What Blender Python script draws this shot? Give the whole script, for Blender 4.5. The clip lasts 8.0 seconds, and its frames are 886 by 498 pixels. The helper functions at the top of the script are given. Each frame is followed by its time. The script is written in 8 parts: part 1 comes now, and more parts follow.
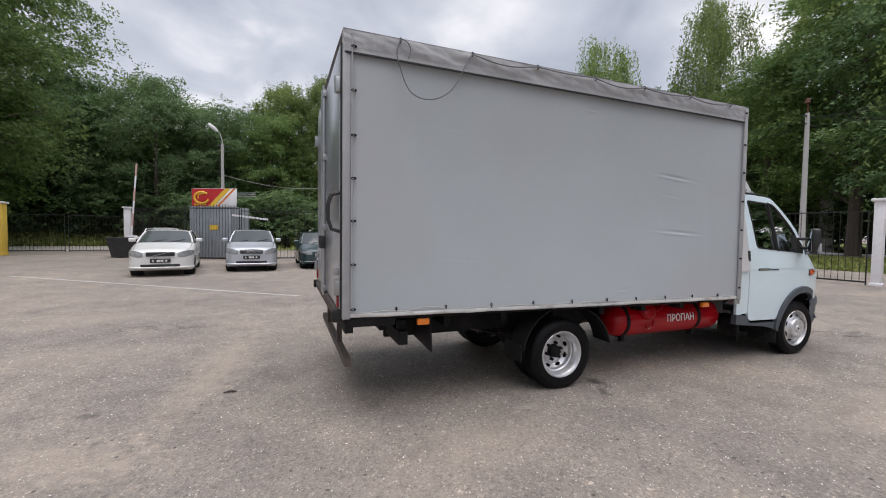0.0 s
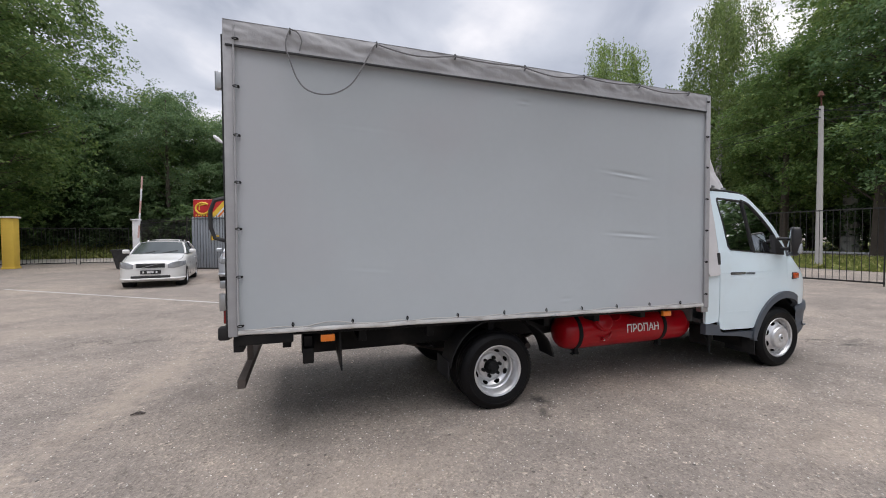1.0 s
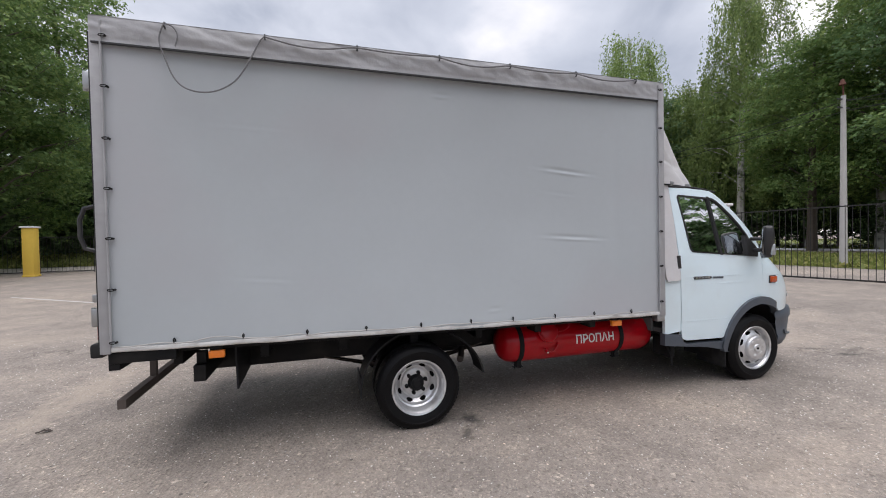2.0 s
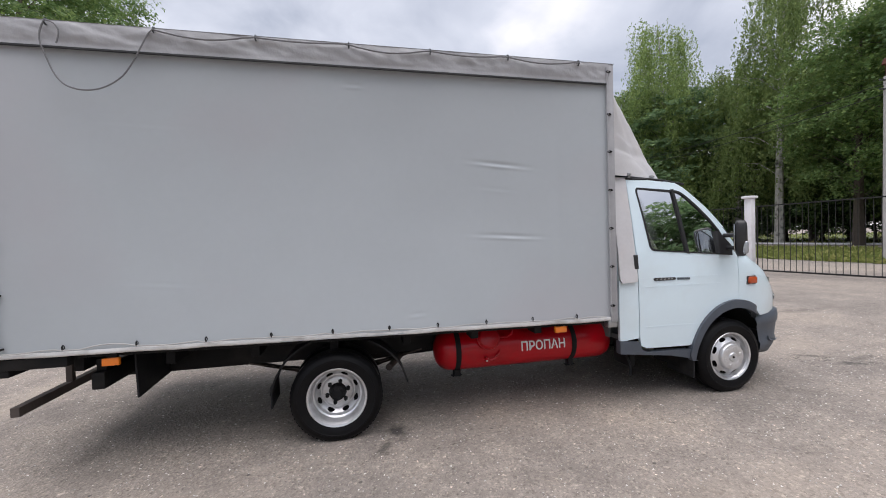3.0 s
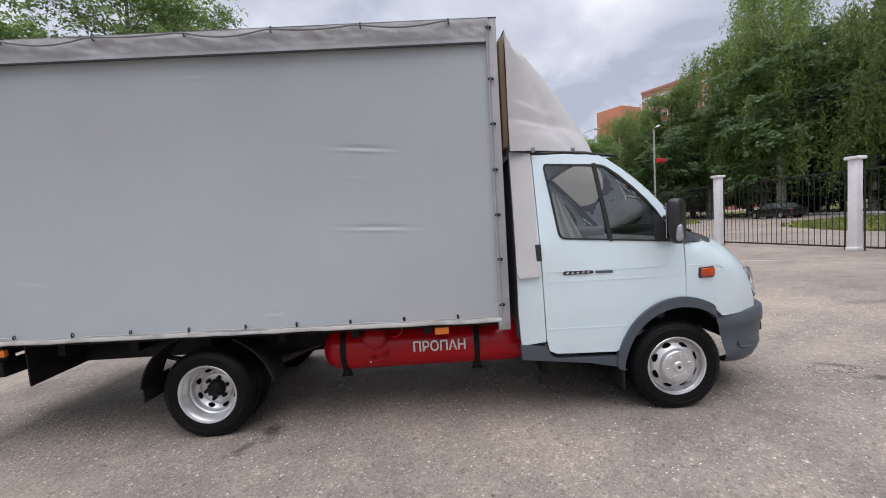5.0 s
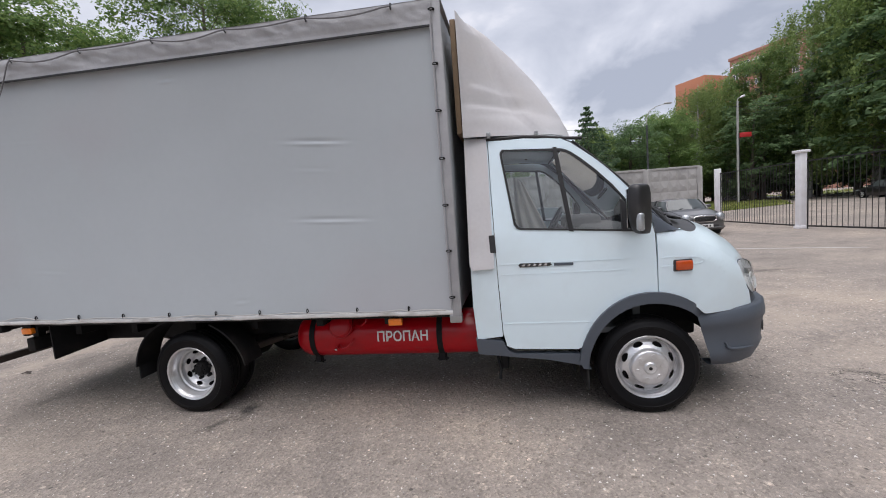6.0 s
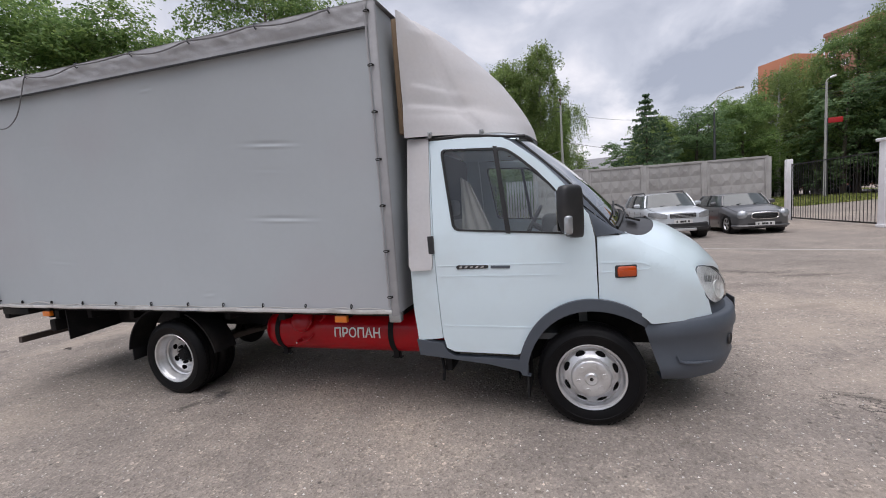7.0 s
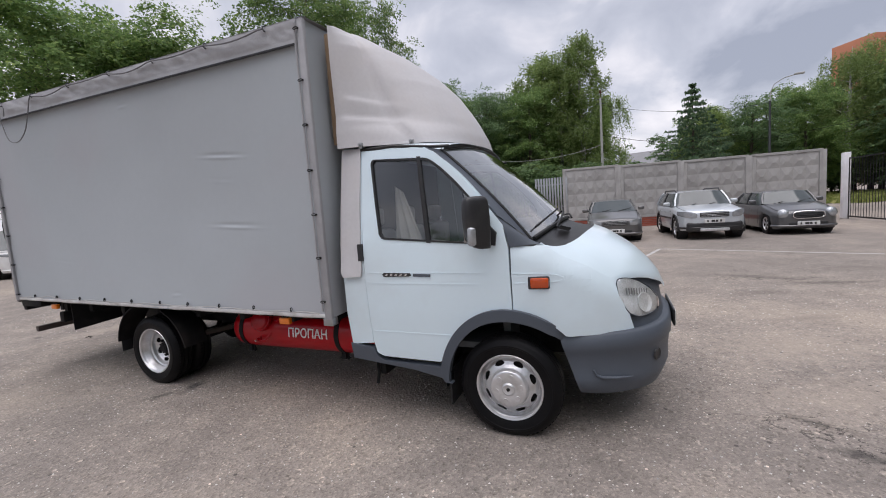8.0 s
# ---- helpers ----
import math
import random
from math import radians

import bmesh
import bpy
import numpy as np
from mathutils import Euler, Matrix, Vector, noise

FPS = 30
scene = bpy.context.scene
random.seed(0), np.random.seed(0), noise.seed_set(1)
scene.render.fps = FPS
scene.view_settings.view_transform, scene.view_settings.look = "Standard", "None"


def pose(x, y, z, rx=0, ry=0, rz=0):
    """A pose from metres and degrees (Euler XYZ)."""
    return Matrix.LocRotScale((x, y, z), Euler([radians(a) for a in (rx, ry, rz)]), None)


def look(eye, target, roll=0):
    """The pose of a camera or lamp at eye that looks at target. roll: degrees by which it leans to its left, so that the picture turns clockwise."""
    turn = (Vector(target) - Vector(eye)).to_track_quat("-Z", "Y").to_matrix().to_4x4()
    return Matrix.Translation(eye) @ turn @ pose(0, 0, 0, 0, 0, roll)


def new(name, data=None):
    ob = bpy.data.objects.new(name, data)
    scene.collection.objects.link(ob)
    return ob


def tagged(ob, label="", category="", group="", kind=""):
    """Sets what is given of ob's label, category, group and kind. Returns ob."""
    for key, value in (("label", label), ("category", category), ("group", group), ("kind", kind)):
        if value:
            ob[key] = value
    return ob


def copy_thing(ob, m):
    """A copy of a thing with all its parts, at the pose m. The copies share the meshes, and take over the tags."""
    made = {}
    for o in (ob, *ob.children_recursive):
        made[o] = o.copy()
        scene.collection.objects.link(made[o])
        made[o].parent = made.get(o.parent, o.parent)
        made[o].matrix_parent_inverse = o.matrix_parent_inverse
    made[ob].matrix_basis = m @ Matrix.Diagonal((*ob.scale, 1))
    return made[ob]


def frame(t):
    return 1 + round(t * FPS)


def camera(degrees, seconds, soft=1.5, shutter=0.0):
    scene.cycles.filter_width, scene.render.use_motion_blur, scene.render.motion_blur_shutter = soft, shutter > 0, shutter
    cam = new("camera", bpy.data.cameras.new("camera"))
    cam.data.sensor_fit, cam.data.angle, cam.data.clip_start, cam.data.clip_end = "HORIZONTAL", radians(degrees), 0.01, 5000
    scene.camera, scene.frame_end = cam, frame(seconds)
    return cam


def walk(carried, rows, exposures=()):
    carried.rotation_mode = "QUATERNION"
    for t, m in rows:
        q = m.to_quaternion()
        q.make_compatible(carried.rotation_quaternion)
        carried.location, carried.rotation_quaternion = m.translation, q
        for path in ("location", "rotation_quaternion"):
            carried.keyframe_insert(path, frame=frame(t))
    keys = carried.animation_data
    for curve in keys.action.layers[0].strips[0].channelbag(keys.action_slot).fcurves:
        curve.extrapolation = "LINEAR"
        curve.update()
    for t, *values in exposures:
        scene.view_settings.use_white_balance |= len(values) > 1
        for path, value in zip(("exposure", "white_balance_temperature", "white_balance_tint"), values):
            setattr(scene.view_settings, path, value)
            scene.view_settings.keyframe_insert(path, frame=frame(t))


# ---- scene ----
cam = camera(93.9, 8.0, soft=1.0)
METRES, EYE, SLOPE, TURN = 6.696, 1.47, 0.37, -21.0
ROWS = [
    (0.0, 0.0, 0.0, 0.0, 0.04, -2.24, -1.09),
    (0.5, 0.0604, 0.0201, 0.002, 1.26, -1.95, -0.68),
    (1.0, 0.121, 0.0484, 0.0014, 2.28, -1.43, -0.02),
    (1.5, 0.183, 0.0722, 0.0035, 3.49, -1.12, 0.46),
    (3.0, 0.3625, 0.1464, 0.0049, 9.03, -1.32, 1.37),
    (3.5, 0.4226, 0.1696, 0.0074, 11.25, -1.63, 1.71),
    (4.0, 0.4825, 0.1908, 0.0105, 13.85, -2.11, 2.18),
    (4.5, 0.5342, 0.2214, 0.0102, 16.85, -2.82, 2.6),
    (6.0, 0.689, 0.3108, 0.0076, 29.59, -5.22, 3.92),
    (6.5, 0.7436, 0.341, 0.009, 33.86, -5.57, 3.92),
    (7.0, 0.7891, 0.3783, 0.0072, 37.41, -5.64, 3.71),
    (7.5, 0.8366, 0.4143, 0.0083, 40.47, -5.7, 3.59),
    (8.0, 0.8851, 0.4499, 0.0136, 43.32, -5.91, 3.71),
]
SUN_EL, SUN_ROT, SUN, SKY = 80, 185, 2.2, 0.99
EXPOSURES = [(0.0, 0.30, 6620, 13), (3.0, 0.51, 6560, 14), (4.5, 0.48, 6560, 14), (6.5, 0.35, 6560, 15), (8.0, 0.22, 6540, 16)]

walk(cam, [(t, pose(0, 0, EYE, 0, SLOPE, 0) @ pose(0, 0, 0, 0, 0, TURN) @ pose(METRES * x, METRES * y, METRES * z, 90 + pitch, roll, yaw)) for t, x, y, z, yaw, pitch, roll in ROWS], EXPOSURES)


# ---------- light ----------
world = bpy.data.worlds.new("sky")
scene.world = world
world.use_nodes = True


def build_sky(nt):
    n, l = nt.nodes, nt.links
    n.clear()
    out, bg = n.new("ShaderNodeOutputWorld"), n.new("ShaderNodeBackground")
    sky = n.new("ShaderNodeTexSky")
    sky.sky_type, sky.sun_disc = "NISHITA", False
    sky.sun_elevation, sky.sun_rotation = radians(SUN_EL), radians(SUN_ROT)
    sky.air_density, sky.dust_density = 1.0, 2.0
    dim = n.new("ShaderNodeVectorMath")
    dim.operation = "SCALE"
    dim.inputs["Scale"].default_value = 0.10
    l.new(sky.outputs[0], dim.inputs[0])
    co = n.new("ShaderNodeTexCoord")
    sep = n.new("ShaderNodeSeparateXYZ")
    l.new(co.outputs["Generated"], sep.inputs[0])
    low = n.new("ShaderNodeMath")
    low.operation = "MAXIMUM"
    low.inputs[1].default_value = 0.0
    l.new(sep.outputs["Z"], low.inputs[0])
    add = n.new("ShaderNodeMath")
    add.operation = "ADD"
    add.inputs[1].default_value = 0.42
    l.new(low.outputs[0], add.inputs[0])
    flat = []
    for axis in ("X", "Y"):
        d = n.new("ShaderNodeMath")
        d.operation = "DIVIDE"
        l.new(sep.outputs[axis], d.inputs[0])
        l.new(add.outputs[0], d.inputs[1])
        flat.append(d)
    comb = n.new("ShaderNodeCombineXYZ")
    l.new(flat[0].outputs[0], comb.inputs[0])
    l.new(flat[1].outputs[0], comb.inputs[1])
    big, fine = n.new("ShaderNodeTexNoise"), n.new("ShaderNodeTexNoise")
    for node, scale, detail, rough, bend in ((big, 1.15, 6, 0.48, 0.5), (fine, 3.4, 7, 0.52, 0.4)):
        node.inputs["Scale"].default_value, node.inputs["Detail"].default_value = scale, detail
        node.inputs["Roughness"].default_value, node.inputs["Distortion"].default_value = rough, bend
        l.new(comb.outputs[0], node.inputs["Vector"])
    mixn = n.new("ShaderNodeMix")
    mixn.inputs[0].default_value = 0.36
    l.new(big.outputs[0], mixn.inputs[2])
    l.new(fine.outputs[0], mixn.inputs[3])
    # the cloud cover is brighter towards the horizon
    lift, total = n.new("ShaderNodeMapRange"), n.new("ShaderNodeMath")
    lift.inputs[1].default_value, lift.inputs[2].default_value, lift.inputs[3].default_value, lift.inputs[4].default_value = 0.12, 0.46, 0.05, -0.05
    l.new(sep.outputs["Z"], lift.inputs[0])
    total.operation = "ADD"
    l.new(mixn.outputs[0], total.inputs[0])
    l.new(lift.outputs[0], total.inputs[1])
    # a darker cloud bank and a thin bright place beside it: middle, half sizes, turn, amount
    for cx, cy, rx, ry, turn, amount in ((0.46, 1.42, 0.34, 0.17, -50, -0.15), (0.46, 0.95, 0.28, 0.19, -30, 0.05), (0.06, 1.22, 0.34, 0.24, 20, -0.05)):
        mp, ln, wob, fall, plus = n.new("ShaderNodeMapping"), n.new("ShaderNodeVectorMath"), n.new("ShaderNodeMath"), n.new("ShaderNodeMapRange"), n.new("ShaderNodeMath")
        mp.vector_type, ln.operation, wob.operation, plus.operation, fall.interpolation_type = "TEXTURE", "LENGTH", "MULTIPLY_ADD", "ADD", "SMOOTHSTEP"
        mp.inputs["Location"].default_value, mp.inputs["Rotation"].default_value, mp.inputs["Scale"].default_value = (cx, cy, 0), (0, 0, radians(turn)), (rx, ry, 1)
        l.new(comb.outputs[0], mp.inputs["Vector"])
        l.new(mp.outputs[0], ln.inputs[0])
        wob.inputs[1].default_value = 1.6
        l.new(fine.outputs[0], wob.inputs[0])
        l.new(ln.outputs["Value"], wob.inputs[2])
        fall.inputs[1].default_value, fall.inputs[2].default_value, fall.inputs[3].default_value, fall.inputs[4].default_value = 1.0, 2.1, amount, 0.0
        l.new(wob.outputs[0], fall.inputs[0])
        l.new(total.outputs[0], plus.inputs[0])
        l.new(fall.outputs[0], plus.inputs[1])
        total = plus
    ramp = n.new("ShaderNodeValToRGB")
    ramp.color_ramp.elements[0].position, ramp.color_ramp.elements[0].color = 0.37, (0.35, 0.39, 0.465, 1)
    ramp.color_ramp.elements[1].position, ramp.color_ramp.elements[1].color = 0.60, (0.93, 0.93, 0.95, 1)
    e = ramp.color_ramp.elements.new(0.49)
    e.color = (0.55, 0.59, 0.66, 1)
    l.new(total.outputs[0], ramp.inputs[0])
    mix = n.new("ShaderNodeMix")
    mix.data_type = "RGBA"
    mix.inputs[0].default_value = 0.88
    l.new(dim.outputs[0], mix.inputs[6])
    l.new(ramp.outputs[0], mix.inputs[7])
    l.new(mix.outputs[2], bg.inputs[0])
    bg.inputs[1].default_value = SKY
    l.new(bg.outputs[0], out.inputs[0])


build_sky(world.node_tree)
sun = new("sun", bpy.data.lights.new("sun", "SUN"))
sun.data.energy, sun.data.angle, sun.data.color = SUN, radians(70), (1.0, 0.99, 0.98)
sun.matrix_world = look((0, 0, 40), Vector((0, 0, 40)) - 10 * Vector((
    math.sin(radians(SUN_ROT)) * math.cos(radians(SUN_EL)), math.cos(radians(SUN_ROT)) * math.cos(radians(SUN_EL)), math.sin(radians(SUN_EL)))))


# ---------- materials ----------
def material(name, colour, rough=0.6, metal=0.0, vary=0.12, scale=6.0, bump=0.0, bump_scale=60.0, coat=0.0, fine=0.06,
             dirt=None, dirt_amount=0.0, dirt_scale=2.0, spec=0.5, per_object=0.0, per_island=0.0):
    """A surface with variation at two scales, an optional layer of dirt and a fine relief."""
    m = bpy.data.materials.new(name)
    m.use_nodes = True
    n, l = m.node_tree.nodes, m.node_tree.links
    p = n["Principled BSDF"]
    p.inputs["Roughness"].default_value, p.inputs["Metallic"].default_value = rough, metal
    p.inputs["Coat Weight"].default_value, p.inputs["Coat Roughness"].default_value = coat, 0.06
    p.inputs["Specular IOR Level"].default_value = spec
    co = n.new("ShaderNodeTexCoord")

    def noise_node(s, detail=4):
        t = n.new("ShaderNodeTexNoise")
        t.inputs["Scale"].default_value, t.inputs["Detail"].default_value = s, detail
        l.new(co.outputs["Object"], t.inputs["Vector"])
        return t

    def centred(sock, amount):
        k = n.new("ShaderNodeMath")
        k.operation = "MULTIPLY_ADD"
        k.inputs[1].default_value, k.inputs[2].default_value = 2 * amount, -amount
        l.new(sock, k.inputs[0])
        return k.outputs[0]

    total = n.new("ShaderNodeMath")
    total.operation = "ADD"
    l.new(centred(noise_node(scale).outputs[0], vary), total.inputs[0])
    l.new(centred(noise_node(scale * 14, 2).outputs[0], fine), total.inputs[1])
    value = total
    for amount, node, sock in ((per_object, "ShaderNodeObjectInfo", "Random"), (per_island, "ShaderNodeNewGeometry", "Random Per Island")):
        if amount:
            info, plus = n.new(node), n.new("ShaderNodeMath")
            plus.operation = "ADD"
            l.new(value.outputs[0], plus.inputs[0])
            l.new(centred(info.outputs[sock], amount), plus.inputs[1])
            value = plus
    one = n.new("ShaderNodeMath")
    one.operation = "ADD"
    one.inputs[1].default_value = 1.0
    l.new(value.outputs[0], one.inputs[0])
    scaled = n.new("ShaderNodeVectorMath")
    scaled.operation = "SCALE"
    scaled.inputs[0].default_value = colour
    l.new(one.outputs[0], scaled.inputs["Scale"])
    last = scaled.outputs[0]
    if dirt:
        mask = n.new("ShaderNodeMapRange")
        mask.inputs[1].default_value, mask.inputs[2].default_value = 0.48, 0.72
        mask.inputs[4].default_value = dirt_amount
        l.new(noise_node(dirt_scale, 6).outputs[0], mask.inputs[0])
        mx = n.new("ShaderNodeMix")
        mx.data_type = "RGBA"
        l.new(mask.outputs[0], mx.inputs[0])
        l.new(last, mx.inputs[6])
        mx.inputs[7].default_value = (*dirt, 1)
        last = mx.outputs[2]
    l.new(last, p.inputs["Base Color"])
    if bump:
        b = n.new("ShaderNodeBump")
        b.inputs["Strength"].default_value, b.inputs["Distance"].default_value = bump, 0.01
        l.new(noise_node(bump_scale, 5).outputs[0], b.inputs["Height"])
        l.new(b.outputs[0], p.inputs["Normal"])
    return m


def leaf_material(name, colour, warm):
    m = bpy.data.materials.new(name)
    m.use_nodes = True
    n, l = m.node_tree.nodes, m.node_tree.links
    p = n["Principled BSDF"]
    p.inputs["Roughness"].default_value = 0.55
    info, ramp = n.new("ShaderNodeNewGeometry"), n.new("ShaderNodeValToRGB")
    ramp.color_ramp.elements[0].color = (*[0.78 * c for c in colour], 1)
    ramp.color_ramp.elements[1].color = (*warm, 1)
    mid = ramp.color_ramp.elements.new(0.55)
    mid.color = (*colour, 1)
    l.new(info.outputs["Random Per Island"], ramp.inputs[0])
    ob, tint = n.new("ShaderNodeObjectInfo"), n.new("ShaderNodeHueSaturation")
    spread = n.new("ShaderNodeMapRange")
    spread.inputs[3].default_value, spread.inputs[4].default_value = 0.9, 1.25
    l.new(ob.outputs["Random"], spread.inputs[0])
    l.new(spread.outputs[0], tint.inputs["Value"])
    l.new(ramp.outputs[0], tint.inputs["Color"])
    l.new(tint.outputs[0], p.inputs["Base Color"])
    tr, mix, out = n.new("ShaderNodeBsdfTranslucent"), n.new("ShaderNodeMixShader"), n["Material Output"]
    l.new(tint.outputs[0], tr.inputs[0])
    mix.inputs[0].default_value = 0.5
    p.inputs["Specular IOR Level"].default_value = 0.25
    l.new(p.outputs[0], mix.inputs[1])
    l.new(tr.outputs[0], mix.inputs[2])
    l.new(mix.outputs[0], out.inputs[0])
    return m


def glass_material(name, tint=(0.9, 0.95, 0.95), alpha=0.25):
    """A thin pane: mirrors the sky by its gloss and lets the rest through."""
    m = bpy.data.materials.new(name)
    m.use_nodes = True
    n, l = m.node_tree.nodes, m.node_tree.links
    n.remove(n["Principled BSDF"])
    out, clear, gloss, mix, fres = n["Material Output"], n.new("ShaderNodeBsdfTransparent"), n.new("ShaderNodeBsdfGlossy"), n.new("ShaderNodeMixShader"), n.new("ShaderNodeFresnel")
    clear.inputs[0].default_value = (*tint, 1)
    gloss.inputs["Roughness"].default_value = 0.02
    fres.inputs[0].default_value = 1.55
    k = n.new("ShaderNodeMath")
    k.operation = "MULTIPLY_ADD"
    k.inputs[1].default_value, k.inputs[2].default_value = 1.2, alpha
    k.use_clamp = True
    l.new(fres.outputs[0], k.inputs[0])
    l.new(k.outputs[0], mix.inputs[0])
    l.new(clear.outputs[0], mix.inputs[1])
    l.new(gloss.outputs[0], mix.inputs[2])
    l.new(mix.outputs[0], out.inputs[0])
    return m


STAINS = (
    (2.88, 3.24, 0.12, 0.17, 10, 0.9), (2.78, 3.02, 0.06, 0.22, -25, 0.7), (7.85, 3.50, 0.24, 0.07, -15, 0.75), (7.75, 3.84, 0.24, 0.06, -25, 0.7), (8.15, 3.62, 0.28, 0.08, 15, 0.45),
    (8.7, 8.94, 0.7, 0.18, -20, 0.5), (9.56, 8.47, 0.75, 0.16, 10, 0.5), (8.6, 6.4, 0.6, 0.12, 20, 0.4), (10.4, 6.0, 0.7, 0.16, 0, 0.45), (6.4, 2.2, 0.4, 0.2, 20, 0.25), (-1.43, 3.93, 0.11, 0.09, 0, 0.55),
    (-1.28, 7.02, 0.42, 0.10, 10, 0.4), (-2.05, 7.27, 0.35, 0.09, 0, 0.4), (4.4, 2.0, 0.4, 0.14, 10, 0.3))

# pale dusty patches: place, half sizes, turn, depth
DUST = ((8.05, 5.35, 1.0, 0.6, 20, 0.42), (8.8, 6.5, 1.3, 0.55, -10, 0.36), (8.1, 4.3, 0.8, 0.45, 30, 0.34), (7.4, 2.7, 0.8, 0.4, 10, 0.25), (-3.0, 8.3, 1.8, 0.9, 15, 0.34), (-0.62, 5.0, 0.34, 2.2, -9, 0.5), (-1.3, 3.2, 0.9, 0.4, -20, 0.4), (1.2, 2.5, 1.2, 0.4, 15, 0.25), (4.6, 1.9, 1.5, 0.35, 8, 0.22), (-2.4, 5.8, 1.2, 0.6, 0, 0.3), (12.5, 9.5, 2.2, 0.8, 10, 0.25))


def asphalt_material():
    m = bpy.data.materials.new("old_asphalt")
    m.use_nodes = True
    n, l = m.node_tree.nodes, m.node_tree.links
    p = n["Principled BSDF"]
    co = n.new("ShaderNodeTexCoord")

    def nz(scale, detail, rough=0.55):
        t = n.new("ShaderNodeTexNoise")
        t.inputs["Scale"].default_value, t.inputs["Detail"].default_value, t.inputs["Roughness"].default_value = scale, detail, rough
        l.new(co.outputs["Object"], t.inputs["Vector"])
        return t.outputs[0]

    def ramp(sock, *stops):
        r = n.new("ShaderNodeValToRGB")
        r.color_ramp.elements[0].position, r.color_ramp.elements[0].color = stops[0][0], (*stops[0][1], 1)
        r.color_ramp.elements[1].position, r.color_ramp.elements[1].color = stops[-1][0], (*stops[-1][1], 1)
        for pos, col in stops[1:-1]:
            r.color_ramp.elements.new(pos).color = (*col, 1)
        l.new(sock, r.inputs[0])
        return r.outputs[0]

    def mixed(kind, fac, a, b):
        x = n.new("ShaderNodeMix")
        x.data_type, x.blend_type = "RGBA", kind
        if isinstance(fac, float):
            x.inputs[0].default_value = fac
        else:
            l.new(fac, x.inputs[0])
        for k, s in ((6, a), (7, b)):
            if isinstance(s, tuple):
                x.inputs[k].default_value = (*s, 1)
            else:
                l.new(s, x.inputs[k])
        return x.outputs[2]

    base = ramp(nz(0.24, 7, 0.62), (0.30, (0.236, 0.209, 0.187)), (0.45, (0.286, 0.250, 0.222)), (0.56, (0.336, 0.290, 0.252)), (0.70, (0.404, 0.342, 0.288)))
    worn = ramp(nz(1.9, 9, 0.74), (0.34, (0.84, 0.835, 0.835)), (0.5, (1.0, 1.0, 1.0)), (0.66, (1.14, 1.13, 1.11)))
    col = mixed("MULTIPLY", 1.0, base, worn)
    # stones showing in the worn surface, of two sizes
    v = n.new("ShaderNodeTexVoronoi")
    v.inputs["Scale"].default_value = 85.0
    l.new(co.outputs["Object"], v.inputs["Vector"])
    chips = ramp(v.outputs["Color"], (0.0, (0.5, 0.49, 0.48)), (0.3, (0.86, 0.86, 0.86)), (0.72, (1.0, 1.0, 1.0)), (0.86, (1.3, 1.28, 1.25)), (0.95, (1.6, 1.57, 1.52)), (0.985, (3.2, 3.1, 3.0)))
    col = mixed("MULTIPLY", 0.9, col, chips)
    v2 = n.new("ShaderNodeTexVoronoi")
    v2.inputs["Scale"].default_value = 42.0
    l.new(co.outputs["Object"], v2.inputs["Vector"])
    big_chips = ramp(v2.outputs["Color"], (0.0, (0.55, 0.54, 0.53)), (0.22, (0.9, 0.9, 0.9)), (0.8, (1.0, 1.0, 1.0)), (0.92, (1.3, 1.28, 1.25)), (0.985, (2.0, 1.95, 1.9)))
    col = mixed("MULTIPLY", 0.95, col, big_chips)
    grit = ramp(nz(240, 2), (0.3, (0.7, 0.7, 0.7)), (0.7, (1.28, 1.28, 1.28)))
    col = mixed("MULTIPLY", 0.7, col, grit)
    # streaked dark patches where the surface has broken up
    stretch = n.new("ShaderNodeMapping")
    stretch.inputs["Scale"].default_value, stretch.inputs["Rotation"].default_value = (0.6, 1.15, 1.0), (0, 0, radians(-18))
    l.new(co.outputs["Object"], stretch.inputs["Vector"])
    streak = n.new("ShaderNodeTexNoise")
    streak.inputs["Scale"].default_value, streak.inputs["Detail"].default_value, streak.inputs["Roughness"].default_value = 0.75, 9, 0.68
    l.new(stretch.outputs[0], streak.inputs["Vector"])
    worn_mask = ramp(streak.outputs[0], (0.585, (0, 0, 0)), (0.66, (1, 1, 1)))
    col = mixed("MIX", mixed("MULTIPLY", 1.0, worn_mask, (0.24, 0.24, 0.24)), col, (0.12, 0.105, 0.095))
    # oil and damp spots with ragged edges: place, half sizes, turn, depth
    ragged = nz(9.0, 6, 0.7)
    for sx, sy, rx, ry, turn, depth, tone in [(*s, (0.05, 0.045, 0.042)) for s in STAINS] + [(*s, (0.46, 0.385, 0.315)) for s in DUST]:
        mp = n.new("ShaderNodeMapping")
        mp.vector_type = "TEXTURE"
        mp.inputs["Location"].default_value, mp.inputs["Rotation"].default_value, mp.inputs["Scale"].default_value = (sx, sy, 0), (0, 0, radians(turn)), (rx, ry, 1)
        l.new(co.outputs["Object"], mp.inputs["Vector"])
        ln = n.new("ShaderNodeVectorMath")
        ln.operation = "LENGTH"
        l.new(mp.outputs[0], ln.inputs[0])
        wob = n.new("ShaderNodeMath")
        wob.operation = "MULTIPLY_ADD"
        wob.inputs[1].default_value = 3.0
        l.new(ragged, wob.inputs[0])
        l.new(ln.outputs["Value"], wob.inputs[2])
        fall = n.new("ShaderNodeMapRange")
        fall.inputs[1].default_value, fall.inputs[2].default_value, fall.inputs[3].default_value, fall.inputs[4].default_value = 1.7, 2.5, depth, 0.0
        l.new(wob.outputs[0], fall.inputs[0])
        col = mixed("MIX", fall.outputs[0], col, tone)
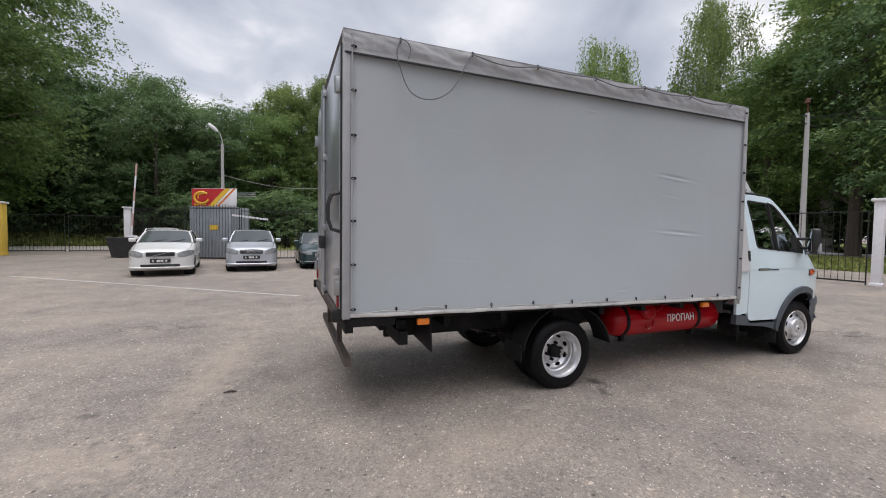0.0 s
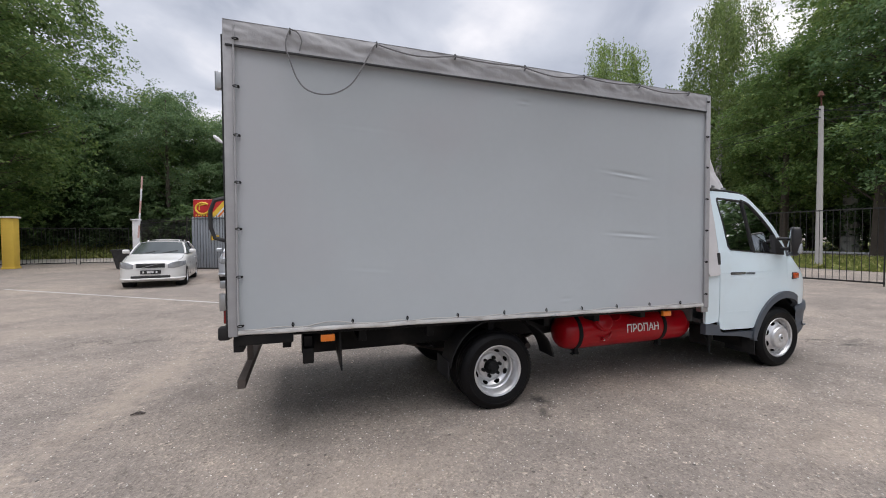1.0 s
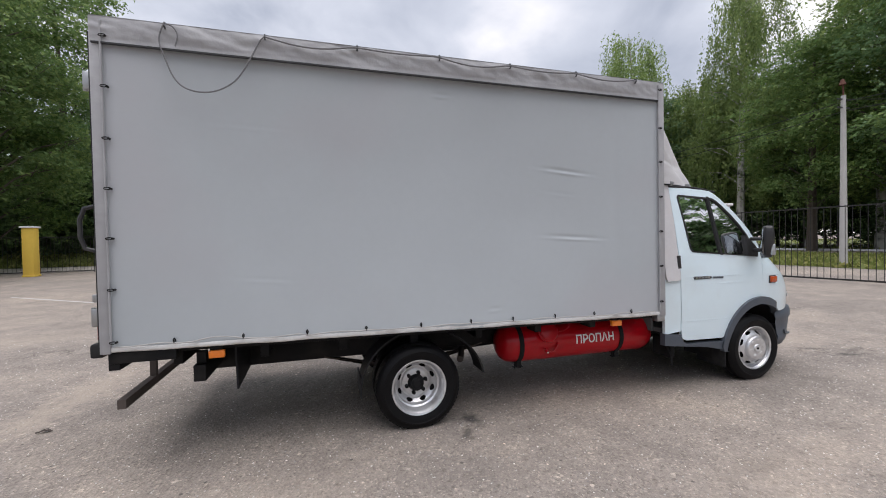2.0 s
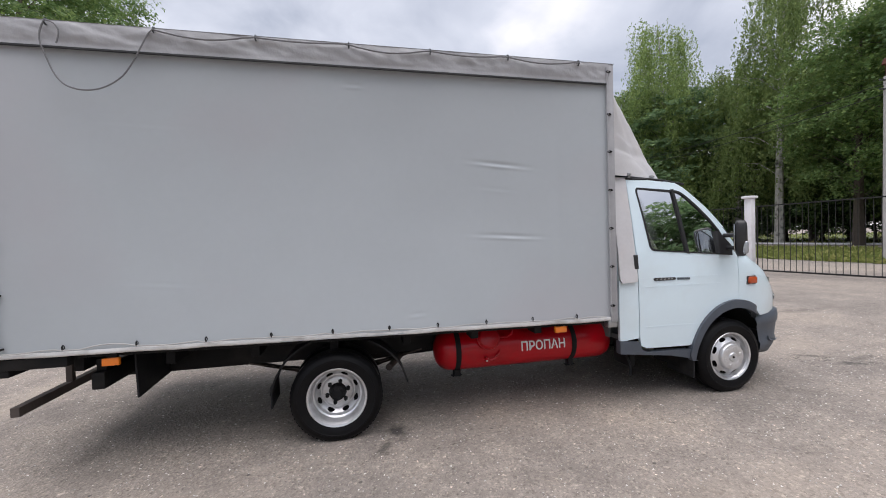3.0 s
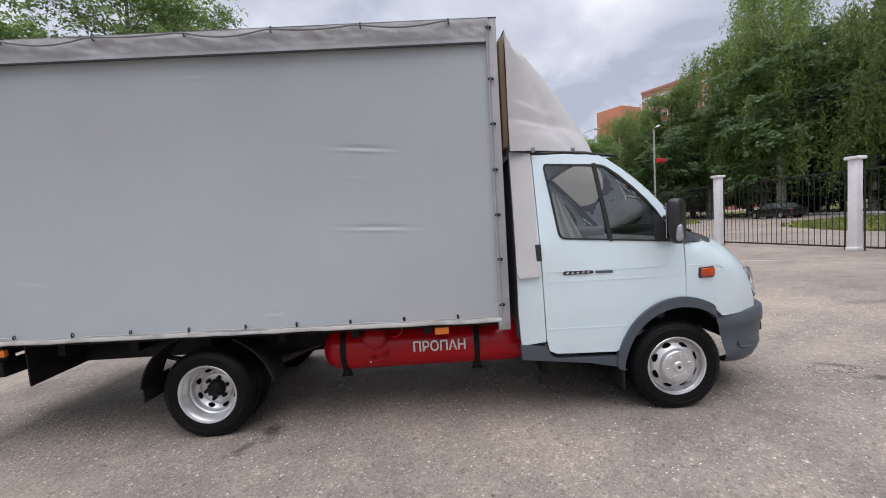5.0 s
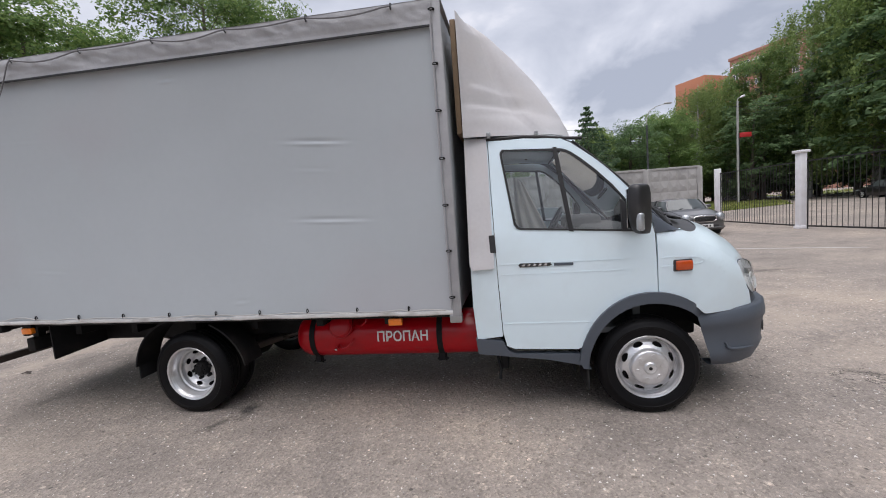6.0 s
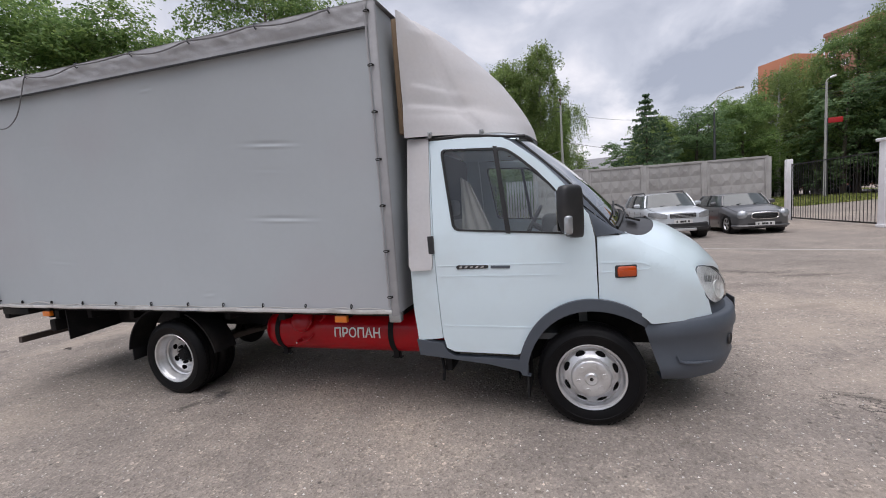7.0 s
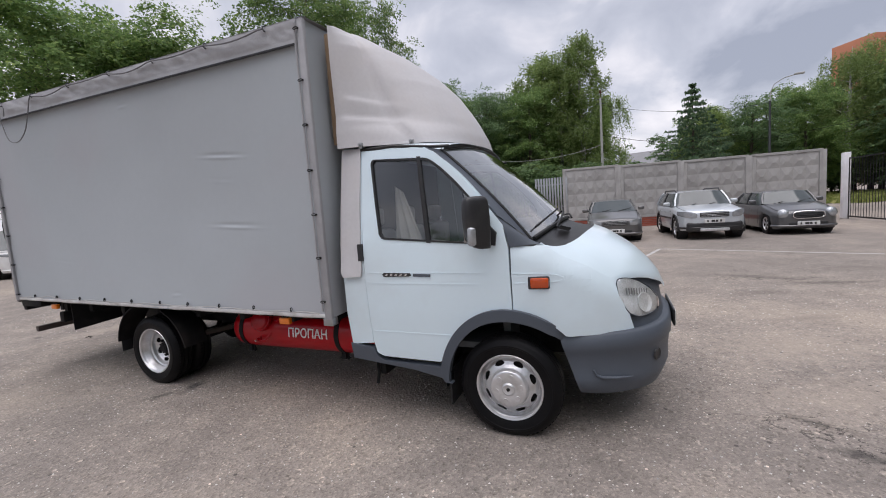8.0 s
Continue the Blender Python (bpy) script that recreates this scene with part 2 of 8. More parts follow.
    # broken places with open cracks, and pits where single stones are gone
    ridge = n.new("ShaderNodeMath")
    ridge.operation = "COMPARE"
    ridge.inputs[1].default_value, ridge.inputs[2].default_value = 0.5, 0.0075
    l.new(nz(2.6, 9, 0.62), ridge.inputs[0])
    for sx, sy, rx, ry, turn in ((7.9, 3.66, 0.55, 0.30, -20), (9.1, 8.7, 1.0, 0.4, 0), (-1.7, 7.1, 0.7, 0.25, 5)):
        mp, ln, wob, fall, both_of = n.new("ShaderNodeMapping"), n.new("ShaderNodeVectorMath"), n.new("ShaderNodeMath"), n.new("ShaderNodeMapRange"), n.new("ShaderNodeMath")
        mp.vector_type, ln.operation, wob.operation, both_of.operation = "TEXTURE", "LENGTH", "MULTIPLY_ADD", "MULTIPLY"
        mp.inputs["Location"].default_value, mp.inputs["Rotation"].default_value, mp.inputs["Scale"].default_value = (sx, sy, 0), (0, 0, radians(turn)), (rx, ry, 1)
        l.new(co.outputs["Object"], mp.inputs["Vector"])
        l.new(mp.outputs[0], ln.inputs[0])
        wob.inputs[1].default_value = 2.0
        l.new(ragged, wob.inputs[0])
        l.new(ln.outputs["Value"], wob.inputs[2])
        fall.inputs[1].default_value, fall.inputs[2].default_value, fall.inputs[3].default_value, fall.inputs[4].default_value = 1.6, 2.2, 0.85, 0.0
        l.new(wob.outputs[0], fall.inputs[0])
        l.new(fall.outputs[0], both_of.inputs[0])
        l.new(ridge.outputs[0], both_of.inputs[1])
        col = mixed("MIX", both_of.outputs[0], col, (0.035, 0.03, 0.028))
    v3 = n.new("ShaderNodeTexVoronoi")
    v3.inputs["Scale"].default_value = 11.0
    l.new(co.outputs["Object"], v3.inputs["Vector"])
    lone = ramp(v3.outputs["Color"], (0.72, (0, 0, 0)), (0.74, (1, 1, 1)))
    near = ramp(v3.outputs["Distance"], (0.10, (0.8, 0.8, 0.8)), (0.16, (0, 0, 0)))
    col = mixed("MIX", mixed("MULTIPLY", 1.0, lone, near), col, (0.06, 0.054, 0.05))
    l.new(col, p.inputs["Base Color"])
    p.inputs["Roughness"].default_value = 0.82
    b = n.new("ShaderNodeBump")
    b.inputs["Strength"].default_value, b.inputs["Distance"].default_value = 0.7, 0.006
    both = n.new("ShaderNodeMath")
    both.operation = "MULTIPLY_ADD"
    both.inputs[1].default_value = 1.6
    l.new(v2.outputs["Distance"], both.inputs[0])
    l.new(v.outputs["Distance"], both.inputs[2])
    l.new(both.outputs[0], b.inputs["Height"])
    b2 = n.new("ShaderNodeBump")
    b2.inputs["Strength"].default_value, b2.inputs["Distance"].default_value = 0.5, 0.03
    l.new(nz(3.0, 8, 0.7), b2.inputs["Height"])
    l.new(b.outputs[0], b2.inputs["Normal"])
    l.new(b2.outputs[0], p.inputs["Normal"])
    return m


ASPHALT = asphalt_material()
TARP = material("grey_tarpaulin", (0.415, 0.446, 0.470), 0.66, spec=0.3, vary=0.05, scale=1.4, bump=0.05, bump_scale=420, fine=0.02, dirt=(0.42, 0.405, 0.43), dirt_amount=0.8, dirt_scale=0.55)
TARP_ROOF = material("weathered_tarpaulin", (0.345, 0.345, 0.358), 0.55, vary=0.10, scale=5, bump=0.6, bump_scale=16, fine=0.03, dirt=(0.43, 0.43, 0.44), dirt_amount=0.5, dirt_scale=9)
HEM = material("white_hem", (0.74, 0.74, 0.73), 0.6, vary=0.1, dirt=(0.3, 0.28, 0.25), dirt_amount=0.5, dirt_scale=7)
ROPE = material("dirty_rope", (0.42, 0.41, 0.40), 0.8, vary=0.2, scale=30)
DARK_ROPE = material("grey_rope", (0.17, 0.17, 0.175), 0.8, vary=0.2, scale=30)
STEEL = material("zinc_steel", (0.42, 0.43, 0.44), 0.38, metal=0.85, vary=0.15, scale=9, dirt=(0.2, 0.18, 0.16), dirt_amount=0.4)
DOOR_METAL = material("galvanised_door", (0.50, 0.52, 0.56), 0.28, metal=0.7, vary=0.1, scale=2, bump=0.03, bump_scale=9)
BLACK_METAL = material("black_chassis", (0.012, 0.012, 0.013), 0.6, vary=0.3, scale=8, dirt=(0.04, 0.036, 0.032), dirt_amount=0.5, dirt_scale=5, bump=0.2, spec=0.15)
RUSTY_METAL = material("dusty_brown_metal", (0.07, 0.055, 0.048), 0.75, vary=0.3, scale=12, bump=0.2)
RUBBER = material("tyre_rubber", (0.0045, 0.0045, 0.0055), 0.48, vary=0.25, scale=12, dirt=(0.010, 0.0095, 0.0095), dirt_amount=0.5, dirt_scale=9, spec=0.17)
MUDFLAP = material("dusty_rubber", (0.016, 0.016, 0.018), 0.65, vary=0.25, scale=6, dirt=(0.042, 0.04, 0.037), dirt_amount=0.6, dirt_scale=6, bump=0.15, spec=0.2)
SILVER = material("silver_wheel_paint", (0.70, 0.705, 0.72), 0.33, metal=0.7, vary=0.08, scale=14, dirt=(0.22, 0.19, 0.16), dirt_amount=0.4, dirt_scale=11)
WHITE = material("cool_white_paint", (0.71, 0.84, 0.905), 0.28, vary=0.03, scale=2, coat=0.5, fine=0.01, dirt=(0.55, 0.58, 0.58), dirt_amount=0.25, dirt_scale=2.5)
CREAM = material("aged_white_plastic", (0.57, 0.56, 0.57), 0.5, vary=0.06, scale=3, dirt=(0.58, 0.54, 0.52), dirt_amount=0.35, dirt_scale=4, bump=0.06, bump_scale=12)
GREY_PLASTIC = material("dark_grey_plastic", (0.076, 0.09, 0.112), 0.48, vary=0.08, scale=6, fine=0.04, bump=0.06, bump_scale=300)
BLACK_PLASTIC = material("black_plastic", (0.022, 0.022, 0.024), 0.42, vary=0.15, scale=9, dirt=(0.06, 0.058, 0.055), dirt_amount=0.4, dirt_scale=8)
SEAL = material("rubber_seal", (0.012, 0.012, 0.013), 0.55, vary=0.2)
RED = material("red_tank_paint", (0.44, 0.002, 0.009), 0.30, vary=0.1, scale=5, spec=0.22, coat=0.3, dirt=(0.25, 0.012, 0.016), dirt_amount=0.5, dirt_scale=4, bump=0.04, bump_scale=30)
LETTER = material("white_stencil_paint", (0.84, 0.82, 0.81), 0.6, vary=0.1, scale=30)
INDICATOR = material("dark_amber_plastic", (0.50, 0.065, 0.007), 0.2, vary=0.15, scale=30, coat=0.6)
AMBER = material("amber_plastic", (0.80, 0.20, 0.012), 0.3, vary=0.1, scale=40, coat=0.5)
TAIL_RED = material("red_lens", (0.25, 0.012, 0.012), 0.22, vary=0.1, coat=0.5)
LENS = material("headlamp_reflector", (0.88, 0.90, 0.91), 0.3, metal=0.5, vary=0.3, scale=22, bump=0.35, bump_scale=30)
MIRROR = material("mirror_glass", (0.4, 0.42, 0.43), 0.04, metal=1.0, vary=0.03)
CHROME = material("chrome", (0.75, 0.76, 0.78), 0.12, metal=1.0, vary=0.05)
LENS_GLASS = glass_material("lamp_lens_glass", (0.98, 0.99, 0.99), 0.0)
GLASS = glass_material("cab_glass", (0.80, 0.84, 0.84), 0.05)
CAR_LENS = material("car_lamp", (0.40, 0.42, 0.44), 0.25, metal=0.5, vary=0.4, scale=14, coat=0.6, bump=0.5, bump_scale=25)
SCREEN_GLASS = glass_material("windscreen_glass", (0.78, 0.82, 0.83), 0.34)
CAR_GLASS = material("car_window", (0.07, 0.082, 0.083), 0.07, vary=0.2, scale=2, spec=0.6, coat=0.25)
FABRIC = material("seat_fabric", (0.36, 0.35, 0.34), 0.9, vary=0.2, scale=9, bump=0.3)
INTERIOR = material("cab_interior", (0.10, 0.105, 0.11), 0.7, vary=0.15, scale=7)
PLYWOOD = material("brown_plywood", (0.20, 0.135, 0.08), 0.75, vary=0.25, scale=5, bump=0.15)
CLOTH = material("pale_curtain_cloth", (0.42, 0.40, 0.37), 0.9, vary=0.15, scale=9, bump=0.3)
CONCRETE = material("fence_concrete", (0.40, 0.39, 0.38), 0.85, vary=0.16, scale=3, bump=0.4, bump_scale=35, dirt=(0.25, 0.24, 0.23), dirt_amount=0.6, dirt_scale=1.6, per_object=0.06)
BRICK = material("red_brick", (0.33, 0.085, 0.055), 0.85, vary=0.15, scale=9, bump=0.3, per_object=0.2)
MORTAR = material("mortar", (0.3, 0.27, 0.25), 0.9, vary=0.15, scale=20, bump=0.3)
WHITEWASH = material("whitewashed_masonry", (0.84, 0.83, 0.86), 0.8, vary=0.06, scale=3, bump=0.25, bump_scale=18, dirt=(0.5, 0.48, 0.47), dirt_amount=0.35, dirt_scale=3)
YELLOW_WASH = material("yellow_masonry_paint", (0.74, 0.50, 0.08), 0.7, vary=0.08, scale=3, bump=0.2)
FENCE_BLACK = material("black_fence_paint", (0.018, 0.018, 0.02), 0.5, vary=0.2, scale=9, dirt=(0.07, 0.05, 0.04), dirt_amount=0.4)
LINE = material("worn_road_paint", (0.50, 0.485, 0.47), 0.8, vary=0.25, scale=9, dirt=(0.3, 0.28, 0.26), dirt_amount=0.8, dirt_scale=3.5)
STONE = material("gravel_chip", (0.52, 0.50, 0.475), 0.8, vary=0.15, scale=30, per_island=0.55)
TRACK = material("pale_gravel", (0.46, 0.42, 0.38), 0.9, vary=0.15, scale=2, bump=0.4, bump_scale=30)
BARK = material("grey_bark", (0.11, 0.09, 0.075), 0.9, vary=0.3, scale=5, bump=0.6, bump_scale=14)
BIRCH_BARK = material("birch_bark", (0.44, 0.425, 0.40), 0.8, vary=0.2, scale=4, bump=0.3, dirt=(0.04, 0.04, 0.04), dirt_amount=0.95, dirt_scale=3.2)
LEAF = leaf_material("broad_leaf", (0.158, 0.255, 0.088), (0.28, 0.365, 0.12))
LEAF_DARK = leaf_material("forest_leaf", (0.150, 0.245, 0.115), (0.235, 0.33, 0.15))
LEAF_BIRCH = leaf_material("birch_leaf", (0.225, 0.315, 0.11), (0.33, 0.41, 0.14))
# bush leaf: the under-storey's shade is put into this darker green
LEAF_SHADE = leaf_material("shade_toned_undergrowth_leaf", (0.115, 0.185, 0.078), (0.18, 0.26, 0.105))
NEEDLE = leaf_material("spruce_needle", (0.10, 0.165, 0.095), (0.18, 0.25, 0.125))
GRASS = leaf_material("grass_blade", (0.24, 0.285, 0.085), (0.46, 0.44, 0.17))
SOIL = material("turf_soil", (0.115, 0.135, 0.045), 0.95, vary=0.3, scale=0.8, bump=0.5, bump_scale=8)
POLE = material("pole_concrete", (0.45, 0.44, 0.43), 0.85, vary=0.12, scale=2, bump=0.2)
RUST = material("rusty_lamp", (0.10, 0.035, 0.022), 0.8, vary=0.4, scale=20, bump=0.3)
DARK_STEEL = material("lamp_steel", (0.09, 0.095, 0.10), 0.5, metal=0.5, vary=0.1)
PLATE = material("plate_white", (0.7, 0.7, 0.69), 0.5, vary=0.05)
PRINT = material("black_print", (0.03, 0.03, 0.03), 0.6)
PINKED = material("faded_red_paint", (0.66, 0.42, 0.38), 0.6, vary=0.1)
KIOSK = material("grey_ribbed_sheet", (0.36, 0.39, 0.43), 0.5, metal=0.3, vary=0.08, scale=3, dirt=(0.25, 0.24, 0.23), dirt_amount=0.4)
YELLOW_SIGN = material("yellow_sign_paint", (0.80, 0.52, 0.06), 0.5, vary=0.06)
SIGN_RED = material("red_sign_paint", (0.55, 0.03, 0.035), 0.5, vary=0.08)
SIGN_ORANGE = material("orange_sign_paint", (0.75, 0.22, 0.05), 0.5, vary=0.06)
FAR_BRICK = material("far_brick", (0.40, 0.20, 0.15), 0.9, vary=0.1, scale=0.4)
FAR_ORANGE = material("far_orange_brick", (0.46, 0.19, 0.11), 0.9, vary=0.1, scale=0.4)
FAR_WALL = material("far_render", (0.42, 0.42, 0.40), 0.9, vary=0.1, scale=0.6)
FAR_ROOF = material("far_roof", (0.24, 0.24, 0.25), 0.8, vary=0.15, scale=0.8)


# ---------- mesh helpers ----------
def box(bm, x0, y0, z0, x1, y1, z1, bevel=0.0, seg=2):
    made = bmesh.ops.create_cube(bm, size=1.0, matrix=Matrix.LocRotScale(((x0 + x1) / 2, (y0 + y1) / 2, (z0 + z1) / 2), None, (abs(x1 - x0), abs(y1 - y0), abs(z1 - z0))))
    if bevel:
        edges = {e for v in made["verts"] for e in v.link_edges}
        bmesh.ops.bevel(bm, geom=list(edges), offset=bevel, segments=seg, profile=0.5, affect="EDGES")
    return bm


def rod(bm, a, b, r, r2=None, seg=12):
    a, b = Vector(a), Vector(b)
    d = b - a
    m = Matrix.Translation((a + b) / 2) @ d.to_track_quat("Z", "Y").to_matrix().to_4x4()
    bmesh.ops.create_cone(bm, cap_ends=True, segments=seg, radius1=r, radius2=r if r2 is None else r2, depth=d.length, matrix=m)
    return bm


def tube(bm, pts, r, seg=6, closed=False):
    """A round bar or cord along points; r may be a list of radii."""
    pts = [Vector(p) for p in pts]
    radii = r if isinstance(r, (list, tuple)) else [r] * len(pts)
    rings, side = [], None
    for i, p in enumerate(pts):
        if closed:
            d = pts[(i + 1) % len(pts)] - pts[i - 1]
        else:
            d = pts[min(i + 1, len(pts) - 1)] - pts[max(i - 1, 0)]
        d.normalize()
        if side is None:
            side = d.orthogonal().normalized()
        side = (side - d * side.dot(d)).normalized()
        up = d.cross(side)
        rings.append([bm.verts.new(p + radii[i] * (math.cos(2 * math.pi * k / seg) * side + math.sin(2 * math.pi * k / seg) * up)) for k in range(seg)])
    n = len(rings)
    for i in range(n if closed else n - 1):
        a, b = rings[i], rings[(i + 1) % n]
        for k in range(seg):
            bm.faces.new((a[k], a[(k + 1) % seg], b[(k + 1) % seg], b[k]))
    if not closed:
        bm.faces.new(rings[0][::-1])
        bm.faces.new(rings[-1])
    return bm


def curved(pts, n=5):
    """More points on a smooth curve through the given ones."""
    pts = [Vector(p) for p in pts]
    out = []
    for i in range(len(pts) - 1):
        a, b, c, d = pts[max(i - 1, 0)], pts[i], pts[i + 1], pts[min(i + 2, len(pts) - 1)]
        for k in range(n):
            f = k / n
            out.append(0.5 * (2 * b + (c - a) * f + (2 * a - 5 * b + 4 * c - d) * f ** 2 + (3 * b - a - 3 * c + d) * f ** 3))
    return out + [pts[-1]]


def bar(bm, a, b, w, h):
    """A square bar from a to b, w across and h high."""
    a, b = Vector(a), Vector(b)
    d = (b - a).normalized()
    across = d.cross(Vector((0, 0, 1)))
    across = across.normalized() if across.length > 1e-4 else Vector((1, 0, 0))
    up = across.cross(d)
    ends = [[bm.verts.new(p + sx * w / 2 * across + sz * h / 2 * up) for sx, sz in ((-1, -1), (1, -1), (1, 1), (-1, 1))] for p in (a, b)]
    for k in range(4):
        bm.faces.new((ends[0][k], ends[0][(k + 1) % 4], ends[1][(k + 1) % 4], ends[1][k]))
    bm.faces.new(ends[0][::-1])
    bm.faces.new(ends[1])
    return bm


def lathe(bm, profile, m, seg=40, skip=None):
    """Turns a profile of (radius, height) about the z axis of m; skip(i, k) leaves a face out."""
    rings = [[bm.verts.new(m @ Vector((r * math.cos(2 * math.pi * k / seg), r * math.sin(2 * math.pi * k / seg), h))) for k in range(seg)] for r, h in profile]
    for i in range(len(rings) - 1):
        for k in range(seg):
            if skip and skip(i, k):
                continue
            bm.faces.new((rings[i][k], rings[i][(k + 1) % seg], rings[i + 1][(k + 1) % seg], rings[i + 1][k]))
    return bm


def grid(bm, rows, closed=False):
    """Faces between rows of points."""
    made = [[bm.verts.new(p) for p in row] for row in rows]
    n = len(made[0])
    for i in range(len(made) - 1):
        for k in range(n if closed else n - 1):
            bm.faces.new((made[i][k], made[i][(k + 1) % n], made[i + 1][(k + 1) % n], made[i + 1][k]))
    return bm


def sheet(outer, holes=(), step=0.07, shape=None, thick=0.012, mirror=None):
    """A panel cut from its outline in x and z, with holes, bent by shape(x, z) -> y, and given thickness."""
    bm = bmesh.new()
    edges = []
    for loop in (outer, *holes):
        vs = [bm.verts.new((x, 0, z)) for x, z in loop]
        edges += [bm.edges.new((vs[i], vs[(i + 1) % len(vs)])) for i in range(len(vs))]
    bmesh.ops.triangle_fill(bm, use_beauty=True, use_dissolve=False, edges=edges)
    xs, zs = [p[0] for p in outer], [p[1] for p in outer]
    for axis, lo, hi in ((0, min(xs), max(xs)), (2, min(zs), max(zs))):
        for k in range(1, int((hi - lo) / step) + 1):
            co, no = [0, 0, 0], [0, 0, 0]
            co[axis], no[axis] = lo + k * step, 1
            bmesh.ops.bisect_plane(bm, geom=bm.verts[:] + bm.edges[:] + bm.faces[:], plane_co=co, plane_no=no, dist=1e-5)
    for f in bm.faces:
        if f.normal.y > 0:
            f.normal_flip()
    bm.normal_update()
    if shape:
        for v in bm.verts:
            v.co.y = shape(v.co.x, v.co.z)
    if thick:
        bm.normal_update()
        ring = bmesh.ops.extrude_face_region(bm, geom=bm.faces[:])
        front = [g for g in ring["geom"] if isinstance(g, bmesh.types.BMVert)]
        for v in bm.verts:
            v.tag = False
        for v in front:
            v.tag = True
        for v in bm.verts:
            if not v.tag:
                v.co.y += thick
    bmesh.ops.recalc_face_normals(bm, faces=bm.faces[:])
    if mirror is not None:
        for v in bm.verts:
            v.co.y = 2 * mirror - v.co.y
        bmesh.ops.reverse_faces(bm, faces=bm.faces[:])
    return bm


def arc(cx, cz, rx, rz, a0, a1, n=12):
    return [(cx + rx * math.cos(radians(a0 + (a1 - a0) * i / n)), cz + rz * math.sin(radians(a0 + (a1 - a0) * i / n))) for i in range(n + 1)]


def lerp_table(table, x):
    if x <= table[0][0]:
        return table[0][1]
    for (a, p), (b, q) in zip(table, table[1:]):
        if x <= b:
            return p + (q - p) * (x - a) / (b - a)
    return table[-1][1]


def mesh_of(name, bm, material, smooth=True, angle=38):
    me = bpy.data.meshes.new(name)
    bm.normal_update()
    bm.to_mesh(me)
    bm.free()
    me.materials.append(material)
    if smooth and len(me.polygons):
        me.polygons.foreach_set("use_smooth", [True] * len(me.polygons))
        me.set_sharp_from_angle(angle=radians(angle))
    return me


def root_of(ob):
    while ob.parent:
        ob = ob.parent
    return ob


def part(name, bm, material, parent, label="", smooth=True, angle=38, local=False):
    """Links a bmesh, drawn in the place's own metres (or, if local, round the thing's base), as one mesh under a thing or part."""
    if not local:
        bm.transform(Matrix.Translation(-root_of(parent).location))
    ob = new(name, mesh_of(name, bm, material, smooth, angle))
    ob.parent = parent
    return tagged(ob, label) if label else ob


def piece(name, mesh, parent, m=None):
    """One more object on a mesh that alike pieces share."""
    ob = new(name, mesh)
    ob.parent = parent
    if m is not None:
        ob.matrix_basis = m
    return ob


def thing(name, at, label, category, group="", turn=0.0):
    ob = new(name)
    ob.empty_display_size = 0.2
    ob.location = at
    ob.rotation_euler = (0, 0, radians(turn))
    return tagged(ob, label, category, group)


def solid(name, bm, material, label="", category="", group="", kind="", smooth=True):
    return tagged(new(name, mesh_of(name, bm, material, smooth)), label, category, group, kind)


def text_mesh(words, size, depth=0.0):
    cu = bpy.data.curves.new("words", "FONT")
    cu.body, cu.size, cu.extrude, cu.align_x, cu.align_y = words, size, depth, "CENTER", "CENTER"
    cu.offset = 0.02 * size
    ob = bpy.data.objects.new("words", cu)
    scene.collection.objects.link(ob)
    me = bpy.data.meshes.new_from_object(ob.evaluated_get(bpy.context.evaluated_depsgraph_get()))
    bpy.data.objects.remove(ob)
    bm = bmesh.new()
    bm.from_mesh(me)
    bpy.data.meshes.remove(me)
    return bm


# ---------- ground ----------
bm = bmesh.new()
marks = sorted({-900, -300, -120, -70, *range(-50, 71, 2), 100, 160, 300, 900})
grid(bm, [[(x, y, 0.0) for x in marks] for y in marks])
bmesh.ops.recalc_face_normals(bm, faces=bm.faces[:])
if bm.faces[0].normal.z < 0:
    bmesh.ops.reverse_faces(bm, faces=bm.faces[:])
solid("ground", bm, ASPHALT, "worn grey-brown asphalt yard with stains and loose grit", "ground", kind="structure")


# ---------- the truck ----------
MID = 4.14
HUB_R, HUB_F, HUB_Z, TYRE = 2.445, 5.955, 0.328, 0.338


def box_z(x, z):
    """The box stands a little higher at the rear."""
    return z - 0.0125 * (x - 2.55)


def cab_side(x, z):
    """The near side of the cab: bellied at the waist, leaning in above it, drawn in towards the nose."""
    y = lerp_table(((0.3, 3.20), (0.5, 3.175), (0.8, 3.155), (1.07, 3.15), (1.30, 3.165), (1.6, 3.21), (1.95, 3.275), (2.05, 3.31)), z)
    d = max(0.0, x - 5.9)
    return y + 0.10 * d + 0.35 * d ** 3


HOOD = ((5.8, 1.47), (6.15, 1.40), (6.38, 1.325), (6.56, 1.25), (6.74, 1.13), (6.85, 1.015), (6.91, 0.93), (6.94, 0.84))


def hood_z(x, v):
    drop = 0.14 * abs(v) ** 3 + 0.045 * max(0.0, (abs(v) - 0.8) / 0.2) ** 2
    return lerp_table(HOOD, x + 0.10 * min(1, max(0, (x - 6.0) / 0.5)) * abs(v) ** 2.5) - drop * min(0.85, max(0.62, 0.62 + 0.38 * (x - 6.18) / 0.22))


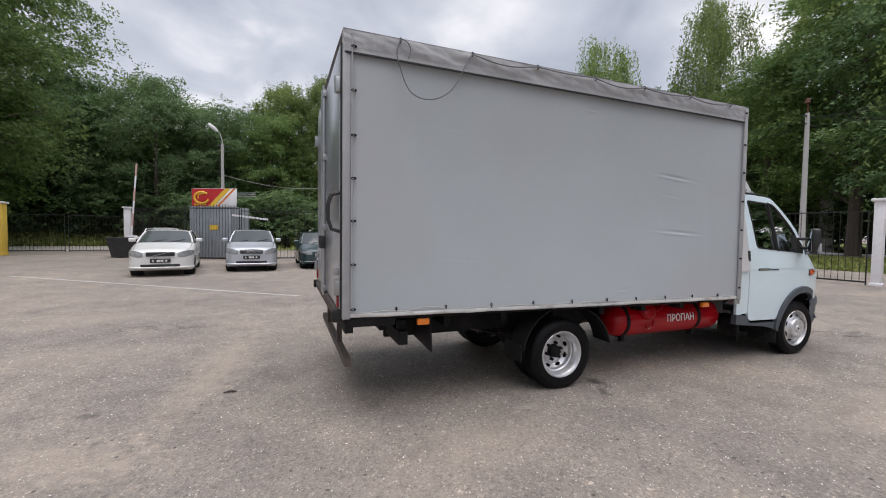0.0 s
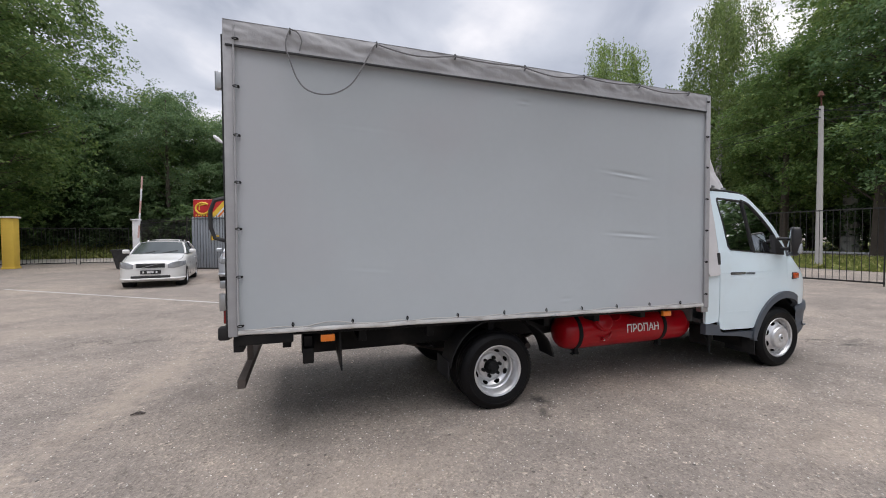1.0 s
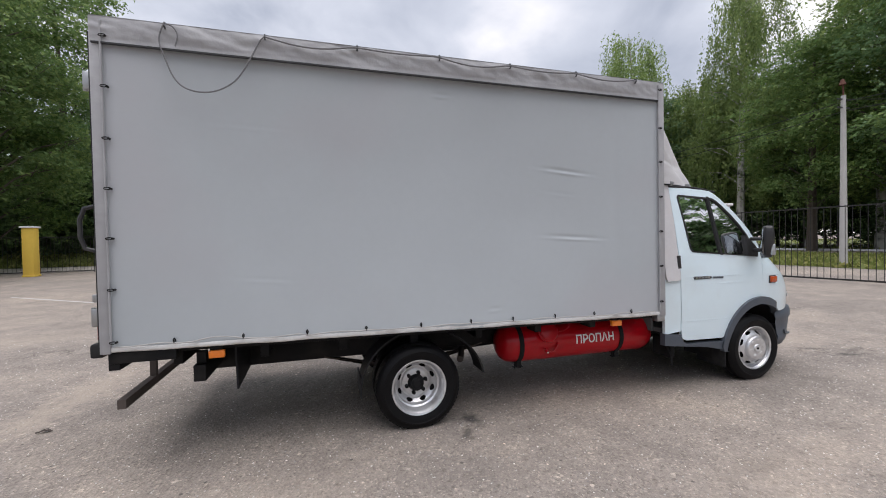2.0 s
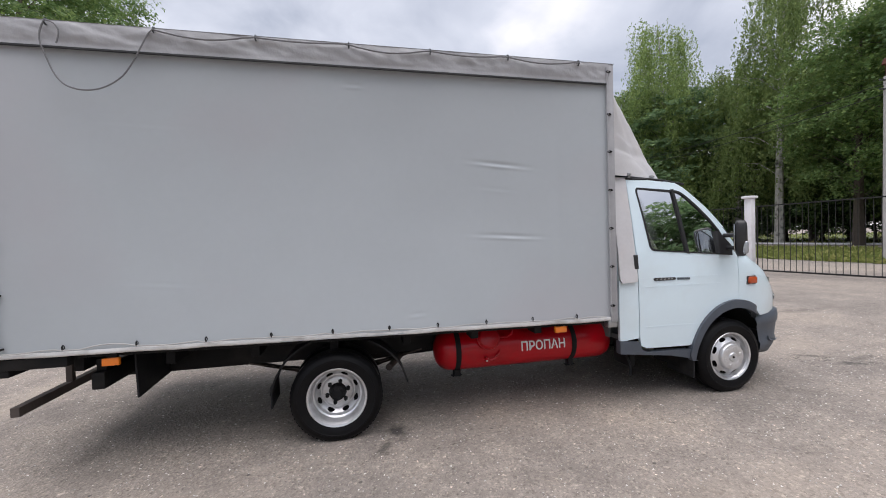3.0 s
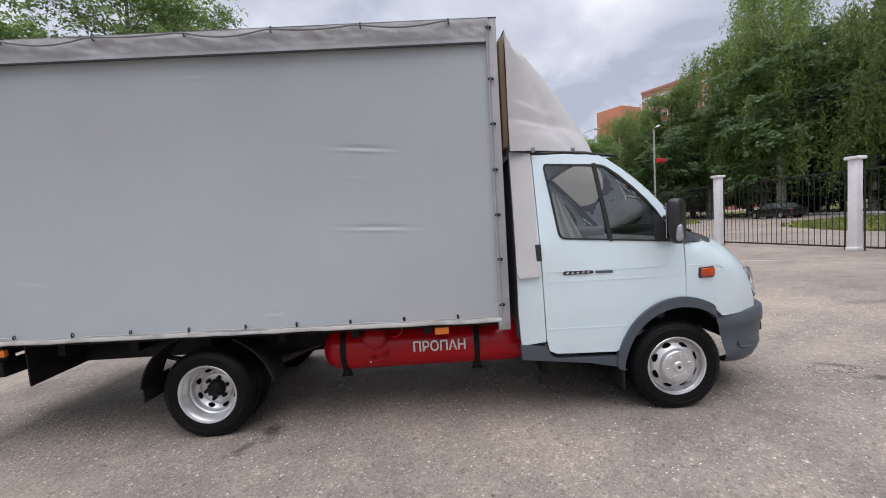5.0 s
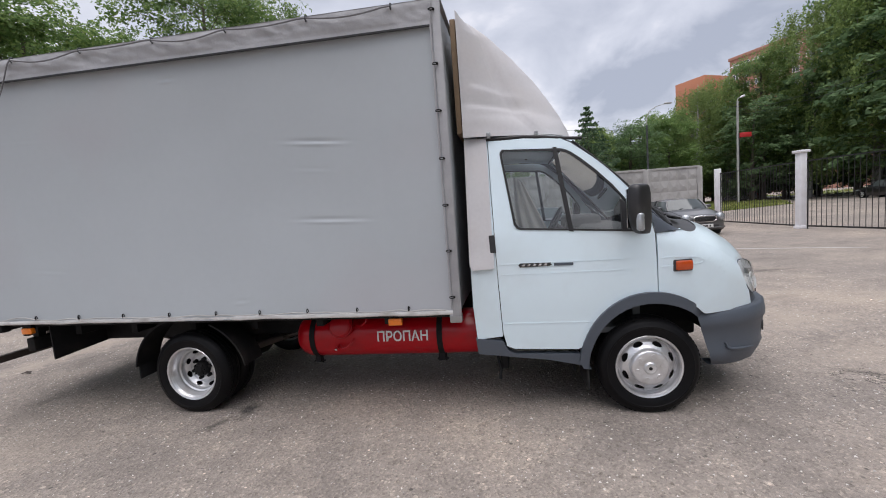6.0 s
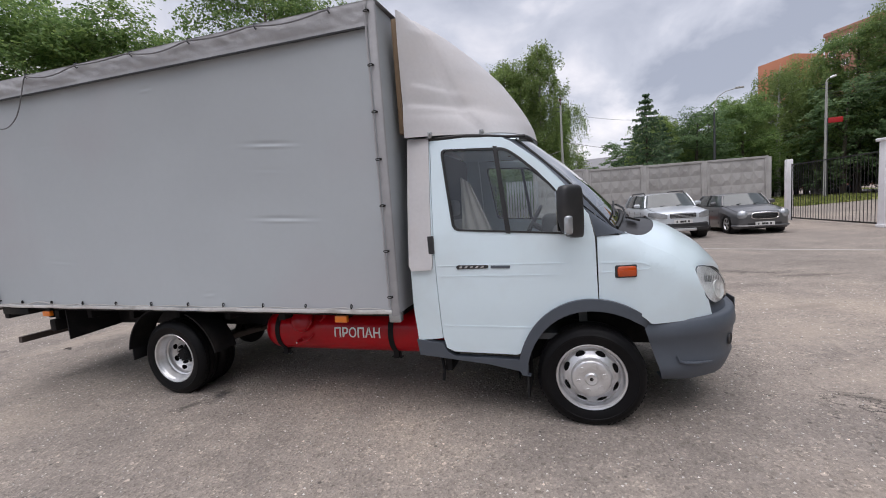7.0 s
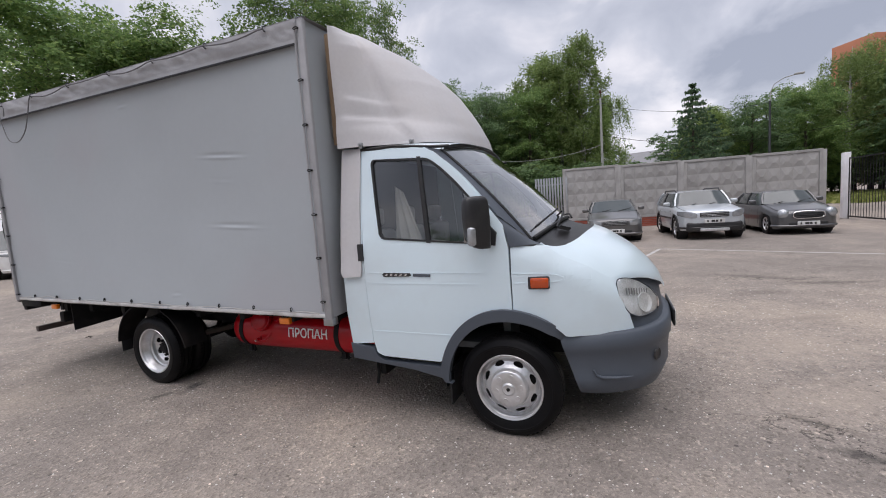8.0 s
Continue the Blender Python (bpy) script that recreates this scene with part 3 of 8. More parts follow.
def wheel(parent, x, y_out, side, dished, tread=0.18):
    """A steel wheel whose outer face lies at y_out; side is -1 for the near side."""
    face = Matrix.Translation((x, y_out, HUB_Z)) @ Matrix.Rotation(radians(90 if side < 0 else -90), 4, "X")
    w = part("wheel", lathe(bmesh.new(), [(0.203, -0.014), (0.208, -0.005), (0.218, -0.001), (0.2225, -0.006), (0.221, -0.014), (0.208, -0.022), (0.2, -0.034), (0.197, -0.06), (0.192, -0.07), (0.192, -tread + 0.02), (0.21, -tread + 0.004)], face, 48), SILVER, parent, "silver-painted steel wheel rim")
    t = bmesh.new()
    lathe(t, [(0.207, -0.012), (0.222, -0.004), (0.245, 0.006), (0.275, 0.0085), (0.277, 0.0105), (0.285, 0.0105), (0.287, 0.008), (0.302, 0.004), (0.318, -0.008), (0.331, -0.022), (TYRE, -0.036), (TYRE, -0.062), (TYRE - 0.009, -0.064), (TYRE - 0.009, -0.07), (TYRE, -0.072), (TYRE, -0.108), (TYRE - 0.009, -0.11), (TYRE - 0.009, -0.116), (TYRE, -0.118), (TYRE, -tread + 0.04), (0.33, -tread + 0.02), (0.3, -tread), (0.25, -tread), (0.207, -tread + 0.012)], face, 56)
    part("tyre", t, RUBBER, w, "black rubber tyre with dusty sidewall")
    blocks = bmesh.new()
    for k in range(64):
        a = 2 * math.pi * k / 64
        for h0, h1, twist in ((-0.03, -0.055, 0.03),):
            q = face @ Matrix.Rotation(a + twist * 0.4, 4, "Z") @ Matrix.Translation((TYRE - 0.001, 0, (h0 + h1) / 2))
            bmesh.ops.create_cube(blocks, size=1, matrix=q @ Matrix.Diagonal((0.005, 0.02, abs(h1 - h0), 1)))
    part("tread", blocks, RUBBER, w)
    if dished:
        prof = [(0.2, -0.03), (0.195, -0.036), (0.193, -0.052), (0.184, -0.062), (0.181, -0.088), (0.170, -0.096), (0.167, -0.122), (0.162, -0.132), (0.148, -0.144), (0.134, -0.156), (0.129, -0.166), (0.122, -0.166), (0.114, -0.152), (0.106, -0.148), (0.045, -0.148)]
        centre, hub = 0.148, -0.148
    else:
        prof = [(0.198, -0.03), (0.194, -0.05), (0.188, -0.058), (0.182, -0.056), (0.176, -0.044), (0.168, -0.034), (0.150, -0.024), (0.141, -0.018), (0.133, -0.012), (0.129, -0.013), (0.126, -0.006), (0.121, 0.012), (0.115, 0.019), (0.109, 0.021), (0.06, 0.021), (0.05, 0.018), (0.043, 0.018), (0.039, 0.026), (0.033, 0.029), (0.026, 0.027), (0.0005, 0.025)]
        centre, hub = 0.163, 0.021

    high, long, seg, count = (0.0135, 0.027, 240, 8) if dished else (0.0145, 0.033, 240, 8)
    fine = sorted({r for r, _ in prof} | {centre + high * (k / 6 - 1) for k in range(13)}, reverse=True)
    up = sorted(prof)
    prof = [(r, lerp_table(up, r)) for r in fine]

    def oval(i, k):
        r = (prof[i][0] + prof[i + 1][0]) / 2
        along = ((k + 0.5) % (seg / count) - seg / count / 2) * 2 * math.pi / seg * r
        return ((r - centre) / high) ** 2 + (along / long) ** 2 < 1

    part("disc", lathe(bmesh.new(), prof, face, seg, oval), SILVER, w, "silver steel disc with oval openings")
    part("drum", lathe(bmesh.new(), [(0.0005, min(hub, -0.03) - 0.035), (0.17, min(hub, -0.03) - 0.03), (0.185, -tread)], face, 32), BLACK_METAL, w)
    for k in range(6):
        a = 2 * math.pi * (k + 0.25) / 6
        c = Vector((0.082 * math.cos(a), 0.082 * math.sin(a), hub))
        if dished:
            b = bmesh.new()
            rod(b, face @ c, face @ (c + Vector((0, 0, 0.032))), 0.017, 0.014, 6)
            part("wheel_nut", b, BLACK_METAL, w)
        else:
            b = bmesh.new()
            lathe(b, [(0.0005, 0.0018), (0.012, 0.0016), (0.017, 0.0026), (0.021, -0.003)], face @ Matrix.Translation(c), 16)
            part("wheel_nut", b, SILVER, w)
    b = bmesh.new()
    if dished:
        lathe(b, [(0.0005, -0.082), (0.03, -0.082), (0.037, -0.09), (0.056, -0.10), (0.062, -0.125), (0.068, -0.1455)], face, 24)
        for k in range(8):
            a = 2 * math.pi * k / 8
            q = Vector((0.046 * math.cos(a), 0.046 * math.sin(a), -0.097))
            rod(b, face @ q, face @ (q + Vector((0, 0, 0.012))), 0.008, seg=6)
        part("hub", b, BLACK_METAL, w, "greasy black hub")
    else:
        lathe(b, [(0.0005, 0.030), (0.010, 0.030), (0.012, 0.026)], face, 16)
        part("hub", b, BLACK_METAL, w)
    return w


def build_box(truck):
    x0, x1, y0, y1, zb, zt = 0.41, 4.70, 3.08, 5.20, 0.80, 2.885
    # tarpaulin sides with slack, dents and creases
    def slack(x, z):
        u = (x - x0) / (x1 - x0)
        y = 0.012 * noise.noise((x * 0.9, z * 0.7, 1.3)) + 0.005 * noise.noise((x * 2.3, z * 3.1, 7.7))
        for cx, cz, ln, amp, tilt in ((3.74, 2.06, 0.17, 0.0068, -0.09), (3.81, 1.50, 0.20, 0.0055, -0.05), (2.64, 2.60, 0.04, 0.006, 0.0), (1.3, 2.27, 0.26, 0.0005, -0.03), (1.35, 1.22, 0.16, 0.0009, -0.08), (3.7, 1.87, 0.12, 0.001, -0.1), (3.05, 0.93, 0.04, 0.003, 0.1)):
            dx, dz = x - cx, z - cz - tilt * (x - cx)
            y += amp * math.exp(-(dx / ln) ** 2) * (math.exp(-((dz - 0.012) / 0.014) ** 2) - 0.9 * math.exp(-((dz + 0.012) / 0.010) ** 2))
        w = (z - zb) / (zt - zb)
        return (y + 0.06 * math.sin(math.pi * min(1, max(0, w))) * math.sin(math.pi * min(1, max(0, u))) ** 0.5) * min(1, 8 * u, 8 * (1 - u) + 0.1)

    def side(y_face, sign, name, label):
        bm = bmesh.new()
        nx, nz = (150, 300) if sign < 0 else (30, 40)
        grid(bm, [[(x0 + (x1 - x0) * i / nx, y_face + (slack(x0 + (x1 - x0) * i / nx, zb + (zt - zb) * k / nz) if sign < 0 else 0), box_z(x0 + (x1 - x0) * i / nx, zb + (zt - zb) * k / nz)) for i in range(nx + 1)] for k in range(nz + 1)])
        return part(name, bm, TARP, truck, label, angle=60)

    side(y0, -1, "tarpaulin_side", "grey tarpaulin side sheet with slight creases")
    side(y1, 1, "tarpaulin_side", "grey tarpaulin side sheet")
    bm = bmesh.new()
    grid(bm, [[(x1, y0 + (y1 - y0) * i / 20, box_z(x1, zb + (zt - zb) * k / 20)) for i in range(21)] for k in range(21)])
    for v in bm.verts:
        v.co.x += 0.02 * noise.noise((v.co.y * 1.1, v.co.z * 1.1, 4)) + 0.004 * noise.noise((v.co.y * 5, v.co.z, 8))
    part("tarpaulin_front", bm, TARP, truck, "grey tarpaulin front sheet", angle=60)
    # roof with a cross fall and its hanging flap
    bm = bmesh.new()
    grid(bm, [[(x0 - 0.015 + (x1 - x0 + 0.03) * i / 40, y0 - 0.02 + (y1 - y0 + 0.04) * k / 14, box_z(x0 + (x1 - x0) * i / 40, zt + 0.04 * math.sin(math.pi * k / 14) + (0.005 * math.sin(i * 1.9) if 0 < k < 14 else 0))) for i in range(41)] for k in range(15)])
    part("tarpaulin_roof", bm, TARP_ROOF, truck, "weathered grey tarpaulin roof", angle=60)
    for yy, sgn in ((y0, -1), (y1, 1)):
        bm = bmesh.new()
        nx, nz = 190, 14
        rows = []
        for k in range(nz + 1):
            row = []
            for i in range(nx + 1):
                x = x0 - 0.012 + (x1 - x0 - 0.03) * i / nx
                z = zt + 0.002 - 0.165 * k / nz
                f = math.sin(math.pi * min(1, k / nz * 1.15)) ** 0.7 if k < nz else 0
                wav = 0.016 * noise.noise((x * 3.2 + z * 5, z * 7, 2.2)) + 0.010 * noise.noise((x * 9 + 12 * z, z * 17, 5.2)) + 0.006 * noise.noise((x * 22 + 16 * z, z * 26, 9.1))
                row.append((x, yy + sgn * (0.016 + f * (0.008 + wav) + (0.004 if k >= nz - 1 else 0)), box_z(x, z)))
            rows.append(row)
        grid(bm, rows)
        flap = part("roof_flap", bm, TARP_ROOF, truck, "crumpled grey tarpaulin flap along the roof edge", angle=70)
        # hem strip in near-black, which also paints the shadow line below the flap
        bm = bmesh.new()
        bar(bm, (x0, yy + sgn * 0.022, box_z(x0, zt - 0.166)), (x1 - 0.06, yy + sgn * 0.022, box_z(x1, zt - 0.166)), 0.010, 0.012)
        part("flap_hem", bm, SEAL, flap)
    # hem along the lower edge
    for yy, sgn in ((y0, -1), (y1, 1)):
        bm = bmesh.new()
        nx = 90
        rows = []
        for z, o in ((zb + 0.028, 0.003), (zb + 0.018, 0.008), (zb + 0.004, 0.007), (zb - 0.004, 0.0), (zb - 0.004, -0.02)):
            rows.append([(x0 + (x1 - x0) * i / nx, yy + sgn * (o + 0.003 * noise.noise((i * 0.5, z * 9, 1))), box_z(x0 + (x1 - x0) * i / nx, z + 0.006 * noise.noise((i * 0.21, 0, 3)))) for i in range(nx + 1)])
        grid(bm, rows)
        part("lower_hem", bm, HEM, truck, "off-white welded hem with dirt", angle=70)
    # corner posts under the sheet, floor and frame
    for x in (x0 + 0.012, x1 - 0.02):
        for yy in (y0, y1):
            bm = bmesh.new()
            s = -1 if yy == y0 else 1
            box(bm, x - 0.03, yy - 0.016, box_z(x, zb - 0.01), x + 0.03, yy + 0.016, box_z(x, zt - 0.0), 0.008)
            part("corner_post", bm, TARP_ROOF, truck, "grey corner post wrapped in tarpaulin")
    bm = bmesh.new()
    box(bm, x0 + 0.02, y0 + 0.10, 0.755, x1 - 0.02, y1 - 0.10, 0.80, 0.006)
    for v in bm.verts:
        v.co.z = box_z(v.co.x, v.co.z)
    part("load_floor", bm, BLACK_METAL, truck, "dark steel and plywood load floor")
    for x in [0.75 + 0.56 * k for k in range(7)]:
        bm = bmesh.new()
        box(bm, x - 0.03, y0 + 0.22, 0.66, x + 0.03, y1 - 0.22, 0.755, 0.004)
        part("cross_beam", bm, BLACK_METAL, truck)
    bm = bmesh.new()
    box(bm, 0.42, y0 + 0.02, 0.745, 0.80, y0 + 0.09, 0.815, 0.006)
    part("sill_end", bm, BLACK_METAL, truck)
    # lashing: hooks, rings and cords
    top = [0.81, 1.40, 2.01, 2.62, 3.20, 3.80, 4.39]
    for x in top:
        bm = bmesh.new()
        zz = box_z(x, zt - 0.018)
        tube(bm, [(x, y0 - 0.02, zz + 0.02), (x, y0 - 0.04, zz + 0.012), (x, y0 - 0.045, zz - 0.008), (x, y0 - 0.03, zz - 0.02), (x, y0 - 0.018, zz - 0.012)], 0.005, 6)
        part("hook", bm, DARK_STEEL, truck)
    pts = []
    for a, b in zip(top[1:], top[2:]):
        for k in range(10):
            f = k / 10
            pts.append((a + (b - a) * f, y0 - 0.042 - 0.008 * math.sin(math.pi * f), box_z(a, zt - 0.022 - 0.055 * math.sin(math.pi * f) * (0.55 + 0.45 * math.sin(a * 5)))))
    pts.append((top[-1], y0 - 0.042, box_z(4.4, zt - 0.022)))
    bm = bmesh.new()
    tube(bm, pts, 0.0055, 6)
    part("cord", bm, DARK_ROPE, truck, "thin grey cord laced along the roof edge")
    # the hanging loop near the rear corner
    loop = [(0.81, zt - 0.012), (0.86, zt - 0.03), (0.885, zt - 0.08), (0.87, zt - 0.15)]
    bm = bmesh.new()
    tube(bm, curved([(x, y0 - 0.045, box_z(x, z)) for x, z in loop]), 0.0045, 6)
    tube(bm, curved([(x, y0 - 0.043, box_z(x, z)) for x, z in ((0.81, 2.87), (0.785, 2.80), (0.785, 2.73), (0.815, 2.64), (0.85, 2.55), (0.90, 2.488), (0.98, 2.46), (1.07, 2.466), (1.15, 2.502), (1.22, 2.56), (1.28, 2.65), (1.33, 2.75), (1.37, 2.83), (1.40, 2.865))]), 0.0048, 6)
    part("loose_cord", bm, DARK_ROPE, truck, "loose grey cord hanging in a loop")
    low = [0.80, 1.21, 1.62, 2.03, 2.44, 2.84, 3.20, 3.58, 3.96, 4.34]
    hook = bmesh.new()
    tube(hook, [(0.0, -0.004, 0.028), (0.0, -0.016, 0.026), (0.0, -0.020, 0.010), (0.0, -0.016, -0.008), (0.0, -0.006, -0.010)], 0.005, 6)
    tube(hook, [(0.009 * math.cos(a), -0.006, 0.012 + 0.014 * math.sin(a)) for a in [2 * math.pi * k / 12 for k in range(12)]], 0.0035, 5, closed=True)
    hook_mesh = mesh_of("hook", hook, BLACK_METAL)
    for x in low:
        piece("hook", hook_mesh, truck, pose(x - truck.location.x, y0 - 0.004 - truck.location.y, box_z(x, zb + 0.045)) @ Matrix.Scale(0.8, 4))
    pts = []
    ends = [x0 + 0.06] + low + [x1 - 0.06]
    for a, b in zip(ends, ends[1:]):
        for k in range(8):
            f = k / 8
            lift = 0.022 * math.sin(math.pi * min(1, max(0, (f - 0.25) / 0.75))) if 0.75 <= a < 1.2 else 0.005 * math.sin(7 * a + 6 * f)
            pts.append((a + (b - a) * f, y0 - 0.016, box_z(a, zb + 0.036 + lift)))
    bm = bmesh.new()
    tube(bm, pts, 0.0045, 6)
    part("cord", bm, ROPE, truck, "off-white cord laced along the lower hem")
    ring = bmesh.new()
    tube(ring, [(0.019 * math.cos(a), -0.010, 0.007 * math.sin(a)) for a in [2 * math.pi * k / 12 for k in range(12)]], 0.0032, 6, closed=True)
    rod(ring, (0.014, 0.012, 0), (0.014, -0.006, 0), 0.007, seg=10)
    ring_mesh = mesh_of("ring", ring, BLACK_METAL)
    for x, zs in ((x0 + 0.06, (2.79, 2.48, 2.16, 1.85, 1.54, 1.22, 0.89)), (x1 - 0.045, (2.79, 2.45, 2.15, 1.84, 1.53, 1.22, 0.9))):
        for z in zs:
            piece("ring", ring_mesh, truck, pose(x - truck.location.x, y0 - 0.018 - truck.location.y, z))
        bm = bmesh.new()
        tube(bm, [(x - 0.012, y0 - 0.022, box_z(x, zt - 0.03 - k * 0.2) - 0) for k in range(11)], 0.007, 6)
        part("cord", bm, TARP_ROOF, truck, "grey cord threaded down the corner")
    # rear doors with lock rods
    for k, (ya, yb) in enumerate(((y0 + 0.03, MID - 0.004), (MID + 0.004, y1 - 0.03))):
        bm = bmesh.new()
        box(bm, x0 - 0.035, ya, 0.885, x0 + 0.0, yb, 2.80, 0.006)
        door = part("rear_door", bm, DOOR_METAL, truck, "galvanised steel rear door leaf")
        yr = yb - 0.07 if k == 0 else ya + 0.07
        bm = bmesh.new()
        rod(bm, (x0 - 0.06, yr, 0.86), (x0 - 0.06, yr, 2.82), 0.016)
        part("lock_rod", bm, STEEL, door, "zinc lock rod")
        for z in (0.92, 1.5, 2.15, 2.74):
            bm = bmesh.new()
            box(bm, x0 - 0.075, yr - 0.035, z - 0.03, x0 - 0.033, yr + 0.035, z + 0.03, 0.006)
            part("rod_guide", bm, STEEL, door)
        bm = bmesh.new()
        box(bm, x0 - 0.10, yr - 0.06, 1.30, x0 - 0.055, yr - 0.02, 1.42, 0.006)
        part("lock_handle", bm, BLACK_PLASTIC, door)
        for z in (1.05, 2.52):
            bm = bmesh.new()
            ye = ya if k == 0 else yb
            box(bm, x0 - 0.065, ye - 0.025, z - 0.055, x0 - 0.03, ye + 0.025, z + 0.055, 0.006)
            rod(bm, (x0 - 0.06, ye, z - 0.06), (x0 - 0.06, ye, z + 0.06), 0.013)
            part("hinge", bm, STEEL, door)
        bm = bmesh.new()
        yl = ya + 0.035 if k == 0 else yb - 0.035
        box(bm, x0 - 0.052, yl - 0.022, 0.90, x0 - 0.03, yl + 0.022, 1.0, 0.006)
        part("tail_light", bm, TAIL_RED, door, "narrow red rear lamp")
        part("latch", box(bmesh.new(), x0 - 0.07, yl - 0.03, 1.14, x0 - 0.03, yl + 0.03, 1.19, 0.008), STEEL, door)
    part("door_gasket", box(bmesh.new(), x0 - 0.03, y0 + 0.004, 0.86, x0 - 0.001, y0 + 0.028, 2.82), SEAL, truck, "black door gasket")
    part("door_sill", box(bmesh.new(), x0 - 0.06, y0 + 0.02, 0.80, x0 + 0.0, y1 - 0.02, 0.875, 0.006), RUSTY_METAL, truck, "dusty dark sill under the rear doors")
    for y in (y0 + 0.015, y1 - 0.095):
        part("bump_stop", box(bmesh.new(), x0 - 0.085, y, 0.79, x0 - 0.01, y + 0.08, 0.88, 0.015), MUDFLAP, truck, "dusty rubber block at the sill's end")
    part("end_beam", box(bmesh.new(), x0 + 0.006, y0 + 0.03, 0.70, x0 + 0.07, y1 - 0.03, 0.795, 0.006), BLACK_METAL, truck)
    part("corner_casting", box(bmesh.new(), x1 - 0.075, y0 - 0.008, 0.715, x1 + 0.01, y0 + 0.06, 0.775, 0.008), STEEL, truck, "small steel corner fitting")
    bm = bmesh.new()
    tube(bm, [(x0 - 0.02, y0 + 0.035, 1.75), (x0 - 0.09, y0 + 0.03, 1.73), (x0 - 0.115, y0 + 0.03, 1.66), (x0 - 0.115, y0 + 0.03, 1.55), (x0 - 0.09, y0 + 0.03, 1.48), (x0 - 0.02, y0 + 0.035, 1.46)], 0.014, 8)
    part("grab_handle", bm, BLACK_PLASTIC, truck, "black curved grab handle by the rear doors")


def build_chassis(truck):
    for y in (3.72, 4.56):
        bm = bmesh.new()
        box(bm, 0.85, y - 0.03, 0.50, 5.4, y + 0.03, 0.66, 0.006)
        part("frame_rail", bm, BLACK_METAL, truck, "black frame rail")
    # square under-run bar on two posts behind, and the rear cross member
    bm = bmesh.new()
    bar(bm, (0.452, 3.18, 0.457), (0.452, 5.10, 0.457), 0.05, 0.06)
    part("underrun_bar", bm, RUSTY_METAL, truck, "dusty square steel under-run bar")
    for y in (3.72, 4.56):
        bm = bmesh.new()
        bar(bm, (0.452, y, 0.45), (0.452, y, 0.81), 0.042, 0.04)
        part("bar_post", bm, RUSTY_METAL, truck)
    bm = bmesh.new()
    box(bm, 0.86, 3.22, 0.545, 0.94, 5.06, 0.66, 0.008)
    part("rear_bumper", bm, BLACK_METAL, truck, "black rear cross member")
    for y in (3.30, 4.98):
        bm = bmesh.new()
        box(bm, 0.87, y - 0.03, 0.62, 0.93, y + 0.03, 0.74)
        part("bracket", bm, BLACK_METAL, truck)
    # transverse mud flaps, cut on a slant
    for s in (-1, 1):
        bm = bmesh.new()
        inner = MID + 0.30 if s < 0 else MID + 0.34
        pts = [(MID + s * 0.93, 0.47), (MID + s * 0.93, 0.775), (inner, 0.775), (inner, 0.545), ((inner + MID + s * 0.93) / 2, 0.50)]
        front = [bm.verts.new((1.125 + 0.03 * (0.78 - z), y, z)) for y, z in pts]
        back = [bm.verts.new((1.137 + 0.03 * (0.78 - z), y, z)) for y, z in pts]
        bm.faces.new(front), bm.faces.new(back[::-1])
        for k in range(5):
            bm.faces.new((front[k], back[k], back[(k + 1) % 5], front[(k + 1) % 5]))
        bmesh.ops.recalc_face_normals(bm, faces=bm.faces[:])
        part("mud_flap", bm, MUDFLAP, truck, "dusty dark rubber mud flap", smooth=False)
    # amber side markers
    for x, z in ((1.035, 0.752), (4.22, 0.725)):
        bm = bmesh.new()
        box(bm, x - 0.05, 3.105, z - 0.025, x + 0.05, 3.14, z + 0.025, 0.006)
        marker = part("side_marker", bm, AMBER, truck, "amber side marker lamp")
        bm = bmesh.new()
        box(bm, x - 0.03, 3.125, z, x + 0.03, 3.16, z + 0.075, 0.003)
        part("bracket", bm, BLACK_METAL, marker)
    # rear axle, springs, propeller shaft
    bm = bmesh.new()
    rod(bm, (HUB_R, 3.5, HUB_Z), (HUB_R, 4.78, HUB_Z), 0.055, seg=16)
    bmesh.ops.create_uvsphere(bm, u_segments=20, v_segments=12, radius=0.16, matrix=Matrix.Translation((HUB_R, MID, HUB_Z)) @ Matrix.Diagonal((1, 0.85, 1, 1)))
    part("rear_axle", bm, BLACK_METAL, truck, "dark rear axle with differential")
    for y in (3.72, 4.56):
        bm = bmesh.new()
        for k in range(5):
            ln = 0.72 - 0.12 * k
            pts = [(HUB_R + f * ln, y, 0.40 - 0.014 * k + 0.11 * f * f * ln / 0.72) for f in (-1, -0.6, -0.3, 0, 0.3, 0.6, 1)]
            for a, b in zip(pts, pts[1:]):
                bar(bm, a, b, 0.065, 0.012)
        part("leaf_spring", bm, RUSTY_METAL, truck, "rusty leaf spring pack", smooth=False)
        part("shackle", bar(bmesh.new(), (HUB_R - 0.72, y, 0.505), (HUB_R - 0.78, y, 0.66), 0.05, 0.03), BLACK_METAL, truck, smooth=False)
        part("spring_bracket", bar(bmesh.new(), (HUB_R + 0.72, y, 0.505), (HUB_R + 0.72, y, 0.62), 0.05, 0.05), BLACK_METAL, truck, smooth=False)
        bm = bmesh.new()
        rod(bm, (HUB_R + 0.1, y + 0.08, 0.33), (HUB_R + 0.28, y + 0.1, 0.64), 0.026)
        part("damper", bm, BLACK_METAL, truck)
    bm = bmesh.new()
    rod(bm, (HUB_R + 0.12, MID, 0.36), (4.6, MID, 0.46), 0.04, seg=14)
    part("drive_shaft", bm, BLACK_METAL, truck)
    bm = bmesh.new()
    tube(bm, [(4.9, 4.4, 0.42), (3.4, 4.4, 0.42), (3.1, 4.1, 0.45), (2.95, 3.66, 0.46), (2.85, 3.4, 0.46)], 0.028, 10)
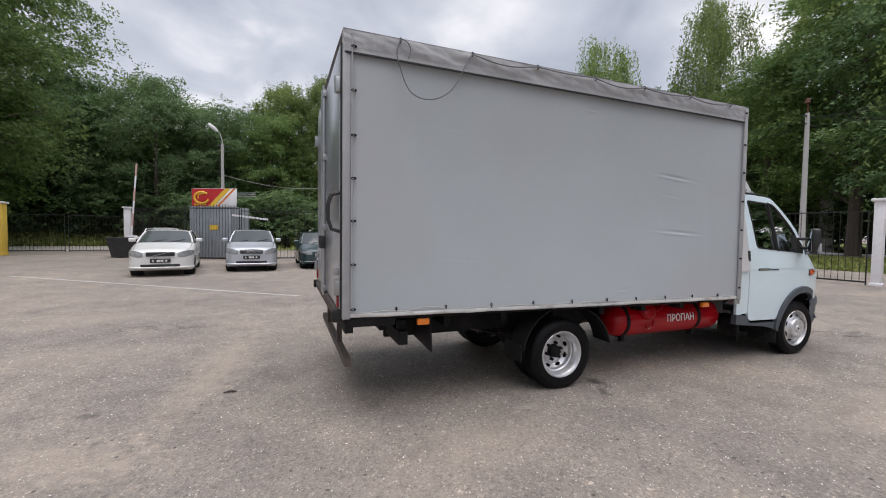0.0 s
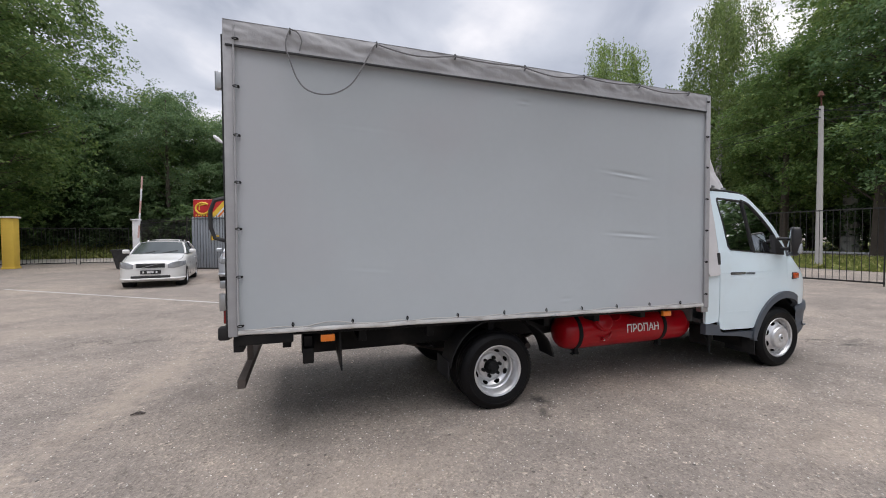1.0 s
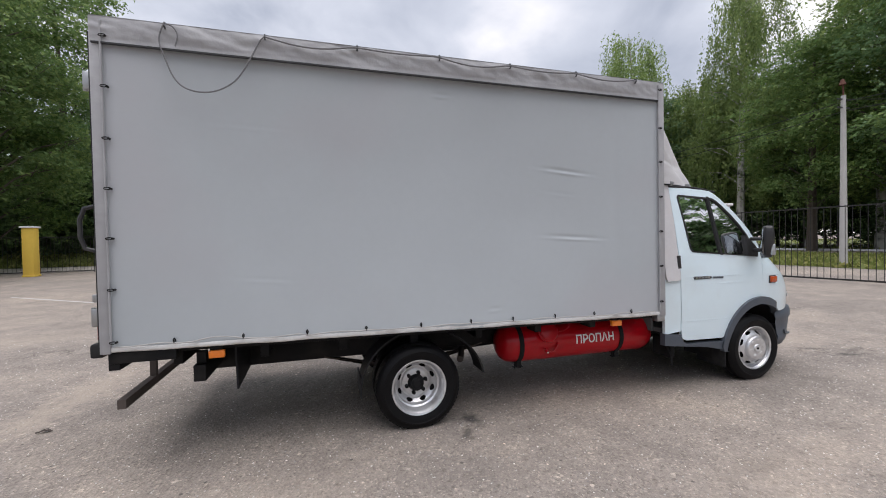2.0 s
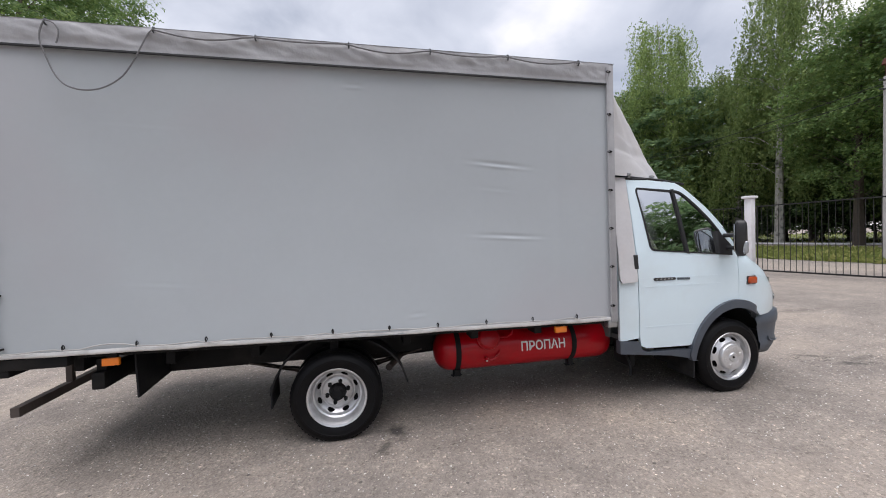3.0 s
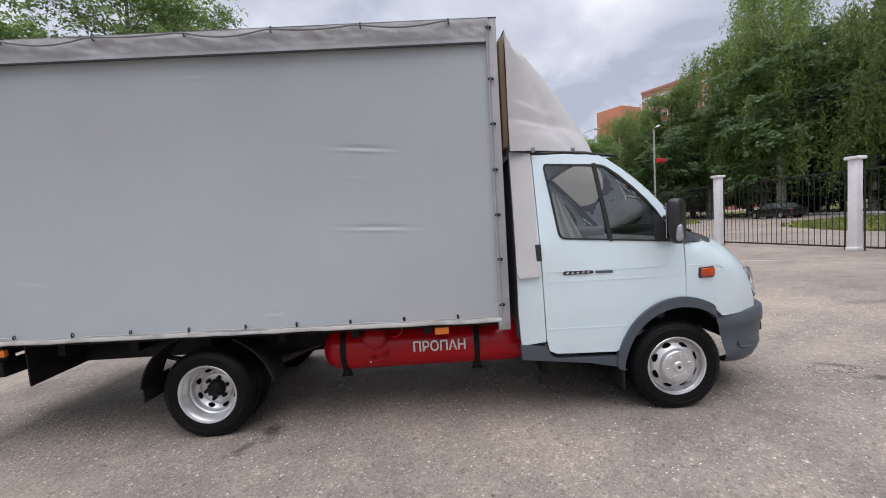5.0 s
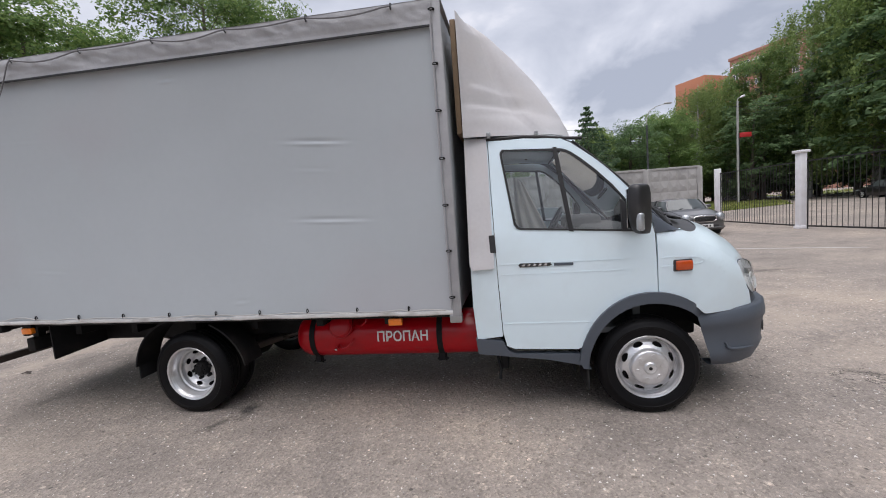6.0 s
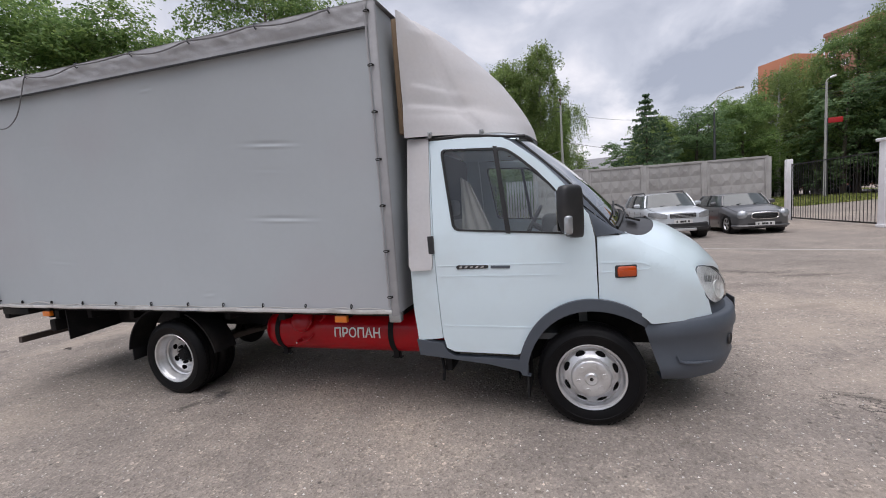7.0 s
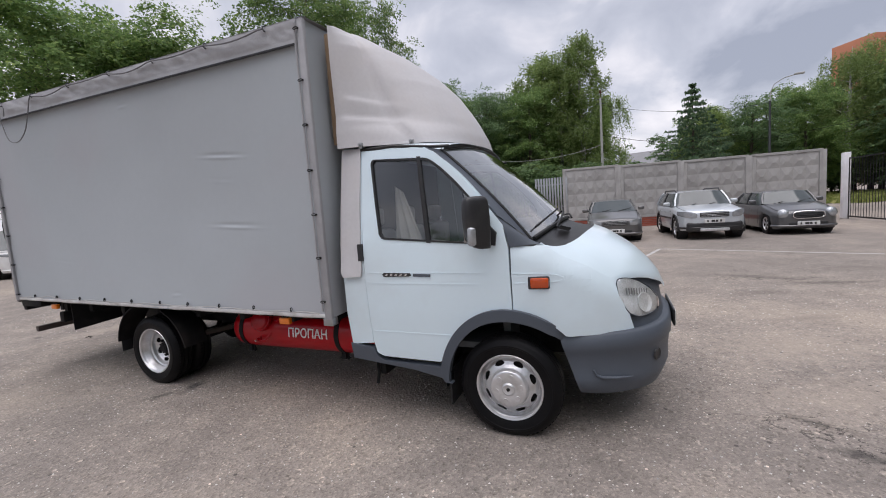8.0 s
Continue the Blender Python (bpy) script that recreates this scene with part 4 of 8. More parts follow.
    rod(bm, (4.4, 4.4, 0.43), (3.7, 4.4, 0.43), 0.09, seg=16)
    part("exhaust", bm, RUSTY_METAL, truck, "rusty exhaust pipe and silencer")
    bm = bmesh.new()
    box(bm, 4.6, 3.8, 0.36, 6.5, 4.5, 0.62, 0.03)
    part("engine_block", bm, BLACK_METAL, truck)
    bm = bmesh.new()
    rod(bm, (HUB_F, 3.3, HUB_Z), (HUB_F, 4.98, HUB_Z), 0.05)
    part("front_axle", bm, BLACK_METAL, truck)
    # rear wheel guards
    for s in (-1, 1):
        for a0, a1, rx in ((8, 62, 0.535), (96, 172, 0.462)):
            bm = bmesh.new()
            rows = []
            for r, w0, w1 in ((rx, 0.99, 0.76), (rx - 0.012, 0.99, 0.76)):
                for yy in (w0, w1):
                    rows.append([(HUB_R + r * math.cos(radians(a0 + (a1 - a0) * k / 12)), MID + s * yy, HUB_Z + 0.02 + (r - rx + 0.455) * math.sin(radians(a0 + (a1 - a0) * k / 12))) for k in range(13)])
            rows = [rows[0], rows[1], rows[3], rows[2], rows[0]]
            grid(bm, rows)
            bmesh.ops.recalc_face_normals(bm, faces=bm.faces[:])
            part("wheel_guard", bm, BLACK_METAL, truck, "black plastic rear wheel guard", angle=50)
        bm = bmesh.new()
        box(bm, 1.985, MID + s * 0.66, 0.30, 1.997, MID + s * 0.96, 0.46, 0.004)
        part("mud_flap", bm, MUDFLAP, truck, "small dusty mud flap behind the rear wheels")
    bm = bmesh.new()
    box(bm, 4.95, 3.26, 0.30, 5.01, 3.50, 0.50, 0.02)
    part("splash_guard", bm, BLACK_METAL, truck, "black splash guard under the cab corner")
    part("hose_end", tube(bmesh.new(), [(4.93, 3.28, 0.40), (4.95, 3.25, 0.32), (4.94, 3.24, 0.24)], 0.012, 6), BLACK_METAL, truck)
    # gas tank
    cy, cz, r = 3.555, 0.523, 0.178
    turn = Matrix.Translation((0, cy, cz)) @ Matrix.Rotation(radians(90), 4, "Y")
    prof = [(0.002, 3.245), (0.06, 3.252), (0.10, 3.266), (0.135, 3.288), (0.158, 3.318), (0.172, 3.355), (r, 3.40), (r, 3.6), (r, 4.0), (r, 4.4), (r, 4.77), (0.17, 4.815), (0.15, 4.855), (0.11, 4.885), (0.002, 4.905)]
    gas = part("gas_tank", lathe(bmesh.new(), prof, turn, 44), RED, truck, "glossy red propane tank")
    for x in (3.43, 4.485):
        bm = bmesh.new()
        lathe(bm, [(r + 0.001, x - 0.022), (r + 0.006, x - 0.022), (r + 0.006, x + 0.022), (r + 0.001, x + 0.022)], turn, 44)
        box(bm, x - 0.02, cy - 0.10, cz - r - 0.035, x + 0.02, cy - 0.05, cz - r + 0.02)
        for dx in (-0.028, 0.028):
            rod(bm, (x + dx, cy - 0.075, cz - r - 0.045), (x + dx, cy - 0.075, cz - r + 0.03), 0.007, seg=6)
        bar(bm, (x - 0.045, cy - 0.075, cz - r - 0.03), (x + 0.045, cy - 0.075, cz - r - 0.03), 0.03, 0.008)
        part("strap", bm, BLACK_METAL, gas, "black steel tank strap")
    bm = bmesh.new()
    m = Matrix.Translation((3.69, cy - 0.125, cz + 0.092)) @ Matrix.Rotation(radians(68), 4, "X")
    lathe(bm, [(0.092, -0.02), (0.092, 0.05), (0.098, 0.052), (0.1, 0.058), (0.098, 0.066), (0.091, 0.069), (0.089, 0.082), (0.082, 0.090), (0.07, 0.094), (0.0005, 0.098)], m, 36)
    for k in range(6):
        a = 2 * math.pi * k / 6
        rod(bm, m @ Vector((0.094 * math.cos(a), 0.094 * math.sin(a), 0.06)), m @ Vector((0.094 * math.cos(a), 0.094 * math.sin(a), 0.074)), 0.007, seg=6)
    part("valve_box", bm, RED, gas, "red round valve cover")
    bm = bmesh.new()
    tube(bm, [(3.66, 3.375, 0.48), (3.69, 3.35, 0.455), (3.74, 3.355, 0.465), (3.78, 3.37, 0.51), (3.79, 3.39, 0.54)], 0.009, 8)
    rod(bm, (3.655, 3.36, 0.47), (3.655, 3.335, 0.465), 0.014)
    part("valve_pipe", bm, RED, gas)
    part("valve_tap", rod(bmesh.new(), (3.655, 3.34, 0.468), (3.655, 3.318, 0.462), 0.009, seg=8), CHROME, gas, "small bright brass tap")
    part("gas_hose", tube(bmesh.new(), [(3.80, 3.42, 0.625), (3.86, 3.385, 0.632), (3.90, 3.375, 0.66), (3.91, 3.39, 0.71)], 0.008, 6), RED, gas)
    words = text_mesh("ПРОПАН", 0.105)
    for k in range(-30, 31):
        bmesh.ops.bisect_plane(words, geom=words.verts[:] + words.edges[:] + words.faces[:], plane_co=(0, 0.004 * k, 0), plane_no=(0, 1, 0), dist=1e-6)
    xs = [v.co.x for v in words.verts]
    ys = [v.co.y for v in words.verts]
    for v in words.verts:
        u = 4.19 + (v.co.x - (min(xs) + max(xs)) / 2) * 0.41 / (max(xs) - min(xs))
        a = ((v.co.y - (min(ys) + max(ys)) / 2) / (max(ys) - min(ys)) * 0.084 + 0.018) / r
        v.co = (u, cy - (r + 0.0025) * math.cos(a), cz + (r + 0.0025) * math.sin(a))
    part("lettering", words, LETTER, gas, "white stencilled lettering ПРОПАН", smooth=False)


def build_cab(truck):
    side = lambda x, z: cab_side(x, z)
    window = [(5.035, 1.87), (5.05, 1.885), (5.44, 1.858), (5.475, 1.848), (5.51, 1.828), (5.57, 1.78), (5.67, 1.685), (5.76, 1.585), (5.83, 1.492), (5.867, 1.425), (5.87, 1.385), (5.86, 1.285), (5.84, 1.27), (5.14, 1.325), (5.118, 1.335), (5.10, 1.36), (5.032, 1.85)]
    arch_out = arc(HUB_F, 0.31, 0.455, 0.535, 170, 88, 10)
    door = [(4.955, 1.955), (5.36, 1.937), (5.45, 1.922), (5.51, 1.892), (5.58, 1.836), (5.68, 1.743), (5.78, 1.635), (5.88, 1.508), (5.975, 1.385), (6.005, 1.24), (6.012, 0.853)] + arch_out[::-1][1:8] + [(5.545, 0.50), (5.49, 0.475), (5.06, 0.485), (5.005, 0.51), (4.985, 0.60), (4.972, 1.0), (4.962, 1.5)]
    rear = [(4.79, 1.99), (4.95, 1.975), (4.957, 1.5), (4.967, 1.0), (4.98, 0.58), (4.80, 0.56), (4.785, 0.8)]
    top_edge = [(6.017, 1.245), (6.08, 1.246), (6.15, 1.242)] + [(6.19 + 0.0317 * k, hood_z(6.19 + 0.0317 * k, 1) + 0.003) for k in range(14)]
    wing = [(6.018, 0.857)] + top_edge + [(6.627, 0.905), (6.68, 0.80), (6.709, 0.685), (6.345, 0.678)] + arc(HUB_F, 0.31, 0.51, 0.535, 44, 83, 6)
    def rolled(x, z):
        """The wing rolls over into the bonnet."""
        return cab_side(x, z) + 0.05 * max(0.0, (z - hood_z(x, 1) + 0.14) / 0.14) ** 2 * min(1.0, max(0.0, (x - 5.99) / 0.08))

    for mirror in (None, MID):
        d = part("door", sheet(door, [window], 0.07, lambda x, z: side(x, z) - 0.004, 0.03, mirror), WHITE, truck, "bluish-white door with window, closed")
        for outer, inner in ((window, 0.018),):
            c = (sum(p[0] for p in outer) / len(outer), sum(p[1] for p in outer) / len(outer))
            small = [(x + (c[0] - x) * inner / max(0.05, math.hypot(c[0] - x, c[1] - z)), z + (c[1] - z) * inner / max(0.05, math.hypot(c[0] - x, c[1] - z))) for x, z in outer]
            part("window_seal", sheet([(x, z) for x, z in outer], [small], 0.3, lambda x, z: side(x, z) - 0.009, 0.02, mirror), SEAL, d, "black rubber window seal")
            pane = part("pane", sheet(small, [], 0.3, lambda x, z: side(x, z) + 0.004, 0.0, mirror), GLASS, d, "clear side window reflecting the sky")
            pane.visible_shadow = False
        part("divider", sheet([(5.392, 1.87), (5.419, 1.868), (5.492, 1.29), (5.462, 1.295)], [], 0.2, lambda x, z: side(x, z) - 0.010, 0.02, mirror), SEAL, d)
        # raised waist lines
        for z, h, x0, x1 in ((1.092, 0.005, 4.985, 5.965), (1.018, 0.007, 4.985, 5.965), (0.668, 0.009, 4.99, 5.60)):
            part("body_line", sheet([(x0, z), (x1, z - 0.004), (x1, z + h - 0.004), (x0, z + h)], [], 0.2, lambda x, z: side(x, z) - 0.0058, 0.01, mirror), WHITE, d)
        part("cab_corner", sheet(rear, [], 0.09, lambda x, z: side(x, z), 0.03, mirror), WHITE, truck, "bluish-white rear corner of the cab")
        w = part("front_wing", sheet(wing, [], 0.035, rolled, 0.02, mirror), WHITE, truck, "bluish-white front wing")
        hoop = [(6.022, 1.086), (6.20, 1.080), (6.28, 1.070), (6.32, 1.052), (6.325, 1.036), (6.30, 1.024), (6.022, 1.018)]
        hoop += [(6.022, 1.024), (6.297, 1.030), (6.318, 1.038), (6.313, 1.049), (6.277, 1.064), (6.20, 1.074), (6.022, 1.080)]
        part("body_line", sheet(hoop, [], 0.03, lambda x, z: rolled(x, z) - 0.0022, 0.01, mirror), WHITE, w)
        # plastic arch and sill
        flare = arc(HUB_F, 0.31, 0.465, 0.55, 172, 92, 12) + arc(HUB_F, 0.31, 0.52, 0.55, 88, 42, 9) + arc(HUB_F, 0.31, 0.482, 0.475, 46, 88, 8) + arc(HUB_F, 0.31, 0.404, 0.475, 92, 176, 12) + [(5.575, 0.33), (5.52, 0.335)]
        part("wheel_arch", sheet(flare, [], 0.05, lambda x, z: side(x, z) - 0.02 - 0.012 * max(0, math.cos((x - HUB_F) * 2)) + 0.06 * min(1, max(0, (x - 6.22) / 0.09)), 0.05, mirror), GREY_PLASTIC, truck, "dark grey plastic wheel arch flare")
        part("sill", sheet([(4.79, 0.57), (4.98, 0.545), (5.01, 0.478), (5.06, 0.45), (5.50, 0.44), (5.56, 0.40), (5.56, 0.345), (5.30, 0.40), (4.80, 0.455)], [], 0.1, lambda x, z: side(x, z) - 0.012, 0.06, mirror), GREY_PLASTIC, truck, "dark grey plastic sill")
        # dark corner between door and bonnet
        bm = bmesh.new()
        low_r = Vector((6.207, rolled(6.207, hood_z(6.207, 1)) - 0.002, hood_z(6.207, 1) + 0.006))
        top_r = Vector((6.128, MID - 0.868, 1.272))
        rows = []
        for i in range(9):
            f = i / 8
            row = []
            for k in range(9):
                g = k / 8
                lx, lz = lerp_table(((0, 5.885), (0.5, 5.985), (1, 6.014)), g), lerp_table(((0, 1.49), (0.5, 1.36), (1, 1.242)), g)
                a, b = Vector((lx, side(lx, lz) - 0.002, lz)), top_r.lerp(low_r, g)
                p = a.lerp(b, f)
                p.z += 0.008 * math.sin(math.pi * f) * g
                p.y -= 0.010 * math.sin(math.pi * f)
                row.append((p.x, p.y if mirror is None else 2 * MID - p.y, p.z))
            rows.append(row)
        grid(bm, rows)
        part("pillar_corner", bm, GREY_PLASTIC, truck, "dark grey plastic corner at the windscreen base", angle=80)
        # indicator
        bm = bmesh.new()
        box(bm, -0.066, -0.012, -0.041, 0.066, 0.02, 0.041, 0.012)
        s = -1 if mirror is None else 1
        yy = 3.190 if mirror is None else 2 * MID - 3.190
        bm.transform(pose(6.177, yy, 1.022, 0, 0, (9 if s < 0 else -9)))
        ind = part("indicator", bm, BLACK_PLASTIC, truck, "side turn indicator in a dark surround")
        bm = bmesh.new()
        box(bm, -0.055, -0.020, -0.032, 0.055, 0.014, 0.032, 0.012)
        bm.transform(pose(6.182, yy + s * 0.006, 1.022, 0, 0, (9 if s < 0 else -9)))
        part("lens", bm, INDICATOR, ind, "amber lens")
        # handle and badge
        part("door_handle", sheet([(4.925, 1.30), (4.965, 1.30), (4.968, 1.18), (4.93, 1.18)], [], 0.2, lambda x, z: side(x, z) - 0.018, 0.02, mirror), BLACK_PLASTIC, d, "black door handle recess")
        part("badge", sheet([(5.115, 1.085), (5.13, 1.096), (5.33, 1.092), (5.338, 1.076), (5.32, 1.07), (5.125, 1.068)], [], 0.3, lambda x, z: side(x, z) - 0.009, 0.01, mirror), BLACK_PLASTIC, d, "dark model badge drawn as plain shapes")
        for k in range(5):
            x0 = 5.135 + 0.037 * k
            part("badge_stroke", sheet([(x0, 1.075), (x0 + 0.012, 1.089), (x0 + 0.026, 1.089), (x0 + 0.020, 1.075)], [], 0.3, lambda x, z: side(x, z) - 0.0105, 0.004, mirror), CHROME, d)
        part("badge", sheet([(5.352, 1.087), (5.478, 1.084), (5.478, 1.066), (5.352, 1.069)], [], 0.3, lambda x, z: side(x, z) - 0.008, 0.01, mirror), GREY_PLASTIC, d)
        # inner wheel house
        bm = bmesh.new()
        rows = []
        for yy in ((3.28, 3.62) if mirror is None else (2 * MID - 3.28, 2 * MID - 3.62)):
            rows.append([(x, yy, z) for x, z in arc(HUB_F, 0.31, 0.475, 0.49, 26, 188, 20)])
        rows.append([(HUB_F, rows[1][0][1], 0.5)] * len(rows[0]))
        grid(bm, rows)
        part("wheel_house", bm, BLACK_METAL, truck)
        bm = bmesh.new()
        box(bm, 5.545, *( (3.19, 0.17, 5.56, 3.52, 0.42) if mirror is None else (2 * MID - 3.52, 0.17, 5.56, 2 * MID - 3.19, 0.42)), 0.004)
        part("mud_flap", bm, MUDFLAP, truck, "dark mud flap behind the front wheel")
        # head lamp
        y_of = (lambda y: y) if mirror is None else (lambda y: 2 * MID - y)
        ring = [(6.612, 3.405, 1.0), (6.665, 3.44, 1.008), (6.735, 3.51, 0.98), (6.815, 3.615, 0.91), (6.865, 3.69, 0.825), (6.862, 3.695, 0.75), (6.80, 3.57, 0.742), (6.735, 3.46, 0.757), (6.678, 3.385, 0.80), (6.625, 3.383, 0.905)]
        out = Vector((0.74, -0.64, 0.2)).normalized()
        ring = [Vector(p) - 0.004 * out for p in ring]
        for _ in range(2):
            ring = [q for i, p in enumerate(ring) for q in (p.lerp(ring[(i + 1) % len(ring)], 0.2), p.lerp(ring[(i + 1) % len(ring)], 0.8))]
        c = Vector([sum(p[k] for p in ring) / len(ring) for k in range(3)])

        def shell(steps):
            rows = [[c + (Vector(p) - c) * f + out * o for p in ring] for f, o in steps]
            bm = grid(bmesh.new(), [[(p.x, y_of(p.y), p.z) for p in r] for r in rows], closed=True)
            bmesh.ops.recalc_face_normals(bm, faces=bm.faces[:])
            return bm

        lamp = part("head_lamp", shell(((1.0, -0.006), (0.97, 0.002), (0.8, 0.004), (0.5, 0.005), (0.02, 0.006))), LENS, truck, "head lamp with bright reflector under a clear lens", angle=60)
        part("lamp_surround", shell(((1.018, -0.03), (1.02, -0.004), (1.01, 0.004), (0.99, 0.003), (0.985, -0.02))), GREY_PLASTIC, lamp, angle=60)
        lens = part("lens", shell(((1.0, 0.004), (0.97, 0.014), (0.7, 0.022), (0.35, 0.026), (0.02, 0.027))), LENS_GLASS, lamp, "clear lens", angle=60)
        lens.visible_shadow = False
        for (u, v2), rr in (((0.03, -0.035), 0.06),):
            q = c + Vector((u, 0.6 * u, v2)) + out * 0.014
            face = Matrix.Translation((q.x, y_of(q.y), q.z)) @ Vector((out.x, out.y if mirror is None else -out.y, out.z)).to_track_quat("Z", "Y").to_matrix().to_4x4()
            part("reflector", lathe(bmesh.new(), [(0.010, -0.006), (rr * 0.5, -0.006), (rr * 0.85, -0.003), (rr, 0.001), (rr * 1.04, -0.006)], face, 24), LENS, lamp)
            part("bulb", lathe(bmesh.new(), [(0.0005, 0.0), (0.008, -0.002), (0.011, -0.012)], face, 12), LENS, lamp)
        for k in range(9):
            f = k / 8
            p = c + Vector((-0.075 + 0.12 * f, -0.09 + 0.155 * f, 0.075 - 0.03 * f)) + out * 0.008
            part("lamp_rib", bar(bmesh.new(), (p.x, y_of(p.y), p.z), (p.x + 0.004, y_of(p.y + 0.003), p.z - 0.04), 0.004, 0.006), STEEL, lamp)
        # outside mirror
        y_m = [y_of(y) for y in (2.925, 3.075)]
        rows = []
        for k, wide, deep in ((0.0, 0.25, 0.3), (0.006, 0.45, 0.5), (0.035, 0.62, 0.68), (0.095, 0.76, 0.82), (0.19, 0.88, 0.93), (0.34, 0.96, 1.0), (0.58, 1.0, 1.0), (0.81, 0.99, 0.97), (0.91, 0.93, 0.90), (0.963, 0.84, 0.8), (0.99, 0.68, 0.62), (1.0, 0.42, 0.4)):
            z = 1.257 + 0.311 * k
            shift = 0.5 * 0.16 * (1 - wide) * (1 if z < 1.4 else 0)
            row = []
            for k in range(28):
                a = 2 * math.pi * k / 28
                ca, sa = math.cos(a), math.sin(a)
                row.append((5.885 + 0.047 * deep * math.copysign(abs(ca) ** 0.55, ca), y_of(3.0 + shift + 0.08 * wide * math.copysign(abs(sa) ** 0.55, sa)), z))
            rows.append(row)
        bm = grid(bmesh.new(), rows, closed=True)
        bm.verts.ensure_lookup_table()
        bm.faces.new(bm.verts[:28]), bm.faces.new(bm.verts[-28:])
        bmesh.ops.recalc_face_normals(bm, faces=bm.faces[:])
        swing = Matrix.Translation((5.865, y_of(3.0), 0)) @ Matrix.Rotation(radians(-46 if mirror is None else 46), 4, "Z") @ Matrix.Translation((-5.885, -y_of(3.0), 0))
        bm.transform(swing)
        mir = part("mirror", bm, BLACK_PLASTIC, truck, "large black outside mirror")
        bm = bmesh.new()
        box(bm, 5.834, min(y_m) + 0.012, 1.30, 5.842, max(y_m) - 0.012, 1.54, 0.004)
        bm.transform(swing)
        part("mirror_glass", bm, MIRROR, mir, "mirror glass")
        bm = bmesh.new()
        ye = y_of(2.952)
        box(bm, 5.895, ye - 0.026, 1.282, 5.936, ye + 0.026, 1.395, 0.018, 3)
        bm.transform(swing)
        part("mirror_lamp", bm, CAR_LENS, mir, "clear repeater lamp")
        for z in (1.33, 1.44):
            bm = bmesh.new()
            tube(bm, [(5.89, y_of(3.05), z), (5.885, y_of(3.13), z), (5.88, y_of(3.21), z)], 0.018, 8)
            part("mirror_arm", bm, BLACK_PLASTIC, mir)
        part("mirror_foot", sheet([(5.80, 1.485), (5.885, 1.40), (5.94, 1.34), (5.93, 1.262), (5.80, 1.272)], [], 0.2, lambda x, z: side(x, z) - 0.022, 0.03, mirror), BLACK_PLASTIC, mir)

    vs = [-1, -0.97, -0.94, -0.9, -0.85, -0.8, -0.7, -0.6, -0.45, -0.3, -0.15, 0, 0.15, 0.3, 0.45, 0.6, 0.7, 0.8, 0.85, 0.9, 0.94, 0.97, 1]
    # bonnet
    bm = bmesh.new()
    rows = []
    for i in range(15):
        row = []
        for v in vs:
            xa = 6.46 - 0.12 * v * v - 0.14 * abs(v) ** 12
            xb = 6.938 - 0.335 * abs(v) ** 2.6
            x = xa + (xb - xa) * i / 14
            hw = MID - cab_side(x, hood_z(x, 1)) - 0.05 * min(1.0, max(0.0, (x - 5.99) / 0.08))
            row.append((x, MID + v * hw, hood_z(x, v)))
        rows.append(row)
    rows.append([(x + 0.001, y, z - 0.026) for x, y, z in rows[-1]])
    grid(bm, rows)
    part("bonnet", bm, WHITE, truck, "bluish-white sloping bonnet", angle=80)
    # scuttle below the windscreen
    bm = bmesh.new()
    rows = []
    for i in range(6):
        row = []
        for v in vs:
            xb = 6.465 - 0.12 * v * v - 0.14 * abs(v) ** 12
            hw = MID - cab_side(xb, hood_z(xb, 1)) - 0.05 * min(1.0, max(0.0, (xb - 5.99) / 0.08))
            top, low = Vector((6.243 - 0.115 * v * v, MID + v * 0.866, 1.353 - 0.085 * v * v)), Vector((xb, MID + v * hw, hood_z(xb, v) - 0.004))
            p = top.lerp(low, i / 5)
            row.append((p.x, p.y, p.z - 0.016 * math.sin(math.pi * i / 5)))
        rows.append(row)
    grid(bm, rows)
    sc = part("scuttle", bm, BLACK_PLASTIC, truck, "black plastic scuttle with air slots", angle=80)
    for k in range(9):
        bm = bmesh.new()
        y = 3.56 + 0.018 * k
        bar(bm, (6.262, y, hood_z(6.262, 0.58) - 0.012), (6.325, y + 0.03, hood_z(6.325, 0.55) - 0.012), 0.007, 0.012)
        part("air_slot", bm, SEAL, sc)
    # windscreen
    def screen(v, f, o=0.0):
        xb, zb = 6.248 - 0.115 * v * v, 1.36 - 0.085 * v * v
        xt, zt = 5.59 - 0.055 * v * v, 1.985 - 0.075 * v * v
        hw = 0.865 + (0.795 - 0.865) * f
        bul = 0.02 * math.sin(math.pi * f)
        return (xb + (xt - xb) * f + bul * 0.7 + o, MID + v * hw, zb + (zt - zb) * f + bul * 0.7 + o)
    bm = bmesh.new()
    grid(bm, [[screen(v * 0.97, 0.02 + 0.96 * i / 8) for v in vs] for i in range(9)])
    pane = part("windscreen", bm, SCREEN_GLASS, truck, "clear windscreen reflecting the clouds", angle=80)
    pane.visible_shadow = False
    for s in (-1, 1):
        bm = bmesh.new()
        tube(bm, [screen(s, i / 10, 0.002) for i in range(11)], 0.010, 8)
        part("screen_seal", bm, SEAL, truck, "black windscreen seal")
        bm = bmesh.new()
        rows = [[screen(s * 1.0, i / 10, 0.0) for i in range(11)], []]
        for i in range(11):
            f = i / 10
            x, z = 5.885 + (5.42 - 5.885) * f, 1.50 + (1.935 - 1.50) * f + 0.058 * math.sin(math.pi * f)
            y = cab_side(x, z)
            y += 0.006
            rows[1].append((x - 0.012, y if s < 0 else 2 * MID - y, z - 0.012))
        mid = []
